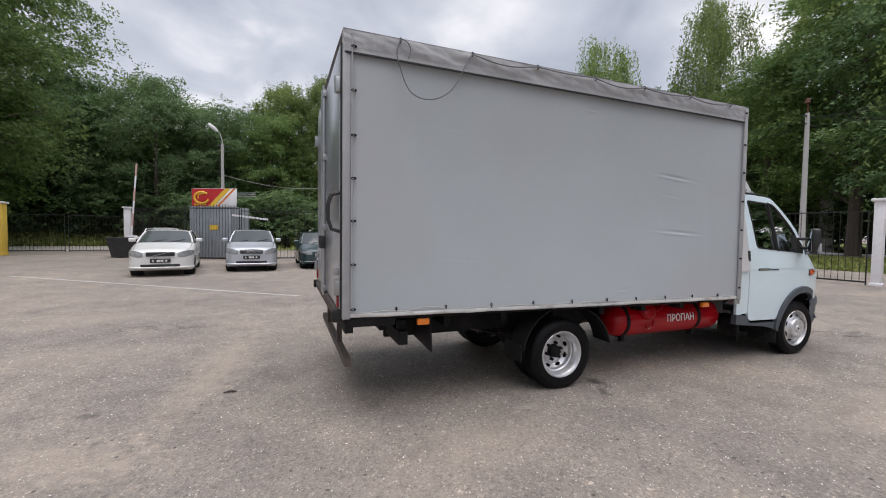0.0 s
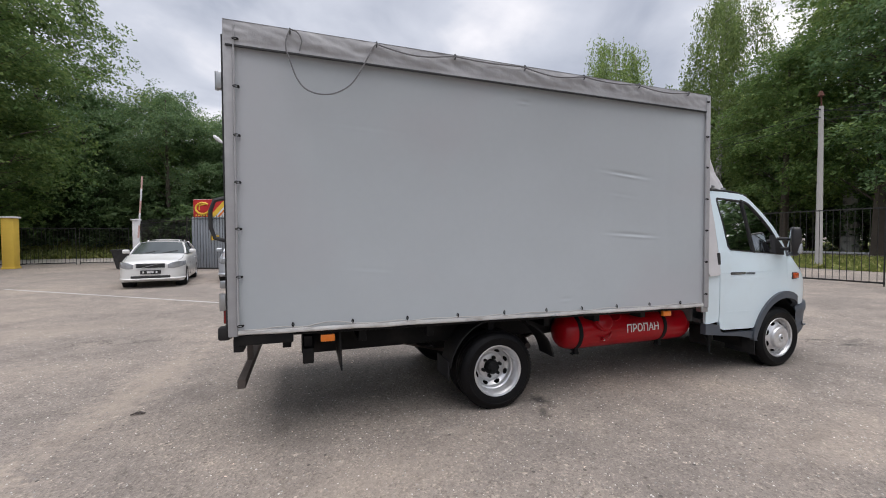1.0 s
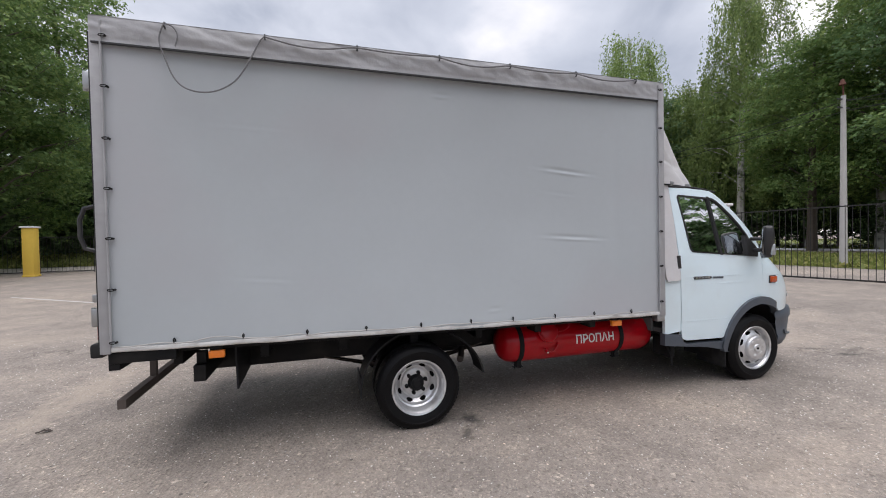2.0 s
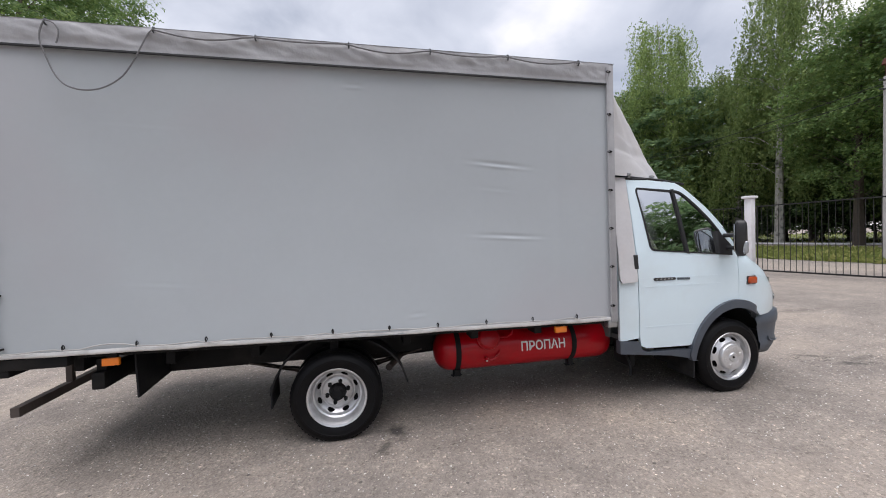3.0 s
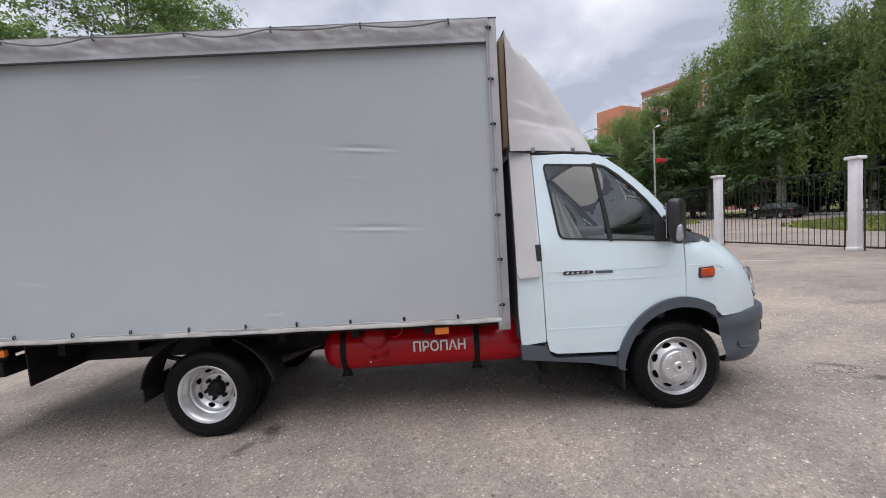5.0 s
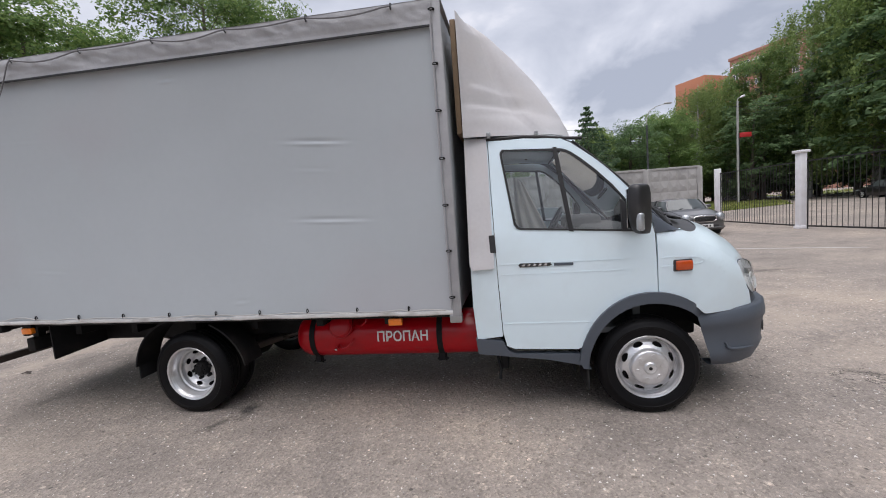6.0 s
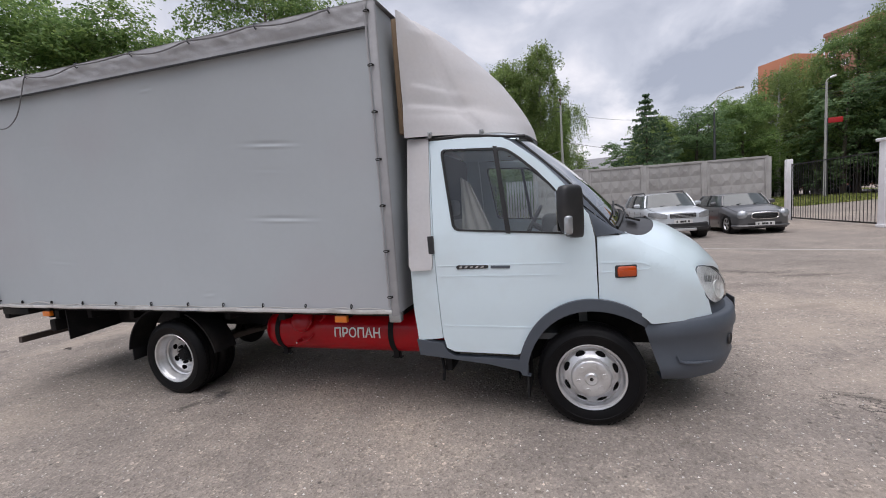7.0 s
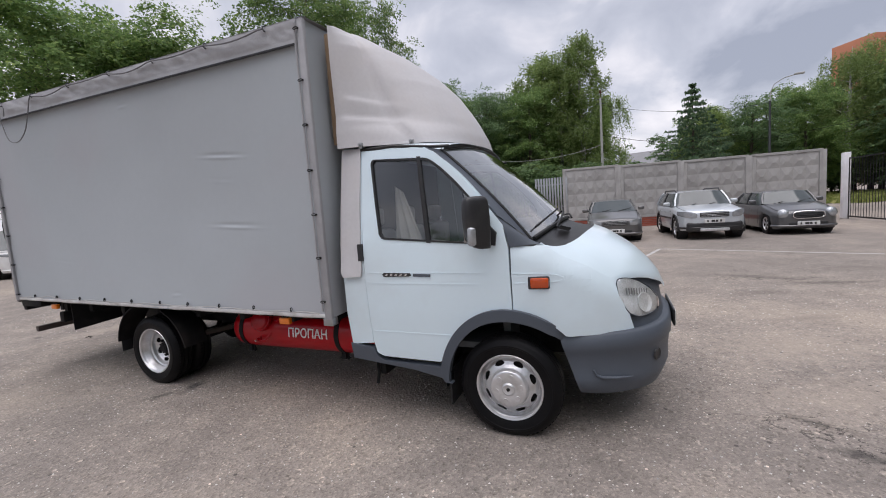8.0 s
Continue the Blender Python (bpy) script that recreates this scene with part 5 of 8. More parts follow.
        for a, b in zip(*rows):
            p = Vector(b).lerp(Vector(a), 0.24)
            y = cab_side(p.x + 0.01, p.z + 0.008)
            mid.append((p.x + 0.01, y if s < 0 else 2 * MID - y, p.z + 0.008))
        grid(bm, [rows[0], mid])
        part("windscreen_pillar", bm, GREY_PLASTIC, truck, "dark grey windscreen pillar", angle=80)
        grid_w = grid(bmesh.new(), [mid[1:], rows[1][1:]])
        part("pillar_skin", grid_w, WHITE, truck, "bluish-white strip beside the door window", angle=80)
        part("pillar_foot", grid(bmesh.new(), [mid[:2], rows[1][:2]]), GREY_PLASTIC, truck)
    bm = bmesh.new()
    for i in (0, 1):
        tube(bm, [screen(v * 0.98, i, 0.006) for v in vs], 0.014, 6)
    part("screen_seal", bm, SEAL, truck)
    for y0, y1 in ((3.62, 4.12), (4.30, 4.80)):
        bm = bmesh.new()
        v0, v1 = (y0 - MID) / 0.86, (y1 - MID) / 0.86
        a, b = Vector(screen(v0, -0.03, 0.02)), Vector(screen(v1, 0.05, 0.022))
        tube(bm, [a, a.lerp(b, 0.5) + Vector((0.012, 0, 0.02)), b], 0.008, 6)
        tube(bm, [Vector(screen(v0 - 0.28, 0.06, 0.018)), Vector(screen(v1 - 0.1, 0.10, 0.018))], 0.007, 6)
        part("wiper", bm, SEAL, truck, "black windscreen wiper")
    # roof
    bm = bmesh.new()
    rows = []
    for i in range(11):
        x = 4.79 + (5.625 - 4.79) * i / 10
        hw = 0.835 - 0.04 * (i / 10) ** 2
        row = []
        for v in vs:
            xx = x - 0.07 * v * v * (i / 10)
            row.append((xx, MID + v * hw * (1.0 if abs(v) < 1 else 1.012), 2.03 - 0.055 * abs(v) ** 4 - 0.05 * (i / 10) ** 4 + (-0.02 if abs(v) == 1 else 0)))
        rows.append(row)
    grid(bm, rows)
    part("cab_roof", bm, WHITE, truck, "white cab roof", angle=80)
    for s in (-1, 1):
        bm = bmesh.new()
        tube(bm, [(4.93, MID + s * 0.862, 1.965), (5.2, MID + s * 0.862, 1.962), (5.36, MID + s * 0.862, 1.945), (5.48, MID + s * 0.84, 1.93), (5.60, MID + s * 0.80, 1.925)], 0.011, 6)
        part("gutter", bm, SEAL, truck, "black roof gutter strip")
    # rear wall and floor of the cab
    bm = bmesh.new()
    box(bm, 4.80, 3.34, 0.56, 4.83, 4.94, 1.96, 0.01)
    part("cab_back", bm, INTERIOR, truck)
    bm = bmesh.new()
    box(bm, 4.84, 3.26, 0.56, 5.9, 5.02, 0.60)
    box(bm, 5.9, 3.35, 0.56, 5.95, 4.93, 1.2)
    part("cab_floor", bm, INTERIOR, truck)
    # nose panel and bumper wrap round the front
    plan = [(6.28, 3.262), (6.42, 3.28), (6.56, 3.325), (6.68, 3.385), (6.77, 3.455), (6.84, 3.545), (6.89, 3.65), (6.925, 3.78), (6.945, 3.95), (6.955, MID)]
    plan += [(x, 2 * MID - y) for x, y in plan[-2::-1]]
    def wrap(levels, start=0):
        rows = []
        for z, o, sag in levels:
            row = []
            for x, y in plan[start:len(plan) - start]:
                d = Vector((x - 6.2, (y - MID) * 0.8, 0)).normalized()
                back = 0.11 * max(0.0, (0.65 - z) / 0.34) * max(0.0, 1 - (x - 6.28) / 0.4)
                row.append((x + d.x * o + back, y + d.y * o, z - sag * max(0, (x - 6.3) / 0.65)))
            rows.append(row)
        return grid(bmesh.new(), rows)
    part("bumper", wrap([(0.68, -0.06, -0.01), (0.684, -0.006, -0.015), (0.67, 0.014, -0.015), (0.62, 0.022, -0.01), (0.585, 0.02, 0.0), (0.565, 0.008, 0), (0.50, 0.002, 0), (0.42, -0.008, 0), (0.40, 0.0, 0), (0.34, -0.02, 0), (0.295, -0.05, 0.02), (0.285, -0.10, 0.02), (0.30, -0.16, 0.0)]), GREY_PLASTIC, truck, "dark grey plastic front bumper", angle=50)
    for s in (-1, 1):
        part("bumper_ledge", tube(bmesh.new(), [(x, MID + s * (MID - y), z) for x, y, z in ((6.47, 3.278, 0.462), (6.487, 3.284, 0.425), (6.52, 3.295, 0.411), (6.60, 3.325, 0.405), (6.69, 3.376, 0.402))], [0.005, 0.009, 0.010, 0.010, 0.004], 8), GREY_PLASTIC, truck)
    nose = []
    along = [(y, x) for x, y in plan[:10]]
    for g in (0.0, 0.06, 0.3, 0.6, 0.85, 1.0):
        row = []
        for v in [k / 14 for k in range(-14, 15)]:
            x = 6.938 - 0.335 * abs(v) ** 2.6
            hw = MID - cab_side(x, hood_z(x, 1)) - 0.05
            y = MID - abs(v) * hw
            top, low = Vector((x - 0.008, y, hood_z(x, v) - 0.004)), Vector((lerp_table(along, y) - 0.012, y + 0.01, 0.675))
            p = top.lerp(low, g) + Vector((-0.026, 0.012 * abs(v), 0)) * min(1.0, g / 0.06) * (1 - 0.5 * g)
            row.append((p.x, p.y if v < 0 else 2 * MID - p.y, p.z))
        nose.append(row)
    part("nose_panel", grid(bmesh.new(), nose), GREY_PLASTIC, truck, "dark grey grille panel", angle=50)
    for k in range(4):
        bm = bmesh.new()
        z = 0.74 + 0.04 * k
        tube(bm, [(6.85 - 0.02 * k, 3.72, z), (6.89 - 0.02 * k, 3.92, z), (6.902 - 0.02 * k, MID, z), (6.89 - 0.02 * k, 4.36, z), (6.85 - 0.02 * k, 4.56, z)], 0.012, 6)
        part("grille_bar", bm, BLACK_PLASTIC, truck)
    for s in (-1, 1):
        bm = bmesh.new()
        lathe(bm, [(0.0005, -0.004), (0.03, -0.004), (0.036, 0.002), (0.042, -0.006)], Matrix.Translation((6.845, MID + s * 0.60, 0.50)) @ Vector((0.85, 0.5 * s, 0)).to_track_quat("Z", "Y").to_matrix().to_4x4(), 20)
        part("fog_lamp_recess", bm, BLACK_PLASTIC, truck)
    bm = bmesh.new()
    box(bm, 6.972, MID - 0.26, 0.585, 6.985, MID + 0.26, 0.70, 0.004)
    pl = part("number_plate", bm, BLACK_PLASTIC, truck, "dark plate frame")
    bm = bmesh.new()
    box(bm, 6.985, MID - 0.25, 0.595, 6.989, MID + 0.25, 0.69)
    part("plate_face", bm, PLATE, pl)
    # seats, dash, wheel, curtain
    for y in (3.45, 4.0, 4.62):
        bm = bmesh.new()
        box(bm, 4.98, y - 0.22, 0.85, 5.40, y + 0.22, 1.02, 0.05, 3)
        seat = part("seat", bm, FABRIC, truck, "grey fabric cab seat")
        bm = bmesh.new()
        box(bm, 4.87, y - 0.22, 0.98, 4.98, y + 0.22, 1.38, 0.05, 3)
        part("backrest", bm, FABRIC, seat)
        bm = bmesh.new()
        box(bm, 4.86, y - 0.11, 1.41, 4.94, y + 0.11, 1.55, 0.035, 3)
        part("headrest", bm, FABRIC, seat)
    bm = bmesh.new()
    box(bm, 5.72, 3.32, 1.0, 6.16, 4.96, 1.27, 0.06, 3)
    box(bm, 5.62, 4.42, 1.1, 5.95, 4.88, 1.36, 0.05, 3)
    part("dashboard", bm, INTERIOR, truck, "dark grey dashboard")
    bm = bmesh.new()
    m = pose(5.52, 4.64, 1.27, 0, -62, 0)
    tube(bm, [m @ Vector((0.19 * math.cos(a), 0.19 * math.sin(a), 0)) for a in [2 * math.pi * k / 24 for k in range(24)]], 0.014, 8, closed=True)
    bar(bm, m @ Vector((-0.18, 0, 0)), m @ Vector((0.18, 0, 0)), 0.03, 0.02)
    rod(bm, m @ Vector((0, 0, 0.01)), m @ Vector((0, 0, -0.3)), 0.03)
    part("steering_wheel", bm, INTERIOR, truck, "dark steering wheel")
    bm = bmesh.new()
    grid(bm, [[(5.12 + (0.07 + 0.20 * (1 - f)) * g, 3.36 + 0.05 * f + 0.022 * math.sin(17 * g + 2 * f) * (1.2 - f), 1.20 + 0.50 * f - 0.05 * g * f) for g in [k / 20 for k in range(21)]] for f in [k / 8 for k in range(9)]])
    part("seat_cover", bm, CLOTH, truck, "pale cloth draped over the seat", angle=80)

    # wind deflector over the cab
    def deflector(z):
        rear_half = lerp_table(((1.98, 0.925), (2.10, 0.922), (2.20, 0.908), (2.3, 0.912), (2.6, 0.92), (2.84, 0.915)), z)
        side_x = lerp_table(((1.98, 5.32), (2.05, 5.26), (2.14, 5.16), (2.39, 5.04), (2.59, 4.97), (2.72, 4.93), (2.80, 4.87), (2.86, 4.80)), z)
        nose_x = lerp_table(((1.98, 5.635), (2.08, 5.61), (2.2, 5.555), (2.32, 5.48), (2.47, 5.375), (2.63, 5.22), (2.76, 5.06), (2.83, 4.93), (2.87, 4.82)), z)
        return rear_half, side_x, nose_x
    bm = bmesh.new()
    rows = []
    levels = [1.985 + 0.855 * (1 - (1 - k / 64) ** 1.3) for k in range(65)]

    def crease(x, z):
        """Two pressed folds run forward and down from the rear edge."""
        out = 0.0
        for z0, fall, x0, x1, amp in ((2.352, 0.22, 4.84, 5.28, 0.011), (2.205, 0.13, 4.80, 5.40, 0.013)):
            d = z0 - fall * (x - 4.82) - z
            if -0.012 < d < 0.14:
                out += amp * min(1, max(0, (x - x0) / 0.07)) * min(1, max(0, (x1 - x) / 0.25)) * min(1, (d + 0.012) / 0.016) * min(1, (0.14 - d) / 0.13)
        return out

    for z in levels:
        wide, sx, nx = deflector(z)
        half = []
        for k in range(14):
            f = k / 14
            half.append((4.79 + (sx - 4.79) * f, wide - 0.19 * f ** 1.5))
        for k in range(13):
            a = math.pi / 2 * k / 12
            half.append((sx + (nx - sx) * math.sin(a), (wide - 0.19) * math.cos(a) ** 1.0 if k < 12 else 0.0))
        half = [(x, y + crease(x, z)) if y > 0.2 else (x, y) for x, y in half]
        rows.append([(x, MID - y, z) for x, y in half] + [(x, MID + y, z) for x, y in half[-2::-1]])
    for f, z in ((0.93, 2.858), (0.8, 2.868), (0.5, 2.876), (0.02, 2.88)):
        rows.append([(4.79 + (x - 4.79) * f, MID + (y - MID) * f, z) for x, y, _ in rows[64]])
    grid(bm, rows)
    inner = [[(4.792, MID + s * deflector(z)[0] * 0.975, z) for s in (-1, -0.6, 0, 0.6, 1)] for z in levels]
    grid(bm, inner)
    bmesh.ops.recalc_face_normals(bm, faces=bm.faces[:])
    fair = part("wind_deflector", bm, CREAM, truck, "off-white plastic wind deflector over the cab", angle=60)
    part("backing_board", box(bmesh.new(), 4.748, MID - 0.905, 2.02, 4.785, MID + 0.905, 2.79, 0.004), PLYWOOD, fair, "brown plywood board behind the deflector")
    for s in (-1, 1):
        skirt = [(4.782, 1.10), (4.79, 1.98), (4.945, 1.975), (4.948, 1.3), (4.952, 1.12), (4.945, 1.07), (4.80, 1.065)]
        part("deflector_skirt", sheet(skirt, [], 0.08, lambda x, z: cab_side(x, z) - 0.014 - 0.012 * max(0, min(1, (1.2 - z) / 0.1)) + 0.004 * noise.noise((x * 8, z * 5, 0)), 0.02, MID if s > 0 else None), CREAM, fair, "aged off-white side skirt with dents")
        for x, w in ((4.965, 0.89), (5.30, 0.755)):
            bm = bmesh.new()
            box(bm, x - 0.014, MID + s * w - 0.012, 1.97, x + 0.014, MID + s * w + 0.012, 2.012, 0.004)
            rod(bm, (x, MID + s * (w - 0.02), 1.995), (x, MID + s * (w + 0.03), 1.995), 0.008, seg=8)
            part("mounting_clip", bm, STEEL, fair)


def build_truck():
    truck = thing("box_truck", (3.6, MID, 0.0), "white light truck with grey tarpaulin box and red gas tank", "truck")
    build_box(truck)
    build_chassis(truck)
    build_cab(truck)
    for s in (-1, 1):
        wheel(truck, HUB_R, MID + s * 0.945, s, True, 0.175)
        wheel(truck, HUB_R, MID + s * 0.735, s, True, 0.175)
        wheel(truck, HUB_F, MID + s * 0.945, s, False, 0.18)


build_truck()


# ---------- yard: pillars, fences, walls ----------
def pillar(name, x, y, h, material, cap, label, group="", w=0.42, turn=0.0):
    p = thing(name, (x, y, 0), label, "pillar", group, turn)
    part("shaft", box(bmesh.new(), -w / 2, -w / 2, 0, w / 2, w / 2, h - 0.09, 0.02), material, p, local=True)
    part("cap", box(bmesh.new(), -w / 2 - cap, -w / 2 - cap, h - 0.09, w / 2 + cap, w / 2 + cap, h, 0.02), WHITEWASH, p, "flat white cap slab", local=True)
    part("foot", box(bmesh.new(), -w / 2 - 0.03, -w / 2 - 0.03, 0, w / 2 + 0.03, w / 2 + 0.03, 0.10, 0.015), material, p, local=True)
    return p


def bar_fence(name, a, b, h, gap, label, top=0.0, group="", spikes=False, low=0.10):
    """Black steel fence with upright bars between two rails."""
    a, b = Vector((*a, 0)), Vector((*b, 0))
    d = b - a
    f = thing(name, a, label, "fence", group, math.degrees(math.atan2(d.y, d.x)))
    n = max(2, round(d.length / gap))
    for z, s in ((low, 0.05), (h - 0.12 if spikes else h - 0.04, 0.034)):
        part("rail", bar(bmesh.new(), (0, 0, z), (d.length, 0, z), 0.035, s), FENCE_BLACK, f, local=True)
    bm = bmesh.new()
    bar(bm, (0, 0, low), (0, 0, h), 0.013, 0.013)
    if spikes:
        rod(bm, (0, 0, h), (0, 0, h + 0.09), 0.016, 0.001, 6)
    m = mesh_of("bar", bm, FENCE_BLACK, smooth=False)
    for k in range(1, n):
        piece("bar", m, f, pose(d.length * k / n, 0, 0))
    for x in (0.02, d.length - 0.02):
        part("post", bar(bmesh.new(), (x, 0, 0), (x, 0, h), 0.03, 0.03), FENCE_BLACK, f, local=True)
    return f


RIGHT = [(17.45, 1.6), (16.66, 6.92), (15.95, 11.83), (14.96, 16.1)]
for x, y in RIGHT:
    pillar("fence_pillar", x, y, 2.64, WHITEWASH, 0.06, "square whitewashed masonry fence pillar with flat cap", "fence pillars", 0.23, 10)
gate_post = thing("gate_post", (14.78, 21.3, 0), "slim whitewashed gate post without a cap", "post")
part("shaft", box(bmesh.new(), -0.11, -0.11, 0, 0.11, 0.11, 2.5, 0.02), WHITEWASH, gate_post, local=True)
for a, b in zip(RIGHT, RIGHT[1:] + [(14.78, 21.3)]):
    d = (Vector(b) - Vector(a)).normalized() * 0.22
    bar_fence("steel_fence", (a[0] + d.x, a[1] + d.y), (b[0] - d.x, b[1] - d.y), 2.30, 0.165, "black steel bar fence panel between white pillars", group="bar fence panels")

# concrete fence of stepped panels
def concrete_panel(x, y, turn, h, length, base):
    f = thing("concrete_panel", (x, y, 0), "grey precast concrete fence panel with faceted relief", "fence", "concrete fence panels", turn)
    part("slab", box(bmesh.new(), -length + 0.05, 0.02, base, -0.05, 0.12, h, 0.01), CONCRETE, f, local=True)
    bm = bmesh.new()
    z0, z1, x0, x1 = base + 0.10, h - 0.10, -length + 0.17, -0.17
    nx, nz = 5, 4
    for i in range(nx):
        for k in range(nz):
            xa, xb = x0 + (x1 - x0) * i / nx, x0 + (x1 - x0) * (i + 1) / nx
            za, zb = z0 + (z1 - z0) * k / nz, z0 + (z1 - z0) * (k + 1) / nz
            q = [bm.verts.new(p) for p in ((xa, 0.015, za), (xb, 0.015, za), (xb, 0.015, zb), (xa, 0.015, zb))]
            ml, mr = bm.verts.new((xa + 0.36 * (xb - xa), -0.022, za + 0.42 * (zb - za))), bm.verts.new((xa + 0.64 * (xb - xa), -0.022, za + 0.42 * (zb - za)))
            for fc in ((q[0], q[1], mr, ml), (q[1], q[2], mr), (q[2], q[3], ml, mr), (q[3], q[0], ml)):
                bm.faces.new(fc)
    bmesh.ops.remove_doubles(bm, verts=bm.verts[:], dist=1e-4)
    part("relief", bm, CONCRETE, f, smooth=False, local=True)
    fr = bmesh.new()
    for p in ((-length + 0.05, h - 0.10, -0.05, h), (-length + 0.05, base, -0.05, base + 0.10), (-length + 0.05, base + 0.1, -length + 0.17, h - 0.1), (-0.17, base + 0.1, -0.05, h - 0.1)):
        box(fr, p[0], -0.03, p[1], p[2], 0.0, p[3], 0.008, 1)
    part("rim", fr, CONCRETE, f, local=True)
    part("post", box(bmesh.new(), -0.07, -0.03, 0, 0.07, 0.16, h - 0.04, 0.01), CONCRETE, f, local=True)
    return f


WALL_TURN = math.degrees(math.atan2(0.243, 2.658))
for k in range(4):
    concrete_panel(14.57 - 2.57 * k, 22.48 - 0.235 * k, WALL_TURN, (2.81, 2.82, 2.86, 2.91)[k], 2.56, 0.42)
plinth = thing("brick_plinth", (4.1, 21.5, 0), "low red brick plinth under the concrete fence", "wall", turn=WALL_TURN)
part("core", box(bmesh.new(), 0, 0.02, 0, 10.5, 0.2, 0.41), MORTAR, plinth, local=True)
bm = bmesh.new()
box(bm, 0.005, 0, 0.0, 0.245, 0.05, 0.065, 0.004, 1)
bk = mesh_of("brick", bm, BRICK, smooth=False)
for r in range(5):
    for c in range(42):
        piece("brick", bk, plinth, pose(0.25 * c + (0.125 if r % 2 else 0) - 0.05, 0, 0.01 + 0.08 * r))

# ribbed metal fence closing the corner
ribbed = thing("ribbed_fence", (3.05, 21.43, 0), "grey ribbed sheet-metal fence section", "fence", turn=4)
for k in range(12):
    part("slat", box(bmesh.new(), 0.13 * k, 0, 0.1, 0.13 * k + 0.085, 0.03, 2.55, 0.006), STEEL, ribbed, local=True)
for z in (0.5, 2.2):
    part("rail", box(bmesh.new(), 0, 0.03, z, 1.6, 0.07, z + 0.05), STEEL, ribbed, local=True)

# left side: gate, pillars, barrier, skip
pillar("gate_pillar", -13.42, 27.42, 2.70, YELLOW_WASH, 0.06, "yellow-painted masonry gate pillar with pale cap", w=0.50)
pillar("gate_pillar", -8.95, 30.6, 2.75, WHITEWASH, 0.07, "white masonry pillar by the barrier", w=0.32)
pillar("gate_pillar", -17.5, 26.0, 3.0, WHITEWASH, 0.16, "pale masonry pillar with wide cap", w=0.6)
bar_fence("swing_gate", (-14.6, 30.3), (-12.0, 30.6), 2.2, 0.17, "black steel swing gate leaf, closed", group="gate leaves")
bar_fence("swing_gate", (-11.85, 30.6), (-9.35, 30.65), 2.2, 0.17, "black steel swing gate leaf, closed", group="gate leaves")
bar_fence("steel_fence", (-24, 29.6), (-14.7, 30.3), 2.2, 0.2, "black steel bar fence beside the gate", group="bar fence panels")
bar_fence("spiked_fence", (-8.6, 30.4), (-4.7, 24.6), 2.6, 0.17, "black spiked steel fence towards the kiosk", group="spiked fences", spikes=True)
bar_fence("spiked_gate", (-4.35, 22.55), (-1.95, 21.55), 2.55, 0.14, "black spiked steel gate in front of the kiosk", group="spiked fences", spikes=True)
bar_fence("spiked_fence", (-1.9, 21.6), (2.5, 21.5), 2.45, 0.16, "black spiked steel fence behind the parked cars", group="spiked fences", spikes=True)

barrier = thing("boom_barrier", (-7.75, 27.2, 0), "raised boom barrier painted white and red", "barrier")
part("cabinet", box(bmesh.new(), -0.18, -0.18, 0, 0.18, 0.18, 1.05, 0.02), WHITEWASH, barrier, local=True)
for k in range(6):
    a, b = Vector((0.0, -0.2, 0.9)), Vector((0.30, -0.2, 4.95))
    part("boom", bar(bmesh.new(), a.lerp(b, k / 6), a.lerp(b, (k + 1) / 6), 0.10, 0.06), (WHITEWASH, PINKED)[k % 2], barrier, local=True)

skip = thing("waste_skip", (-7.2, 24.9, 0), "black steel waste container with sloping ends", "container")
bm = bmesh.new()
grid(bm, [[(-0.62, -0.5, 0.05), (0.62, -0.5, 0.05), (0.62, 0.5, 0.05), (-0.62, 0.5, 0.05)], [(-0.8, -0.6, 0.95), (0.8, -0.6, 0.95), (0.8, 0.6, 0.95), (-0.8, 0.6, 0.95)], [(-0.76, -0.56, 0.95), (0.76, -0.56, 0.95), (0.76, 0.56, 0.95), (-0.76, 0.56, 0.95)], [(-0.6, -0.45, 0.12), (0.6, -0.45, 0.12), (0.6, 0.45, 0.12), (-0.6, 0.45, 0.12)]], closed=True)
bm.faces.new([v for v in bm.verts if abs(v.co.z - 0.12) < 1e-4])
bm.faces.new([v for v in bm.verts if abs(v.co.z - 0.05) < 1e-4])
part("tub", bm, BLACK_PLASTIC, skip, local=True, smooth=False)
part("rim", tube(bmesh.new(), [(-0.8, -0.6, 0.95), (0.8, -0.6, 0.95), (0.8, 0.6, 0.95), (-0.8, 0.6, 0.95)], 0.035, 8, closed=True), BLACK_PLASTIC, skip, local=True)

# kiosk with its sign
kiosk = thing("metal_kiosk", (-3.05, 23.6, 0), "grey ribbed sheet-metal kiosk with a red and yellow sign on top", "kiosk", turn=-25)
part("body", box(bmesh.new(), -1.05, -0.75, 0.05, 1.05, 0.9, 2.55, 0.01), KIOSK, kiosk, local=True)
rib = mesh_of("rib", box(bmesh.new(), -0.035, -0.785, 0.08, 0.035, -0.75, 2.52, 0.01, 1), KIOSK)
for k in range(14):
    piece("rib", rib, kiosk, pose(-0.98 + 0.15 * k, 0, 0))
part("notice", box(bmesh.new(), 0.0, -0.80, 1.42, 0.42, -0.787, 1.66), YELLOW_SIGN, kiosk, "small yellow notice", local=True)
SIGN_X = 0.27
sign = part("sign_board", box(bmesh.new(), SIGN_X - 1.12, -0.86, 2.55, SIGN_X + 1.12, -0.80, 3.42, 0.01), WHITEWASH, kiosk, "red, yellow and white sign board", local=True)
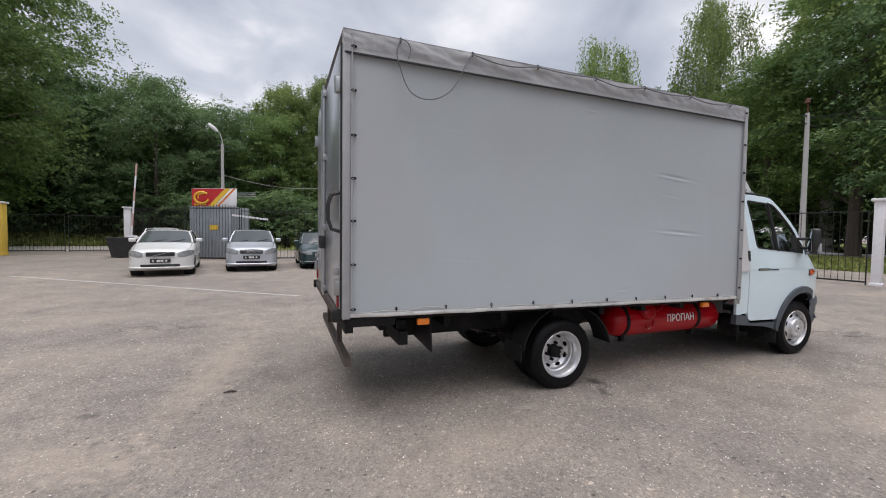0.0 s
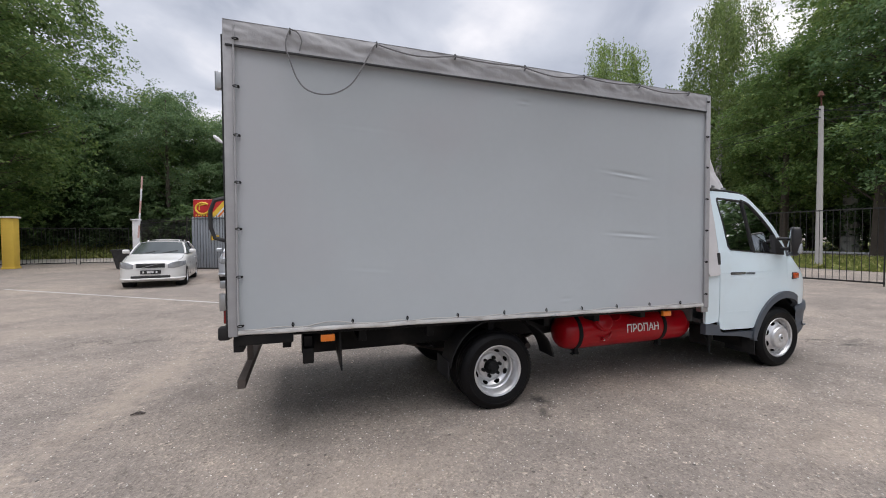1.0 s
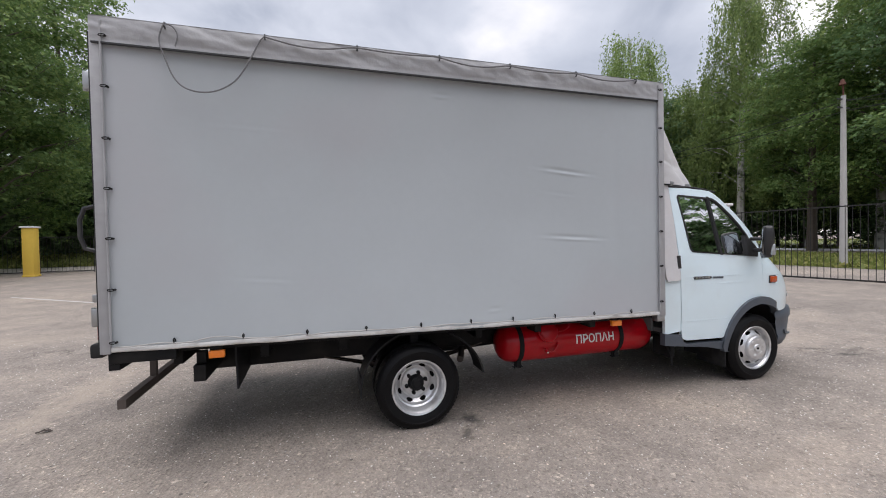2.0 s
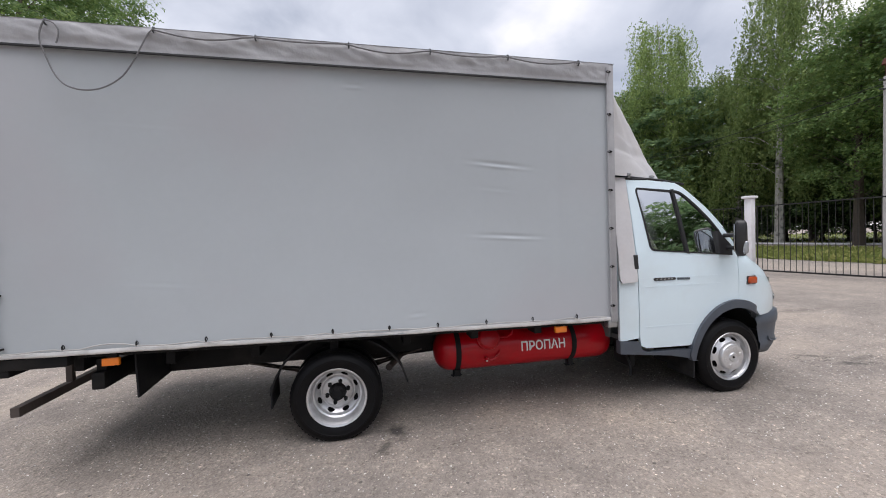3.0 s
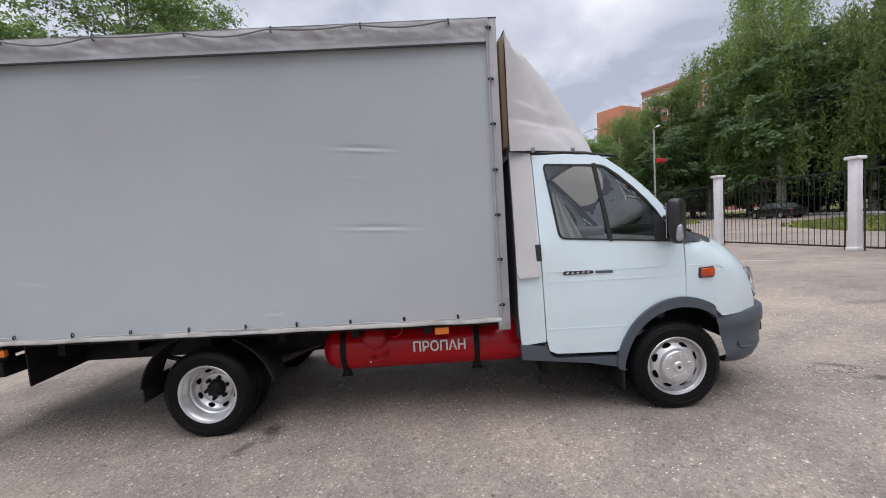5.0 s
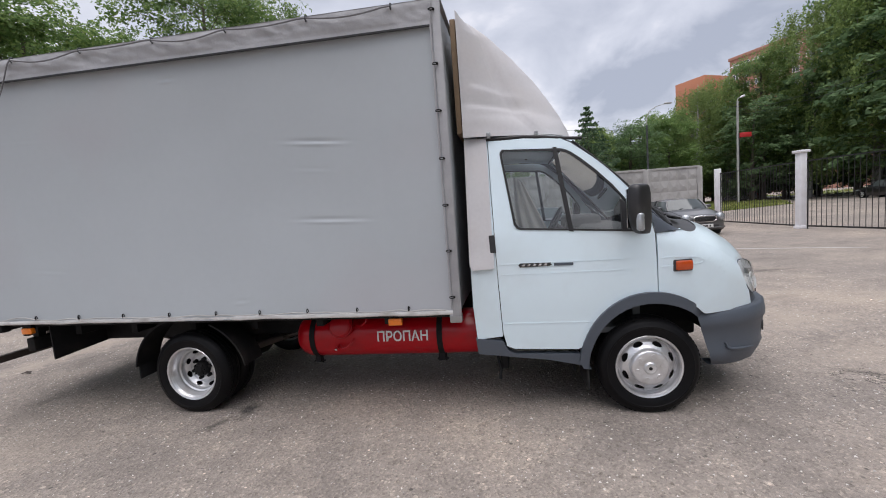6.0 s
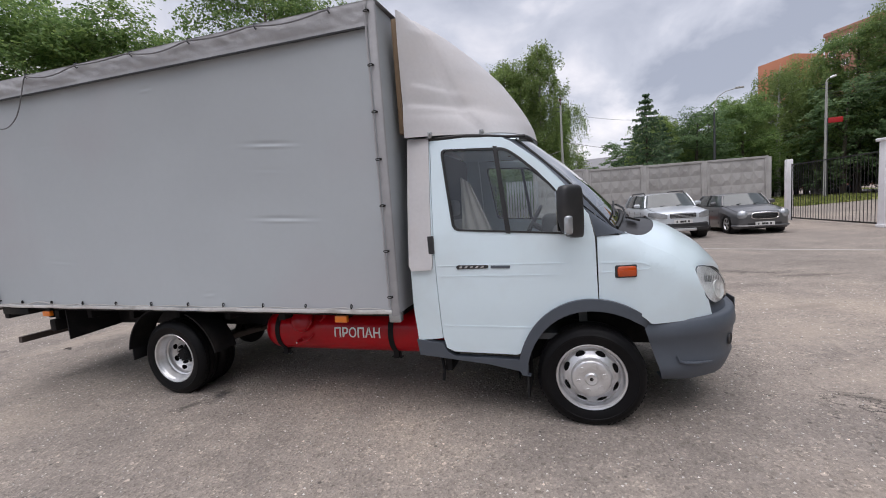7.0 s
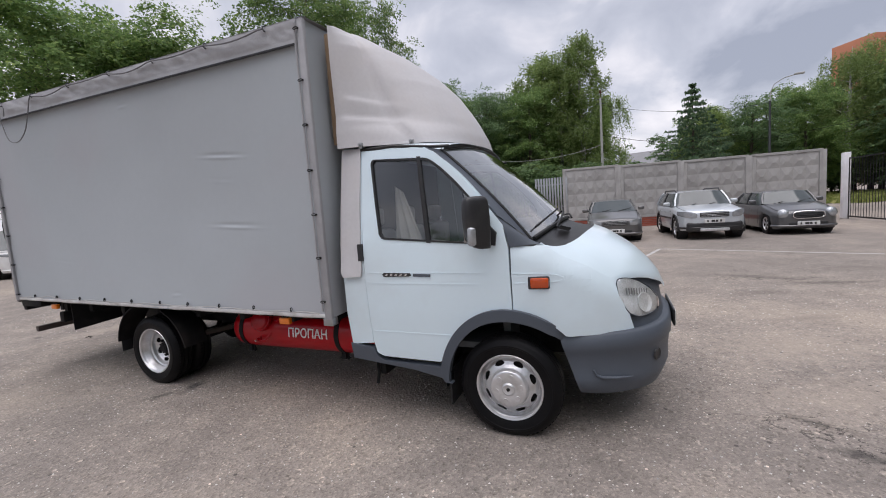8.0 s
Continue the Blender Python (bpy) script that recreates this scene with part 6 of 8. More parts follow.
def sign_shape(pts, mat, lift):
    bm = bmesh.new()
    bm.faces.new([bm.verts.new((x + SIGN_X, -0.861 - lift, z)) for x, z in pts])
    if bm.faces[:][0].normal.y > 0:
        bmesh.ops.reverse_faces(bm, faces=bm.faces[:])
    part("sign_field", bm, mat, sign, local=True, smooth=False)
sign_shape([(-1.11, 2.56), (-0.3, 2.56), (0.55, 3.41), (-1.11, 3.41)], SIGN_RED, 0.004)
sign_shape([(-0.3, 2.56), (0.0, 2.56), (0.85, 3.41), (0.55, 3.41)], YELLOW_SIGN, 0.004)
sign_shape([(0.12, 2.56), (0.25, 2.56), (1.1, 3.41), (0.97, 3.41)], SIGN_ORANGE, 0.004)
bm = bmesh.new()
tube(bm, [(SIGN_X - 0.62 + 0.36 * math.cos(a), -0.872, 2.98 + 0.27 * math.sin(a)) for a in [radians(40 + 300 * k / 24) for k in range(25)]], 0.05, 6)
part("sign_mark", bm, YELLOW_SIGN, sign, local=True)
sign_shape([(-0.75, 2.85), (-0.4, 2.85), (-0.4, 3.1), (-0.75, 3.1)], SIGN_RED, 0.03)
part("sign_mark", tube(bmesh.new(), [(SIGN_X - 0.78, -0.885, 2.9), (SIGN_X - 0.78, -0.885, 3.12), (SIGN_X - 0.45, -0.885, 3.18)], 0.03, 6), YELLOW_SIGN, sign, local=True)
for k in range(5):
    sign_shape([(-1.0 + 0.13 * k, 2.60), (-0.91 + 0.13 * k, 2.60), (-0.91 + 0.13 * k, 2.68), (-1.0 + 0.13 * k, 2.68)], YELLOW_SIGN, 0.008)
for k in range(3):
    part("canopy_slat", bar(bmesh.new(), (1.15, -0.5, 3.05 + 0.09 * k), (2.0, -0.2, 3.1 + 0.09 * k), 0.05, 0.03), STEEL, kiosk, local=True)
part("bracket_arm", bar(bmesh.new(), (1.1, -0.7, 2.15), (2.9, -0.75, 1.95), 0.09, 0.09), WHITEWASH, kiosk, local=True)

# painted lines on the asphalt
def ground_line(a, b, w, label):
    a, b = Vector((*a, 0)), Vector((*b, 0))
    d = (b - a).normalized()
    s = Vector((-d.y, d.x, 0)) * w / 2
    bm = bmesh.new()
    n = max(4, int((b - a).length / 0.3))
    grid(bm, [[tuple(a.lerp(b, k / n) + sg * s * (1 + 0.2 * noise.noise((k * 0.9, sg, a.x))) + Vector((0, 0, 0.004))) for k in range(n + 1)] for sg in (1, -1)])
    bmesh.ops.recalc_face_normals(bm, faces=bm.faces[:])
    if bm.faces[:][0].normal.z < 0:
        bmesh.ops.reverse_faces(bm, faces=bm.faces[:])
    solid("painted_line", bm, LINE, label, "road marking", "painted lines")
ground_line((-7.6, 15.95), (0.3, 9.7), 0.10, "worn white line painted on the asphalt")
ground_line((7.71, 13.03), (12.9, 10.72), 0.09, "worn white line painted on the asphalt")
ground_line((7.71, 13.03), (7.2, 11.4), 0.09, "worn white line painted on the asphalt")
ground_line((-11.5, 8.0), (-6.5, 6.4), 0.09, "worn white line painted on the asphalt")

# street furniture
def concrete_pole(x, y, h, label, lean=0.0, arm=None, lamp="plain"):
    p = thing("street_lamp", (x, y, 0), label, "street lamp")
    part("pole", rod(bmesh.new(), (0, 0, 0), (lean, 0, h), 0.14, 0.085, 10), POLE, p, local=True)
    bm = bmesh.new()
    if arm:
        ax, ay, az = arm
        tube(bm, [(lean, 0, h - 0.6), (lean, 0, h + 0.15), (lean + ax * 0.4, ay * 0.4, h + az * 0.8), (lean + ax, ay, h + az)], 0.03, 8)
        part("arm", bm, POLE if lamp != "rust" else RUST, p, local=True)
        bm = bmesh.new()
        if lamp == "rust":
            lathe(bm, [(0.001, 0.14), (0.06, 0.11), (0.11, -0.05), (0.125, -0.10), (0.10, -0.09), (0.001, 0.0)], Matrix.Translation((lean + ax, ay, h + az)), 16)
            part("lamp_head", bm, RUST, p, "rusty bell-shaped lamp head", local=True)
        else:
            tip, way = Vector((lean + ax, ay, h + az)), Vector((ax * 0.6, ay * 0.6, az * 0.2)).normalized()
            tube(bm, [tip - way * 0.12, tip, tip + way * 0.25, tip + way * 0.5, tip + way * 0.58], [0.04, 0.09, 0.12, 0.10, 0.04], 10)
            part("lamp_head", bm, WHITEWASH, p, "pale lamp head", local=True)
    for z in (h - 0.15, h - 0.5):
        part("insulator_bracket", bar(bmesh.new(), (lean - 0.35, 0, z), (lean + 0.35, 0, z), 0.05, 0.05), DARK_STEEL, p, local=True)
    return p


concrete_pole(22.9, 12.24, 7.25, "pale concrete pole with a rusty lamp", arm=(-0.05, 0.0, 0.55), lamp="rust")
concrete_pole(-3.75, 30.5, 7.0, "grey concrete lamp pole with a short arm", arm=(-0.35, 0, 0.85))
concrete_pole(27.6, 45.0, 9.9, "tall concrete pole with a red sign", arm=(0.4, 0.2, 0.4))
concrete_pole(5.75, 40.5, 10.0, "tall concrete pole with a rusty lamp", arm=(0.0, 0.0, 0.5), lamp="rust")
red_sign = thing("street_sign", (28.5, 44.9, 0), "small red street sign beside a pole", "sign")
part("board", box(bmesh.new(), -0.8, -0.03, 6.45, 0.25, 0.03, 6.9, 0.02), SIGN_RED, red_sign, local=True)
part("support", rod(bmesh.new(), (-0.85, 0, 0), (-0.85, 0, 6.9), 0.04), DARK_STEEL, red_sign, local=True)
steel_lamp = thing("street_lamp", (16.9, 37.3, 0), "dark steel street lamp with a curved arm", "street lamp")
part("pole", rod(bmesh.new(), (0, 0, 0), (0, 0, 7.3), 0.11, 0.06, 10), DARK_STEEL, steel_lamp, local=True)
part("arm", tube(bmesh.new(), [(0, 0, 7.2), (0.02, -0.01, 7.9), (0.22, -0.08, 8.4), (0.7, -0.25, 8.68), (1.35, -0.45, 8.78)], 0.028, 8), POLE, steel_lamp, local=True)
part("lamp_head", box(bmesh.new(), 1.2, -0.62, 8.72, 1.75, -0.42, 8.84, 0.04, 2), POLE, steel_lamp, local=True)

def wire(a, b, sag, r=0.012, mat=None):
    a, b = Vector(a), Vector(b)
    bm = bmesh.new()
    tube(bm, [a.lerp(b, k / 16) - Vector((0, 0, sag * 4 * (k / 16) * (1 - k / 16))) for k in range(17)], r, 4)
    solid("overhead_wire", bm, mat or SEAL, "thin dark overhead wire between poles", "wire", "overhead wires")
wire((-3.75, 30.5, 5.0), (5.75, 40.5, 6.0), 0.7, 0.025, POLE)
wire((5.75, 40.5, 6.8), (27.6, 45.0, 6.9), 1.6, 0.02)
wire((5.75, 40.5, 9.4), (16.9, 37.3, 7.2), 0.6, 0.014)
for z in (7.0, 6.6):
    wire((22.9, 12.24, z), (27.6, 45.0, z + 2.0), 0.7, 0.016)
    wire((22.9, 12.24, z), (27.0, -20.0, z + 1.0), 0.7, 0.016)
wire((22.9, 12.24, 7.1), (44.0, 6.0, 8.6), 0.5, 0.016)


# ---------- vehicles ----------
def car(name, at, turn, label, paint, length=4.5, width=1.72, height=1.42, nose=0.70, tail=0.95, belt=0.92, screen=(0.25, 0.41), back=(0.70, 0.86), clearance=0.19, suv=False, group="parked cars", wheel_r=0.31, lamps="slim", grille="bars", plate=None, trim=None, plate_drop=0.29):
    """A parked car, nose towards -y of its own axes; stations are fractions of its length from the nose."""
    c = thing(name, (*at, 0), label, "car", group, turn)
    L, W = length, width / 2
    trim = trim or paint

    def y_at(f):
        return -L / 2 + f * L

    def deck(f):
        return lerp_table(((0.0, nose - 0.045), (0.012, nose - 0.005), (0.035, nose + 0.032), (0.09, nose + 0.07), (0.17, nose + 0.07 + 0.5 * (belt - nose - 0.07)), (screen[0], belt + 0.005), (back[1], belt + 0.05), (0.96, tail), (0.99, tail - 0.08), (1.0, tail - 0.25)), f)

    def half(f):
        return W * lerp_table(((0.0, 0.60), (0.008, 0.72), (0.02, 0.81), (0.045, 0.90), (0.08, 0.955), (0.15, 0.99), (0.3, 1.0), (0.8, 1.0), (0.92, 0.95), (0.98, 0.85), (1.0, 0.7)), f)

    fw, rw = 0.185, 0.185 + 0.595
    arch = wheel_r * 1.14
    stations = sorted({0, 0.008, 0.02, 0.035, 0.055, 0.08, 0.105, 0.13, 0.155, 0.185, 0.215, 0.24, 0.265, 0.3, 0.36, 0.44, 0.52, 0.6, 0.66, 0.70, 0.725, 0.75, 0.78, 0.81, 0.835, 0.86, 0.9, 0.94, 0.97, 0.99, 1.0})
    bm = bmesh.new()
    rows = []
    for f in stations:
        w, z = half(f), deck(f)
        lo = clearance + 0.11 * max(0, 1 - f / 0.035) + 0.12 * max(0, 1 - (1 - f) / 0.05)
        sill = lo
        for g in (fw, rw):
            d = abs(f - g) * L
            if d < arch:
                sill = max(sill, wheel_r + math.sqrt(arch * arch - d * d))
        sh = z - 0.13
        sill_edge = min(sill, sh - 0.1)
        sec = [(0.0, z + 0.03), (0.35 * w, z + 0.026), (0.66 * w, z + 0.008), (0.84 * w, z - 0.012), (0.93 * w, z - 0.045), (0.972 * w, z - 0.10), (0.99 * w, sh - 0.05), (w, sill_edge + 0.45 * (sh - sill_edge)), (0.992 * w, sill_edge + 0.06), (0.955 * w, sill_edge), (0.70 * w, sill_edge), (0.0, lo)]
        rows.append([(-x, y_at(f), zz) for x, zz in sec[::-1]] + [(x, y_at(f), zz) for x, zz in sec[1:-1]])
    grid(bm, rows, closed=True)
    bm.verts.ensure_lookup_table()
    n = len(rows[0])
    bm.faces.new([bm.verts[k] for k in range(n)][::-1])
    bm.faces.new([bm.verts[(len(rows) - 1) * n + k] for k in range(n)])
    bmesh.ops.recalc_face_normals(bm, faces=bm.faces[:])
    part("body", bm, paint, c, local=True, angle=42)
    # cabin: glass house, roof and pillars
    roof_w, belt_w = 0.765 * W, 0.935 * W
    f0, f1, f2, f3 = screen[0], screen[1], back[0], back[1]
    zr = height - 0.055
    base = [(0, y_at(f0 - 0.022), belt + 0.02), (-belt_w * 0.6, y_at(f0 - 0.012), belt + 0.015), (-belt_w * 0.93, y_at(f0 + 0.025), belt), (-belt_w, y_at(f0 + 0.07), belt - 0.01), (-belt_w, y_at((f1 + f2) / 2), belt), (-belt_w, y_at(f2), belt + 0.02), (-belt_w * 0.93, y_at(f3 - 0.02), belt + 0.03), (-belt_w * 0.6, y_at(f3 + 0.01), belt + 0.04), (0, y_at(f3 + 0.018), belt + 0.04)]
    upper = [(0, y_at(f1 - 0.02), zr + 0.02), (-roof_w * 0.6, y_at(f1 - 0.012), zr + 0.01), (-roof_w * 0.93, y_at(f1 + 0.005), zr - 0.015), (-roof_w, y_at(f1 + 0.03), zr - 0.02), (-roof_w, y_at((f1 + f2) / 2), zr), (-roof_w, y_at(f2 - 0.02), zr - 0.01), (-roof_w * 0.93, y_at(f2), zr - 0.03), (-roof_w * 0.6, y_at(f2 + 0.012), zr - 0.01), (0, y_at(f2 + 0.016), zr)]
    both = lambda pts: pts + [(-x, y, z) for x, y, z in pts[-2:0:-1]]
    full_b, full_u = both(base), both(upper)
    mid = [tuple(Vector(a).lerp(Vector(b), 0.5) + Vector(((a[0] > 0) - (a[0] < 0), 0, 0)) * 0.02) for a, b in zip(full_b, full_u)]
    bm = bmesh.new()
    grid(bm, [full_b, mid, full_u], closed=True)
    bmesh.ops.recalc_face_normals(bm, faces=bm.faces[:])
    part("cabin_glass", bm, CAR_GLASS, c, "dark car windows", local=True, angle=40)
    bm = bmesh.new()
    rr = []
    for i in range(11):
        f = f1 - 0.018 + (f2 + 0.02 - f1 + 0.018) * i / 10
        e = 0.055 * abs(2 * i / 10 - 1) ** 2.2
        rr.append([(s * roof_w * 1.015, y_at(f + 0.022 * s * s * (1 - 2 * i / 10)), height - 0.055 * abs(s) ** 2.5 - e) for s in (-1, -0.85, -0.6, -0.3, 0, 0.3, 0.6, 0.85, 1)])
    grid(bm, rr)
    edge = rr[0] + [r[-1] for r in rr[1:]] + rr[-1][-2::-1] + [r[0] for r in rr[-2:0:-1]]
    grid(bm, [edge, [(x * 0.985, y, z - 0.035) for x, y, z in edge]], closed=True)
    bmesh.ops.recalc_face_normals(bm, faces=bm.faces[:])
    part("roof", bm, paint, c, local=True, angle=50)
    for s in (-1, 1):
        for a, b, w, mat in ((base[2], upper[2], 0.06, paint), (base[6], upper[6], 0.13, paint), (base[4], upper[4], 0.06, SEAL)):
            bm = bmesh.new()
            p, q = Vector(a), Vector(b)
            p.x, q.x = -s * p.x * 1.0, -s * q.x * 1.0
            tube(bm, [p, p.lerp(q, 0.5) + Vector((s * 0.02, 0, 0)), q], w / 2, 6)
            part("pillar", bm, mat, c, local=True)
        for f in (fw, rw):
            y = y_at(f)
            m = Matrix.Translation((s * (W - 0.02), y, wheel_r)) @ Matrix.Rotation(radians(90 * s), 4, "Y")
            wh = part("wheel", lathe(bmesh.new(), [(0.001, -0.02), (0.04, -0.02), (0.055, -0.03), (wheel_r * 0.57, -0.03), (wheel_r * 0.6, -0.012), (wheel_r * 0.66, -0.01)], m, 20, lambda i, k: i == 2 and k % 4 in (1, 2)), SILVER, c, "silver wheel", local=True)
            part("tyre", lathe(bmesh.new(), [(wheel_r * 0.64, -0.015), (wheel_r * 0.72, 0.0), (wheel_r * 0.9, 0.0), (wheel_r * 0.985, -0.03), (wheel_r, -0.06), (wheel_r, -0.16), (wheel_r * 0.95, -0.19), (wheel_r * 0.6, -0.19), (0.02, -0.12)], m, 24), RUBBER, wh, local=True)
            part("wheel_house", lathe(bmesh.new(), [(arch, -0.02), (arch, -0.3), (0.01, -0.3)], m, 24), SEAL, c, local=True)
            if suv:
                part("arch_trim", lathe(bmesh.new(), [(arch + 0.05, -0.04), (arch + 0.045, 0.014), (arch, 0.014), (arch, -0.04)], m, 32, lambda i, k: m.to_3x3() @ Vector((math.cos(2 * math.pi * k / 32), math.sin(2 * math.pi * k / 32), 0)) @ Vector((0, 0, 1)) < -0.35), BLACK_PLASTIC, c, local=True)
        # head lamps follow the rounded corners
        bm = bmesh.new()
        hz, hh = nose - 0.045, (0.13 if lamps == "slim" else 0.20)
        if lamps == "round":
            q = Vector((s * half(0.03) * 0.84, y_at(0.022), hz + 0.0))
            lathe(bm, [(0.001, 0.075), (0.07, 0.068), (0.125, 0.04), (0.15, -0.01), (0.15, -0.1)], Matrix.Translation(q) @ Vector((s * 0.35, -0.9, 0.25)).to_track_quat("Z", "Y").to_matrix().to_4x4(), 20)
        else:
            rows = []
            for x in (0.50, 0.58, 0.66, 0.74, 0.82, 0.89, 0.945, 0.975):
                f = lerp_table(((0.0, -0.002), (0.60, 0.0), (0.72, 0.008), (0.81, 0.02), (0.90, 0.045), (0.955, 0.08), (0.99, 0.15)), x)
                g = math.sin(math.pi * (0.16 + 0.68 * (x - 0.5) / 0.475)) ** 0.6
                mid_z = nose - 0.115 + 0.075 * ((x - 0.5) / 0.475)
                rows.append([(s * x * W, y_at(f) - 0.010, mid_z - hh * 0.5 * g), (s * x * W, y_at(f) - 0.022, mid_z), (s * x * W * 0.995, y_at(f) - 0.008, mid_z + hh * 0.42 * g)])
            back_rows = [[(p[0] * 0.97, p[1] + 0.08, p[2]) for p in r] for r in rows]
            ring = [r[0] for r in rows] + [r[2] for r in rows[::-1]]
            ring_b = [r[0] for r in back_rows] + [r[2] for r in back_rows[::-1]]
            grid(bm, rows)
            grid(bm, [ring, ring_b], closed=True)
        bmesh.ops.recalc_face_normals(bm, faces=bm.faces[:])
        part("head_lamp", bm, CAR_LENS, c, "clear head lamp", local=True, angle=60)
        bm = bmesh.new()
        lathe(bm, [(0.001, 0.01), (0.05, 0.01), (0.06, -0.02)], Matrix.Translation((s * half(0.02) * 0.74, y_at(0.012), clearance + 0.16)) @ Vector((s * 0.4, -0.9, 0)).to_track_quat("Z", "Y").to_matrix().to_4x4(), 16)
        part("fog_lamp", bm, CAR_LENS, c, local=True)
        bm = bmesh.new()
        box(bm, s * (W * 0.96), y_at(f0 + 0.085), belt + 0.015, s * (W * 0.96 + 0.2), y_at(f0 + 0.085) + 0.10, belt + 0.145, 0.04, 3)
        part("mirror", bm, trim, c, local=True)
        bm = bmesh.new()
        box(bm, s * half(0.97) * 0.7, y_at(0.99), tail - 0.3, s * half(0.97) * 1.0, y_at(0.965), tail - 0.1, 0.01)
        part("tail_lamp", bm, TAIL_RED, c, local=True)
        for f in (0.44, 0.63):
            bm = bmesh.new()
            box(bm, s * (W - 0.03), y_at(f), belt - 0.19, s * (W + 0.006), y_at(f) + 0.16, belt - 0.16, 0.006, 1)
            part("door_handle", bm, trim, c, local=True)
        for f in (0.32, 0.51, 0.69):
            part("door_gap", bar(bmesh.new(), (s * (W * 0.996), y_at(f), clearance + 0.12), (s * (W * 0.986), y_at(f), belt - 0.14), 0.008, 0.012), SEAL, c, local=True)
        part("side_strip", bar(bmesh.new(), (s * (W + 0.002), y_at(0.28), 0.5 * (belt + clearance)), (s * (W + 0.002), y_at(0.7), 0.5 * (belt + clearance)), 0.02, 0.05), trim if not suv else BLACK_PLASTIC, c, local=True)
        part("bonnet_gap", tube(bmesh.new(), [(s * half(f) * 0.86, y_at(f), deck(f) - 0.008) for f in (0.05, 0.1, 0.17, f0 - 0.01)], 0.005, 4), SEAL, c, local=True)
    gz, gw = nose - 0.095, W * 0.42
    front = y_at(0.0)
    g = part("grille", box(bmesh.new(), -gw, front - 0.022, gz - 0.085, gw, y_at(0.03), gz + 0.065, 0.03, 2), BLACK_PLASTIC, c, local=True)
    if grille == "ring":
        part("grille_ring", tube(bmesh.new(), [(gw * 1.08 * math.copysign(abs(math.cos(a)) ** 0.5, math.cos(a)), front - 0.025, gz + 0.10 * math.copysign(abs(math.sin(a)) ** 0.6, math.sin(a))) for a in [2 * math.pi * k / 28 for k in range(28)]], 0.018, 6, closed=True), CHROME, g, "chrome grille ring", local=True)
    for k in range(3 if grille == "bars" else 2):
        part("grille_bar", box(bmesh.new(), -gw * 0.95, front - 0.034, gz - 0.055 + 0.044 * k, gw * 0.95, front, gz - 0.042 + 0.044 * k, 0.004, 1), STEEL if grille == "bars" else BLACK_PLASTIC, g, local=True)
    if grille == "slash":
        part("grille_slash", bar(bmesh.new(), (-gw * 0.6, front - 0.03, gz - 0.06), (gw * 0.6, front - 0.03, gz + 0.055), 0.012, 0.014), STEEL, g, local=True)
        part("grille_rim", tube(bmesh.new(), [(-gw, front - 0.025, gz - 0.075), (gw, front - 0.025, gz - 0.075), (gw, front - 0.025, gz + 0.065), (-gw, front - 0.025, gz + 0.065)], 0.007, 5, closed=True), STEEL, g, local=True)
    part("air_intake", box(bmesh.new(), -W * 0.58, front - 0.012, clearance + 0.09, W * 0.58, y_at(0.02), clearance + 0.20, 0.03, 2), BLACK_PLASTIC, c, local=True)
    part("bumper_lip", tube(bmesh.new(), [(s * half(f) * 0.99, y_at(f) - 0.01, clearance + 0.09) for s, f in ((-1, 0.09), (-1, 0.045), (-1, 0.02), (-1, 0.004), (1, 0.004), (1, 0.02), (1, 0.045), (1, 0.09))], 0.035, 6), trim if not suv else BLACK_PLASTIC, c, local=True)
    pz = nose - plate_drop
    pl = part("number_plate", box(bmesh.new(), -0.26, front - 0.04, pz - 0.058, 0.26, front - 0.005, pz + 0.058, 0.005, 1), plate or PLATE, c, "number plate with plain bars", local=True)
    for k, w in enumerate((0.05, 0.13, 0.08, 0.06)):
        x = -0.2 + 0.11 * k
        part("plate_mark", box(bmesh.new(), x, front - 0.044, pz - 0.03, x + w * 0.75, front - 0.039, pz + 0.03), PRINT if plate is None else PLATE, pl, local=True)
    if suv:
        for s in (-1, 1):
            part("roof_rail", tube(bmesh.new(), [(s * roof_w * 0.90, y_at(f1 + 0.04), height - 0.06), (s * roof_w * 0.92, y_at(f1 + 0.07), height + 0.02), (s * roof_w * 0.92, y_at(f2 - 0.06), height + 0.02), (s * roof_w * 0.90, y_at(f2 - 0.03), height - 0.05)], 0.02, 8), BLACK_PLASTIC, c, local=True)
        part("lower_bumper", box(bmesh.new(), -W * 0.80, front - 0.016, clearance - 0.03, W * 0.80, y_at(0.06), clearance + 0.25, 0.06, 3), BLACK_PLASTIC, c, local=True)
        part("skid_plate", box(bmesh.new(), -W * 0.42, front - 0.04, clearance - 0.02, W * 0.42, y_at(0.01), clearance + 0.07, 0.02, 2), SILVER, c, local=True)
    for k in (-1, 1):
        part("wiper", tube(bmesh.new(), [(k * 0.25 - 0.1, y_at(f0 - 0.02), belt + 0.035), (k * 0.25 + 0.3, y_at(f0) + 0.10, belt + 0.11)], 0.01, 5), SEAL, c, local=True)
    return c


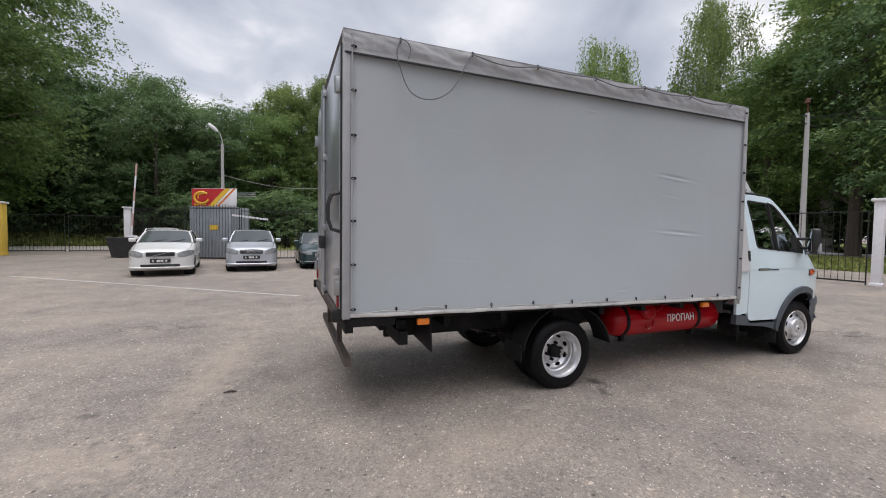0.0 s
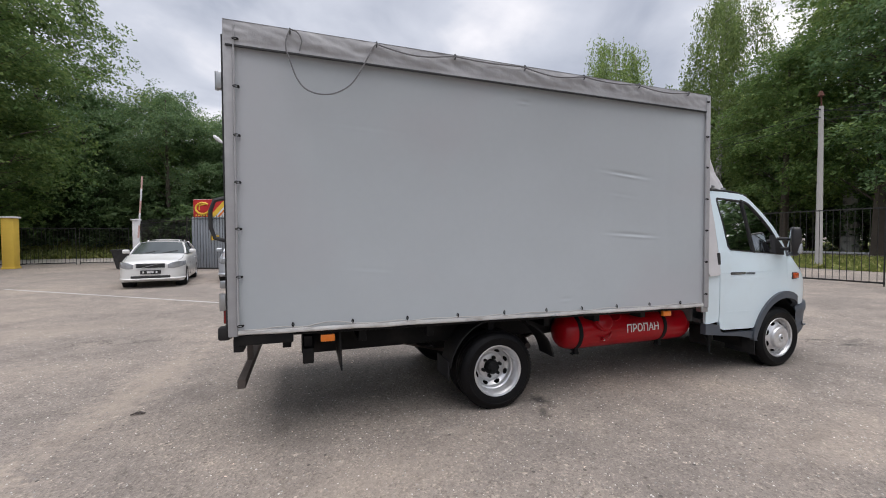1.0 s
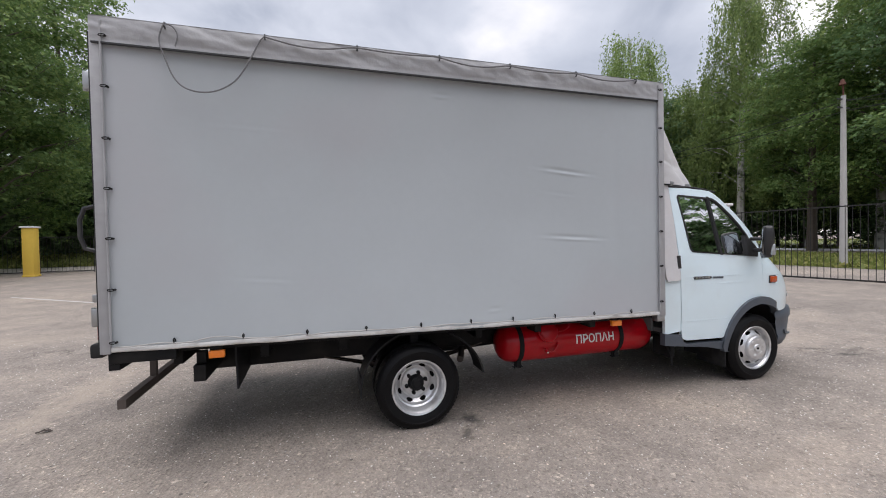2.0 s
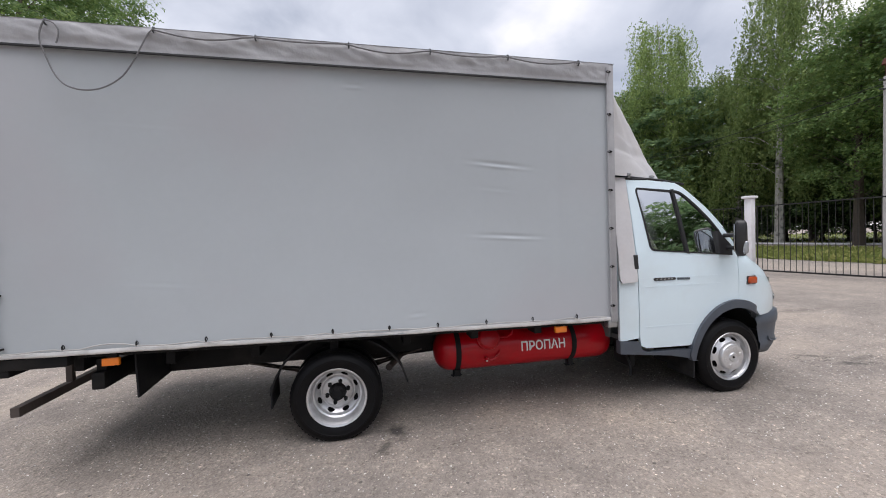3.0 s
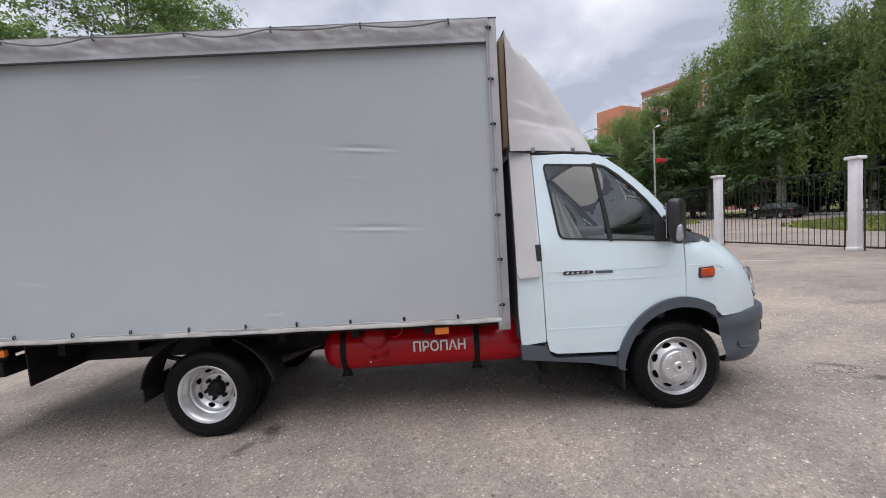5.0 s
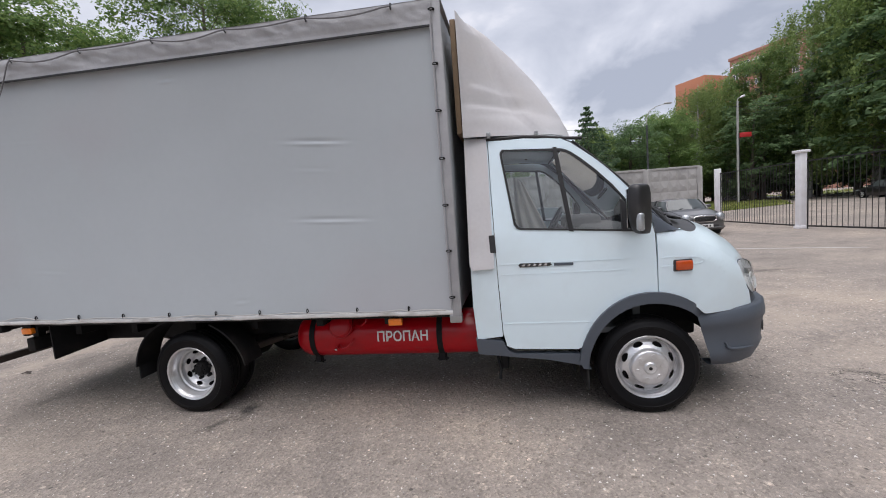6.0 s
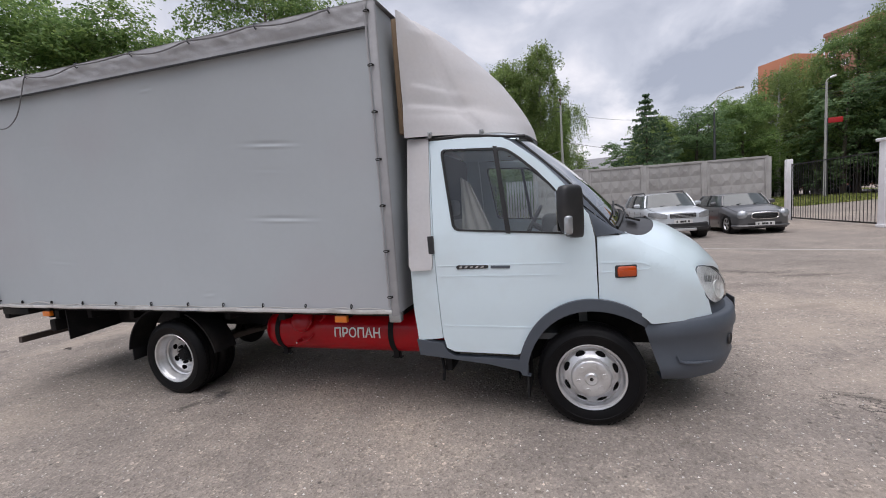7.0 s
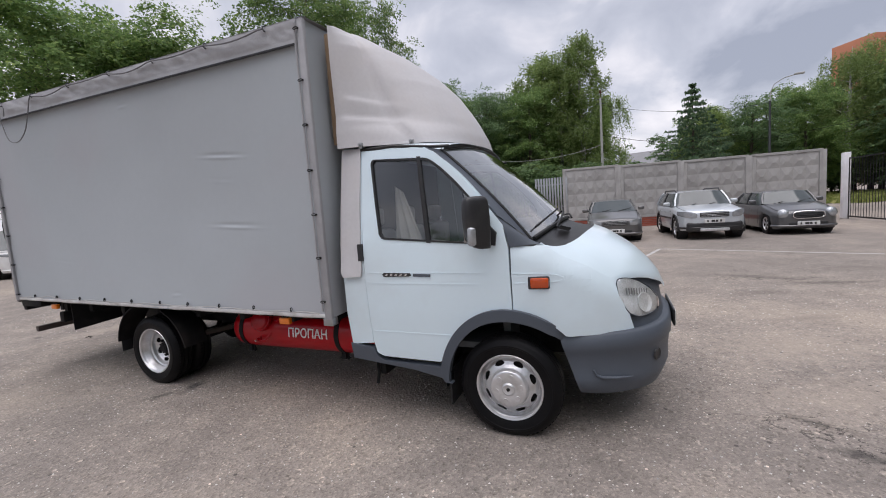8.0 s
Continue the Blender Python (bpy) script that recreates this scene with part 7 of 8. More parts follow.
PAINTS = {k: material(k + "_car_paint", v, 0.3, metal=m, vary=0.03, scale=2, coat=0.7, fine=0.01, dirt=d, dirt_amount=0.3, dirt_scale=3) for k, v, m, d in (
    ("white", (0.74, 0.74, 0.73), 0.0, (0.5, 0.48, 0.45)), ("silver", (0.52, 0.55, 0.60), 0.35, (0.4, 0.4, 0.4)), ("green", (0.02, 0.05, 0.055), 0.2, (0.08, 0.09, 0.09)),
    ("grey", (0.10, 0.10, 0.105), 0.3, (0.16, 0.155, 0.15)), ("brown_grey", (0.115, 0.112, 0.112), 0.3, (0.2, 0.19, 0.18)), ("pale_silver", (0.58, 0.62, 0.66), 0.3, (0.45, 0.45, 0.45)), ("black", (0.012, 0.012, 0.014), 0.1, (0.05, 0.05, 0.05)))}
car("sedan_car", (-3.78, 17.04), 7, "white sedan with dark windows and chrome grille", PAINTS["white"], 4.80, 1.75, 1.43, lamps="tall", nose=0.78, belt=1.0, grille="slash", plate=BLACK_PLASTIC)
car("sedan_car", (-1.17, 17.84), 3, "silver compact sedan with black plate", PAINTS["silver"], 4.4, 1.70, 1.46, nose=0.80, belt=1.0, lamps="tall", plate=BLACK_PLASTIC)
car("hatchback_car", (1.32, 18.3), 2, "dark green older hatchback by the fence", PAINTS["green"], 4.2, 1.66, 1.40)
car("estate_car", (-5.5, 23.6), 8, "white estate car parked behind the sedan", PAINTS["white"], 4.5, 1.72, 1.50, back=(0.86, 0.95))
car("sedan_car", (6.52, 17.15), 3, "dark grey sedan with chrome grille bars", PAINTS["brown_grey"], 4.37, 1.68, 1.36, lamps="tall", belt=0.94, nose=0.72, screen=(0.25, 0.40), plate_drop=0.35)
car("suv_car", (9.14, 17.10), 5, "pale silver compact off-road car with roof rails", PAINTS["pale_silver"], 4.25, 1.80, 1.49, nose=0.85, tail=1.02, belt=1.00, screen=(0.26, 0.37), back=(0.86, 0.95), clearance=0.28, suv=True, wheel_r=0.345, lamps="tall")
car("hatchback_car", (11.60, 17.55), 4, "dark grey rounded hatchback with chrome grille ring", PAINTS["grey"], 3.85, 1.62, 1.31, nose=0.67, belt=0.89, screen=(0.28, 0.38), lamps="round", grille="ring", back=(0.80, 0.92), clearance=0.17, plate_drop=0.34)
car("sedan_car", (35.5, 38.6), 184, "black sedan parked at the roadside", PAINTS["black"], 4.8, 1.82, 1.45)
car("sedan_car", (35.6, 60.5), 184, "silver-grey sedan parked at the roadside", PAINTS["silver"], 4.6, 1.75, 1.45)
car("van_car", (-15.9, 9.2), 90, "white minivan parked across the yard", PAINTS["white"], 4.6, 1.8, 1.85, nose=0.95, belt=1.05, tail=1.1, screen=(0.2, 0.34), back=(0.9, 0.97), clearance=0.25)


# ---------- trees, grass and distance ----------
def leaf_mesh(name, centres, size, material, rng, droop=0.0, long=1.0, facing=None):
    """Many small leaves, each a pointed blade of its own; facing gives the way a spray of leaves is turned."""
    n = len(centres)
    a = rng.normal(size=(n, 3))
    a[:, 2] = a[:, 2] * (0.6 - 0.3 * droop) - droop * 1.5
    a /= np.linalg.norm(a, axis=1)[:, None]
    if facing is None:
        face = rng.normal(size=(n, 3)) + np.array([0, 0, 1.1 if droop == 0 else 0.0])
    else:
        face = facing + 0.62 * rng.normal(size=(n, 3))
    b = np.cross(a, face)
    b /= np.linalg.norm(b, axis=1)[:, None] + 1e-9
    if facing is not None and droop == 0:
        a = np.cross(face, b)
        a /= np.linalg.norm(a, axis=1)[:, None] + 1e-9
    s = (size * rng.uniform(0.55, 1.35, n))[:, None]
    verts = np.empty((n, 3, 3))
    verts[:, 0] = centres - a * s * 0.45 * long + b * s * 0.46
    verts[:, 1] = centres + a * s * 0.6 * long
    verts[:, 2] = centres - a * s * 0.45 * long - b * s * 0.40
    me = bpy.data.meshes.new(name)
    me.from_pydata(verts.reshape(-1, 3), [], np.arange(3 * n).reshape(-1, 3))
    me.materials.append(material)
    return me


def limbs(rng, height, crown_r, crown_low, count, droop):
    """Trunk and limb lines; returns the bmesh points and the tips."""
    lines, tips = [], []
    bend = rng.normal(size=2) * 0.025 * height
    trunk = [Vector((bend[0] * f * f, bend[1] * f * f, height * 0.93 * f)) for f in (0, 0.15, 0.35, 0.55, 0.75, 0.9, 1.0)]
    r0 = 0.014 * height + 0.05
    lines.append((trunk, [r0 * k for k in (1.25, 1.0, 0.82, 0.62, 0.4, 0.2, 0.06)]))
    for k in range(count):
        f = crown_low + (0.96 - crown_low) * (k + rng.uniform(0, 1)) / count
        base = Vector((bend[0] * f * f, bend[1] * f * f, height * 0.93 * f))
        a = k * 2.4 + rng.uniform(-0.5, 0.5)
        g = (f - crown_low) / (1 - crown_low)
        reach = crown_r * (0.35 + 0.75 * math.sin(math.pi * min(1, 0.25 + 0.72 * g))) * rng.uniform(0.7, 1.1)
        rise = reach * (0.75 - 0.35 * g) * (1 - 0.5 * droop)
        tip = base + Vector((math.cos(a) * reach, math.sin(a) * reach, rise))
        mid = base.lerp(tip, 0.5) + Vector((0, 0, 0.12 * reach))
        rb = max(0.02, r0 * 0.26 * (1 - 0.7 * f))
        lines.append(([base, mid, tip], [rb, rb * 0.6, rb * 0.2]))
        tips += [base.lerp(tip, q) for q in (0.45, 0.65, 0.82, 1.0)]
        for j in range(3):
            t0 = base.lerp(tip, rng.uniform(0.4, 0.85))
            b2 = a + rng.uniform(-1.1, 1.1)
            t1 = t0 + Vector((math.cos(b2), math.sin(b2), rng.uniform(0.1, 0.7))) * reach * 0.38
            lines.append(([t0, t1], [rb * 0.4, rb * 0.12]))
            tips += [t0.lerp(t1, 0.6), t1]
    return lines, tips


def tree_proto(name, seed, height, crown_r, crown_low, leaves, size, bark, leaf, label, droop=0.0, spread=0.6, count=22):
    rng = np.random.default_rng(seed)
    lines, tips = limbs(rng, height, crown_r, crown_low, count, droop)
    t = thing(name, (0, 0, -300), label, "tree")
    bm = bmesh.new()
    for pts, radii in lines:
        tube(bm, pts, radii, 7 if radii[0] > 0.1 else 4)
    part("trunk", bm, bark, t, local=True)
    tips = np.array([tuple(p) for p in tips])
    weight = rng.uniform(0.25, 1.0, len(tips)) ** 1.5
    # sprays of leaves round the twigs, each spray with its own slope
    sprays = max(60, leaves // 26)
    at = rng.choice(len(tips), sprays, p=weight / weight.sum())
    reach = rng.uniform(0.5, 1.2, len(tips))[at][:, None] * spread
    heart = tips[at] + np.clip(rng.normal(size=(sprays, 3)), -1.6, 1.6) * reach * np.array([1, 1, 0.6])
    away = heart - tips[at] * np.array([0, 0, 1]) + 0.25 * rng.normal(size=(sprays, 3))
    away[:, 2] = 0
    away /= np.linalg.norm(away, axis=1)[:, None] + 1e-9
    across = np.column_stack([-away[:, 1], away[:, 0], np.zeros(sprays)])
    pick = rng.integers(0, sprays, leaves)
    if droop:
        hang = (rng.uniform(0.5, 1.0, sprays) * 3.4 * droop)[pick] * rng.uniform(0, 1, leaves) ** 1.15
        c = heart[pick] + rng.normal(size=(leaves, 3)) * np.array([0.10, 0.10, 0.12]) * spread * 1.7
        c[:, 2] -= hang
        c += away[pick] * (0.2 * hang)[:, None]
        facing = away[pick] + np.array([0, 0, 0.5])
    else:
        u, v = rng.uniform(-0.35, 1.0, leaves), rng.normal(size=leaves)
        size_of = (rng.uniform(0.55, 1.1, sprays) * spread * 1.15)[pick]
        c = heart[pick] + away[pick] * (u * size_of)[:, None] + across[pick] * (v * 0.42 * size_of * (1.15 - 0.7 * np.abs(u)))[:, None]
        c[:, 2] += -0.42 * size_of * np.maximum(0, u) ** 2 + rng.normal(size=leaves) * 0.13 * spread
        facing = np.column_stack([0.45 * away[pick][:, :2], np.ones(leaves)])
    c[:, 2] = np.maximum(c[:, 2], 0.4 + rng.uniform(0, 1.2, leaves))
    crown = new("crown", leaf_mesh("crown", c, size, leaf, rng, droop * 0.8, 1.0 + 0.5 * droop, facing))
    crown.parent = t
    return t


def spruce_proto(seed, height, r):
    rng = np.random.default_rng(seed)
    t = thing("spruce_tree", (0, 0, -300), "dark green spruce with tiered branches", "tree")
    bm = bmesh.new()
    rod(bm, (0, 0, 0), (0, 0, height), 0.16, 0.01, 8)
    c = []
    for tier in range(22):
        f = 0.07 + 0.92 * tier / 21
        for k in range(7):
            reach = r * (1 - f) ** 0.9 * rng.uniform(0.62, 1.15) + 0.10
            a = 2 * math.pi * (k + rng.uniform(-0.3, 0.3)) / 7 + tier * 0.8
            d = Vector((math.cos(a), math.sin(a), 0))
            base = Vector((0, 0, height * f + rng.uniform(-0.06, 0.06)))
            tip = base + d * reach + Vector((0, 0, 0.06 - 0.20 * reach))
            bend = base.lerp(tip, 0.55) - Vector((0, 0, 0.10 * reach))
            tube(bm, [base, bend, tip], [0.02, 0.012, 0.005], 3)
            for q in rng.uniform(0.08, 1.03, int(16 + 70 * reach / r)):
                p = base.lerp(bend, q / 0.55) if q < 0.55 else bend.lerp(tip, (q - 0.55) / 0.45)
                w = 0.16 * reach * (1.1 - q) + 0.03
                c.append((p.x - d.y * rng.normal() * w, p.y + d.x * rng.normal() * w, p.z - abs(rng.normal()) * 0.09))
    part("trunk", bm, BARK, t, local=True)
    crown = new("crown", leaf_mesh("crown", np.array(c), 0.16, NEEDLE, rng, 0.5, 1.5))
    crown.parent = t
    return t


def plant(proto, x, y, scale, turn, label="", wide=1.0):
    o = copy_thing(proto, pose(x, y, -0.05, 0, 0, turn) @ Matrix.Diagonal((scale * wide, scale * wide, scale, 1)))
    return tagged(o, label) if label else o


def drop_proto(t):
    for o in [*t.children_recursive, t]:
        bpy.data.objects.remove(o)


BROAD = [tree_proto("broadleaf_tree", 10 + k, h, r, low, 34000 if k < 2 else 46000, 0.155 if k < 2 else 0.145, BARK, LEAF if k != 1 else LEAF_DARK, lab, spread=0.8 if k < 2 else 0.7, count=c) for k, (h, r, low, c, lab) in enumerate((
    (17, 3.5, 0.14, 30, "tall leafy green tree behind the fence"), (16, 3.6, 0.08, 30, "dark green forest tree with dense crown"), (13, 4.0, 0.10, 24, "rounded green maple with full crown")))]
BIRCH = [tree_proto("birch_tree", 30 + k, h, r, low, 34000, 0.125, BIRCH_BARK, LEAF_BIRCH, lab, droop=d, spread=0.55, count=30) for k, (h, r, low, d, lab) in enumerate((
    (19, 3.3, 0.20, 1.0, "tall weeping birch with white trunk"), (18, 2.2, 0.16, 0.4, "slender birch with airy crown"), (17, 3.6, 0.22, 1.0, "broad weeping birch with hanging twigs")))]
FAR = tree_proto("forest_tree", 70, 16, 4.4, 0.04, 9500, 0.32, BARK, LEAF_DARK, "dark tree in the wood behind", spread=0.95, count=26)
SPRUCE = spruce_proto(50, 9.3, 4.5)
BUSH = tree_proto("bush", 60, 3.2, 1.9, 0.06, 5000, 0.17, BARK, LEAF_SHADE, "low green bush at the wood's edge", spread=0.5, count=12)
TALL = {BROAD[0]: 17.0, BROAD[1]: 16.0, BROAD[2]: 13.5, BIRCH[0]: 18.2, BIRCH[1]: 17.5, BIRCH[2]: 16.4, FAR: 16.5}

# tree, place, height, turn, breadth
spots = [
    # behind the gate and the kiosk
    (BROAD[0], -20.4, 45.4, 27.0, 20, 0.85), (BROAD[0], -17.6, 30.6, 23, 200, 1.0), (BROAD[2], -20.5, 36, 18, 80, 1.0), (BROAD[1], -25, 33, 19, 60, 1.0), (BROAD[1], -17, 44, 15.5, 10, 1.0),
    (BIRCH[1], -12.9, 48.3, 17.2, 0, 1.3), (BROAD[1], -17, 47, 15.5, 170, 1.0), (BROAD[0], -10.2, 46, 14.6, 140, 1.0), (BROAD[1], -7.6, 48.5, 14.6, 200, 1.0), (BIRCH[1], -5.6, 48.5, 13.8, 100, 1.2), (BROAD[1], -3.0, 48, 14.8, 30, 1.0),
    (BIRCH[1], 0.2, 46.8, 17.8, 70, 1.25), (BROAD[0], -1.2, 44, 13.5, 90, 1.0), (BROAD[1], -5.8, 44, 13.6, 250, 1.0), (BROAD[1], -10.3, 42.4, 15.6, 20, 0.9),
    (BIRCH[1], 3.9, 45.2, 18.6, 40, 0.95), (BIRCH[1], 1.7, 45.8, 16.6, 150, 0.95), (BIRCH[0], 5.4, 45.9, 12.5, 10, 1.0),
    # behind the concrete fence
    (BIRCH[1], 14.6, 46, 9.6, 0, 1.6), (BIRCH[1], 16.4, 50, 9.6, 50, 1.5), (BROAD[1], 18.2, 47, 9.6, 200, 1.3), (BROAD[0], 20.8, 51, 10.0, 310, 1.3), (BROAD[2], 23.6, 51, 11.4, 30, 0.9),
    # along the road
    (BIRCH[0], 27.8, 54, 14.6, 30, 1.1), (BIRCH[2], 31.6, 55, 15.8, 130, 1.0), (BROAD[0], 34.2, 53, 17.5, 10, 1.0), (BIRCH[0], 37.5, 51, 21.5, 250, 1.0), (BIRCH[2], 41, 47, 22.5, 10, 1.0),
    (BIRCH[0], 39.9, 43.4, 28.0, 100, 0.8), (BIRCH[2], 44.5, 38.5, 20.5, 200, 1.0), (BIRCH[0], 42.9, 32.6, 29.0, 320, 0.72), (BIRCH[2], 48, 29.5, 20, 90, 1.0), (BROAD[0], 41.5, 25.2, 19.5, 20, 1.0), (BIRCH[1], 45.5, 22.5, 26, 60, 1.2),
    (BROAD[0], 41.0, 18.5, 25, 140, 1.0), (BROAD[1], 39.5, 14, 22, 240, 1.0), (BIRCH[2], 38, 11, 25, 0, 1.0), (BROAD[0], 38.5, 7, 23, 80, 1.0), (BROAD[1], 37, 2, 22, 180, 1.0), (BIRCH[0], 38, -3, 23, 20, 1.0),
    # across the yard
    (BROAD[2], -19.8, 19.6, 15.5, 33, 1.1), (BROAD[2], -22.5, 15.0, 15.5, 120, 1.1), (BROAD[2], -24, 24, 16, 220, 1.1), (BROAD[0], -29, 21, 16, 70, 1.1), (BROAD[2], -27, 8, 15, 200, 1.0),
]
for proto, x, y, h, turn, wide in spots:
    plant(proto, x, y, h / TALL[proto], turn, wide=wide)
# the wood behind closes the view
for k in range(46):
    az = 131 - 124 * k / 45
    d = 64 + 7 * math.sin(k * 1.7)
    h = lerp_table(((7, 20), (52, 20), (58, 12), (70, 11.5), (74, 8.5), (81, 8), (83, 6), (89, 6), (92, 13), (131, 14)), az) + 1.5 * math.sin(k * 2.9)
    x, y = 5 + d * math.cos(radians(az)), d * math.sin(radians(az))
    if 82.5 < az < 89.5:
        continue
    plant(FAR, x, y, h / TALL[FAR], k * 47, wide=1.15 if h > 10 else 1.6)
for k in range(66):
    if k < 24:
        x, y = -27 + 1.6 * k, (45.5 if k < 14 else 39.5) + 2.5 * math.sin(k * 1.3)
    elif k < 38:
        x, y = 15 + 2.2 * (k - 24), 57 + 2.5 * math.sin(k * 1.9)
    elif k >= 52:
        x, y = 17 + 1.9 * (k - 52), 63 + 2 * math.sin(k * 2.1)
    else:
        x, y = 47 + 2 * math.sin(k), 58 - 4.2 * (k - 38)
    if 9.5 < x < 14 and y < 50:
        continue
    plant(BUSH, x, y, (1.0 if k < 52 else 1.7) + 0.35 * math.sin(k * 2.3), k * 71, wide=1.3)
# trees that stand behind the one who films
for k in range(16):
    az = 190 + 160 * k / 15
    plant(FAR, 3 + 36 * math.cos(radians(az)), 36 * math.sin(radians(az)), (8.5 + 2 * math.sin(k * 2.3) + (4 if az > 300 else 0)) / TALL[FAR], k * 53, wide=1.6)
for k in range(9):
    plant(FAR, 40 - 1.6 * k, 3 - 5.2 * k, (15 + 2.5 * math.sin(k * 2.1)) / TALL[FAR], k * 67, wide=1.2)
# a second row of bushes beyond the road
for k in range(17):
    plant(BUSH, 52.5 + 1.5 * math.sin(k * 1.4), 60 - 3.9 * k, 1.75 + 0.4 * math.sin(k * 2.7), k * 59, wide=1.3)
# undergrowth at the wood's edge behind the gate
for k in range(16):
    plant(BUSH, -29 + 1.35 * k, 46.5 + 2.2 * math.sin(k * 1.7), 1.7 + 0.45 * math.sin(k * 2.9) + 0.4 * math.sin(k * 0.83 + 1), k * 83, wide=0.9 + 0.25 * math.sin(k * 4.1))
plant(SPRUCE, 12.17, 37.1, 1.0, 0)
plant(SPRUCE, 13.9, 39.6, 0.78, 90)
for p in [*BROAD, *BIRCH, FAR, SPRUCE, BUSH]:
    drop_proto(p)

def grass_patch(name, outline, blades, seed, label, size=0.16):
    rng = np.random.default_rng(seed)
    bm = bmesh.new()
    bm.faces.new([bm.verts.new((x, y, 0.012)) for x, y in outline])
    bmesh.ops.recalc_face_normals(bm, faces=bm.faces[:])
    if bm.faces[:][0].normal.z < 0:
        bmesh.ops.reverse_faces(bm, faces=bm.faces[:])
    g = solid(name, bm, SOIL, label, "grass", kind="stuff")
    xs, ys = [p[0] for p in outline], [p[1] for p in outline]
    pts = np.column_stack([rng.uniform(min(xs), max(xs), blades * 2), rng.uniform(min(ys), max(ys), blades * 2)])
    inside = np.zeros(len(pts), bool)
    j = len(outline) - 1
    for i in range(len(outline)):
        (xi, yi), (xj, yj) = outline[i], outline[j]
        inside ^= ((yi > pts[:, 1]) != (yj > pts[:, 1])) & (pts[:, 0] < (xj - xi) * (pts[:, 1] - yi) / (yj - yi + 1e-9) + xi)
        j = i
    pts = pts[inside][:blades]
    c = np.column_stack([pts, rng.uniform(0.04, 0.13, len(pts))])
    o = new("blades", leaf_mesh("blades", c, size, GRASS, rng, -0.9, 1.2))
    o.parent = g
    return g


grass_patch("roadside_grass", [(22.6, -30), (22.6, 14), (22.9, 20), (25, 25.5), (29, 28), (34.5, 29), (35.2, -30)], 26000, 1, "green-yellow roadside grass strip", 0.26)
grass_patch("roadside_grass", [(20.5, 33), (17.0, 38), (17.0, 62), (31, 60), (31.5, 46), (28, 38)], 12000, 2, "green grass island by the drive", 0.3)
grass_patch("forest_grass", [(43, -40), (43, 75), (110, 110), (110, -60)], 6000, 3, "shaded grass under the roadside trees", 0.4)
grass_patch("forest_grass", [(-60, 40.5), (-9, 40.5), (-8.5, 36.0), (-6, 33), (16, 27), (16, 110), (-70, 110)], 14000, 4, "shaded grass at the wood's edge", 0.35)
grass_patch("forest_grass", [(-17, 8), (-17, 30), (-70, 34), (-70, 0)], 4000, 5, "grass behind the yard", 0.35)
# a grassy bank rises beyond the track behind the gate
BANK = ((39.3, 0.0), (40.5, 0.25), (42.0, 0.75), (44.0, 1.2), (48.0, 1.45), (64.0, 1.6))
bm = grid(bmesh.new(), [[(x, y + 0.5 * math.sin(x * 0.7), z + 0.01 + (0.12 * math.sin(x * 0.9 + y) if z else 0)) for x in range(-50, -5, 2)] for y, z in BANK])
bmesh.ops.recalc_face_normals(bm, faces=bm.faces[:])
bank = solid("grass_bank", bm, SOIL, "low grassy bank along the wood's edge", "grass", kind="stuff")
rng = np.random.default_rng(6)
pts = np.column_stack([rng.uniform(-40, -6, 15000), 39.4 + 9 * rng.uniform(0, 1, 15000) ** 1.5])
pts = np.column_stack([pts, [lerp_table(BANK, y) + 0.08 for y in pts[:, 1]] + rng.uniform(0.0, 0.15, 15000)])
blades = new("blades", leaf_mesh("blades", pts, 0.3, GRASS, rng, -0.9, 1.2))
blades.parent = bank
bm = bmesh.new()
bm.faces.new([bm.verts.new(p) for p in ((-40, 31.2, 0.02), (-7.5, 31.4, 0.02), (-9.5, 40.2, 0.02), (-40, 40.2, 0.02))])
bmesh.ops.recalc_face_normals(bm, faces=bm.faces[:])
solid("gravel_track", bm, TRACK, "pale gravel track behind the gate", "path", kind="structure")
# kerb of the road
bm = bmesh.new()
for k in range(40):
    box(bm, 42.3, -40 + 3 * k, 0, 42.5, -37.05 + 3 * k, 0.16, 0.02, 1)
solid("kerb", bm, WHITEWASH, "pale concrete kerb along the road", "kerb", kind="structure")

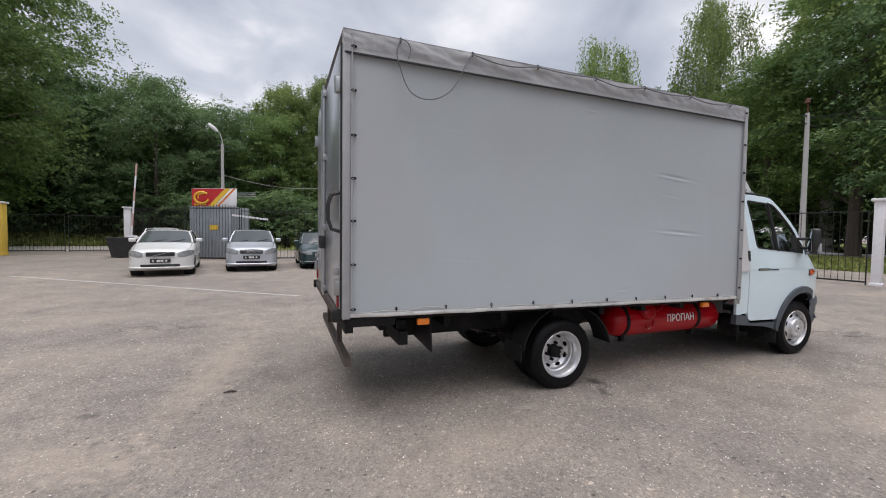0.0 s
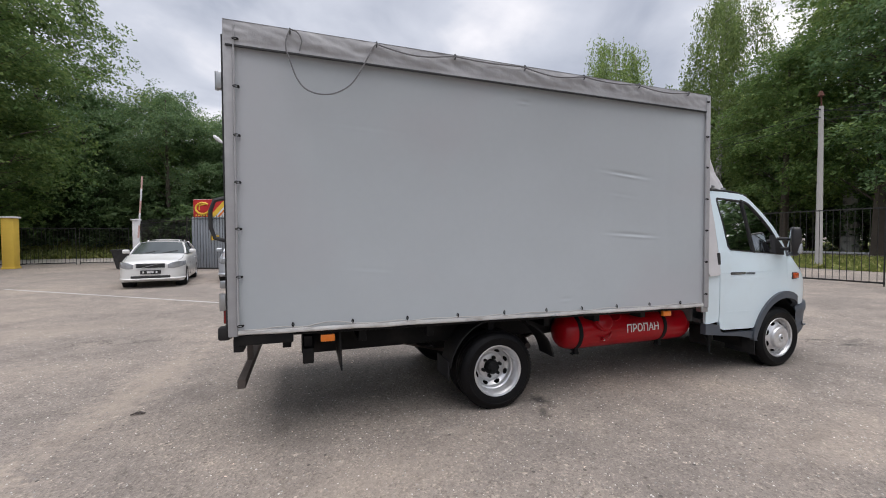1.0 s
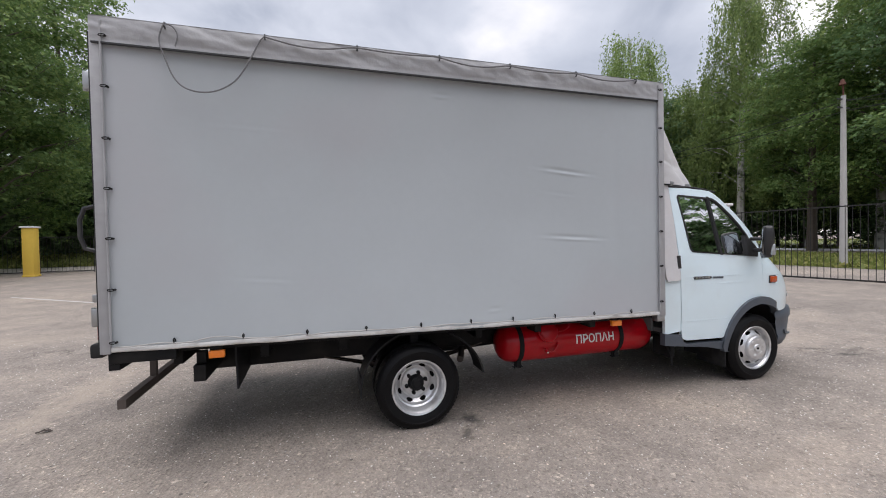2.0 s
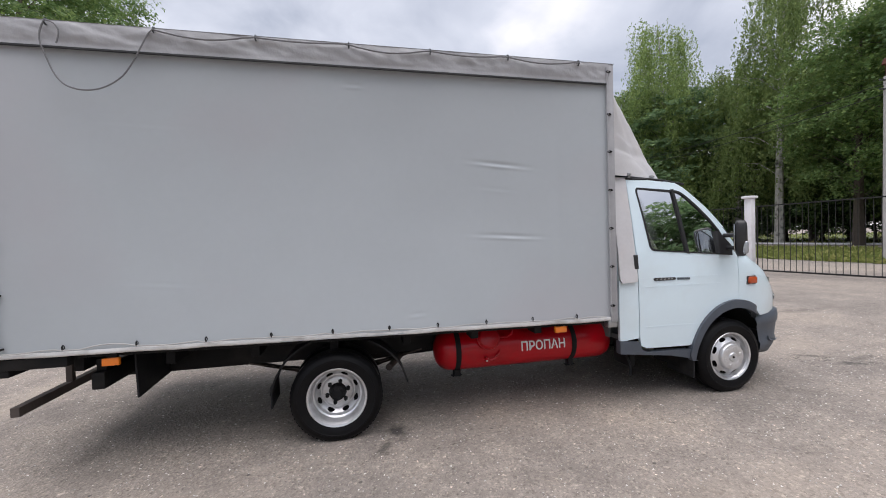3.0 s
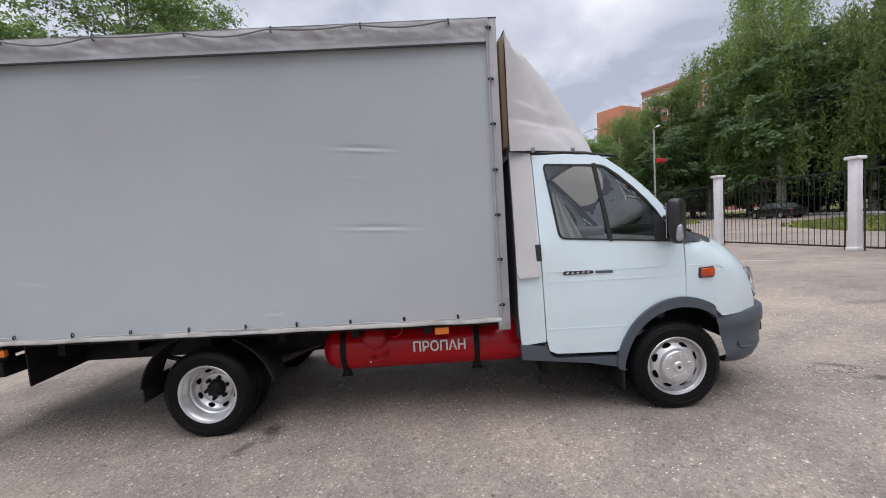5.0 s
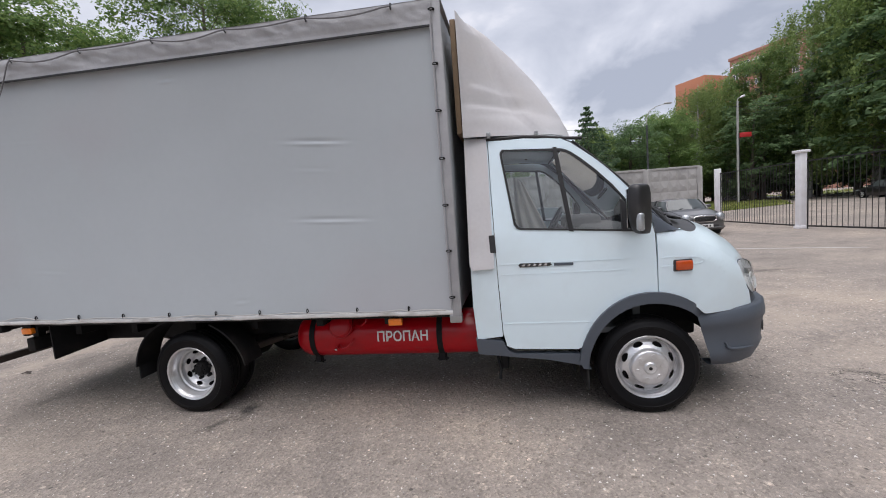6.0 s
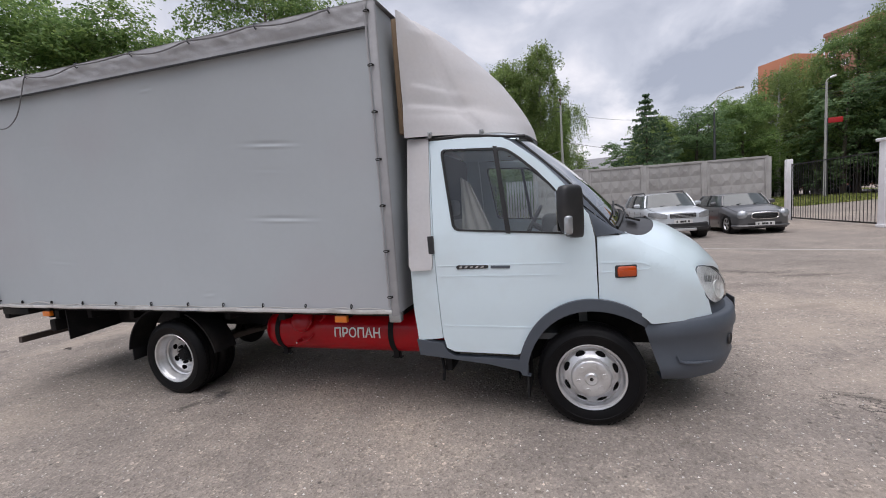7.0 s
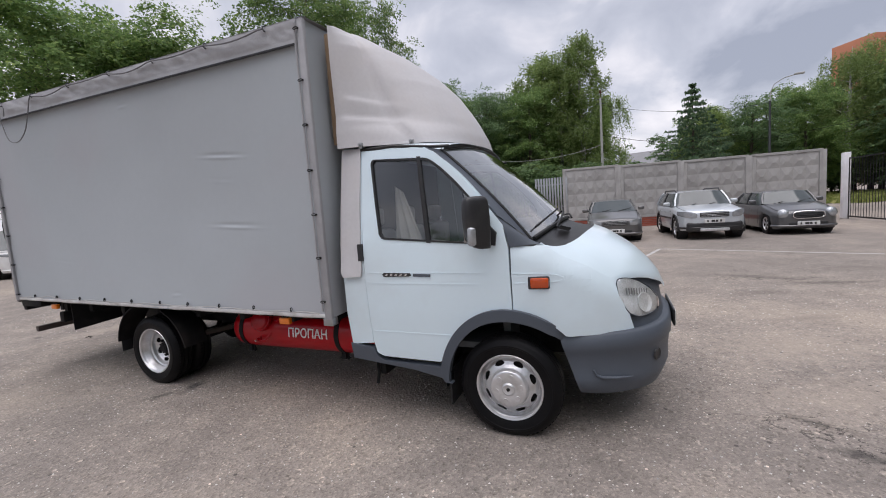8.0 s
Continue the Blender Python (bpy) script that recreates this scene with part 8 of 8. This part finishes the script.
# apartment block and a low house far off
def apartment_block():
    P1, P2 = Vector((5 + 165 * math.cos(radians(67.0)), 165 * math.sin(radians(67.0)), 0)), Vector((5 + 147 * math.cos(radians(57.5)), 147 * math.sin(radians(57.5)), 0))
    d = P2 - P1
    b = thing("apartment_block", P1, "tall red-brown brick apartment block beyond the trees", "building", turn=math.degrees(math.atan2(d.y, d.x)))
    L, H = d.length, 40.0
    part("wall", box(bmesh.new(), 11, 0, 0, L + 8, 14, H), FAR_BRICK, b, local=True)
    part("roof", box(bmesh.new(), 10.7, -0.3, H, L + 8.3, 14.3, H + 0.9, 0.1), FAR_BRICK, b, "brick parapet", local=True)
    part("tower", box(bmesh.new(), -7, -1.5, 0, 4, 9, H - 1.5, 0.1), FAR_ORANGE, b, "orange brick stair tower", local=True)
    pane = mesh_of("pane", box(bmesh.new(), -0.75, -0.06, -0.7, 0.75, 0.06, 0.7), CAR_GLASS)
    fr = bmesh.new()
    for p in ((-0.85, -0.8, -0.75, 0.8), (0.75, -0.8, 0.85, 0.8), (-0.75, 0.7, 0.75, 0.8), (-0.75, -0.8, 0.75, -0.7), (-0.05, -0.7, 0.05, 0.7)):
        box(fr, p[0], -0.10, p[1], p[2], 0.06, p[3])
    frame_mesh = mesh_of("window_frame", fr, WHITEWASH)
    for fl in range(5, 13):
        for k in range(int(L / 3.2)):
            m = pose(12.8 + 3.2 * k, -0.02, 3.0 * fl + 1.9)
            w = piece("window", frame_mesh, b, m)
            piece("pane", pane, w)
    part("band", box(bmesh.new(), 11.0, -0.12, H - 2.0, L + 8, 0, H - 1.7), WHITEWASH, b, local=True)


apartment_block()
house = thing("low_house", (10.9, 82, 0), "grey two-storey building with a pitched roof", "building", turn=-20)
part("wall", box(bmesh.new(), -2, -6, 0, 9, 6, 5.0), FAR_WALL, house, local=True)
bm = bmesh.new()
grid(bm, [[(-2.5, -6.4, 4.9), (9.5, -6.4, 4.9)], [(-2.5, 0, 8.6), (9.5, 0, 8.6)], [(-2.5, 6.4, 4.9), (9.5, 6.4, 4.9)], [(-2.5, 6.2, 4.7), (9.5, 6.2, 4.7)], [(-2.5, -6.2, 4.7), (9.5, -6.2, 4.7)], [(-2.5, -6.4, 4.9), (9.5, -6.4, 4.9)]])
bm.faces.new([bm.verts.new(p) for p in ((-2.3, -6, 4.9), (-2.3, 6, 4.9), (-2.3, 0, 8.4))])
part("roof", bm, FAR_ROOF, house, local=True, smooth=False)
for k in range(4):
    part("window", box(bmesh.new(), -0.5 + 2.4 * k, -6.06, 2.9, 0.7 + 2.4 * k, -6.0, 4.3), CAR_GLASS, house, local=True)

# a dead twig and a scrap on the asphalt
twig = thing("dry_twig", (-0.46, 4.09, 0), "small dry twig lying on the asphalt", "twig")
part("stem", tube(bmesh.new(), [(-0.05, -0.01, 0.012), (0.0, 0.005, 0.02), (0.055, 0.0, 0.012)], 0.006, 5), RUSTY_METAL, twig, local=True)
part("leaf", grid(bmesh.new(), [[(-0.03, 0.0, 0.02), (0.0, 0.01, 0.03), (0.035, 0.0, 0.02)], [(-0.02, 0.035, 0.012), (0.005, 0.045, 0.02), (0.03, 0.035, 0.01)]]), RUSTY_METAL, twig, local=True)
# loose grit on the asphalt near the truck
rng = np.random.default_rng(9)
n = 15000
cx, cy = rng.uniform(-4, 11, n), 0.9 + 7.5 * rng.uniform(0, 1, n) ** 1.4
s = rng.uniform(0.0025, 0.008, n) * np.where(rng.uniform(0, 1, n) > 0.97, 1.3, 1.0)
base = np.array([(1, 0, 0), (-0.5, 0.87, 0), (-0.5, -0.87, 0), (0.1, 0.1, 0.9)])
turns = rng.uniform(0, 6.28, n)
co, si = np.cos(turns)[:, None], np.sin(turns)[:, None]
v = np.empty((n, 4, 3))
v[:, :, 0] = (base[None, :, 0] * co - base[None, :, 1] * si) * s[:, None] * rng.uniform(0.7, 1.4, (n, 1)) + cx[:, None]
v[:, :, 1] = (base[None, :, 0] * si + base[None, :, 1] * co) * s[:, None] + cy[:, None]
v[:, :, 2] = base[None, :, 2] * s[:, None] + 0.001
me = bpy.data.meshes.new("grit")
me.from_pydata(v.reshape(-1, 3), [], (np.array([(0, 1, 3), (1, 2, 3), (2, 0, 3)])[None] + 4 * np.arange(n)[:, None, None]).reshape(-1, 3))
me.materials.append(STONE)
tagged(new("loose_grit", me), "loose pale grit scattered over the asphalt", "gravel", kind="stuff")
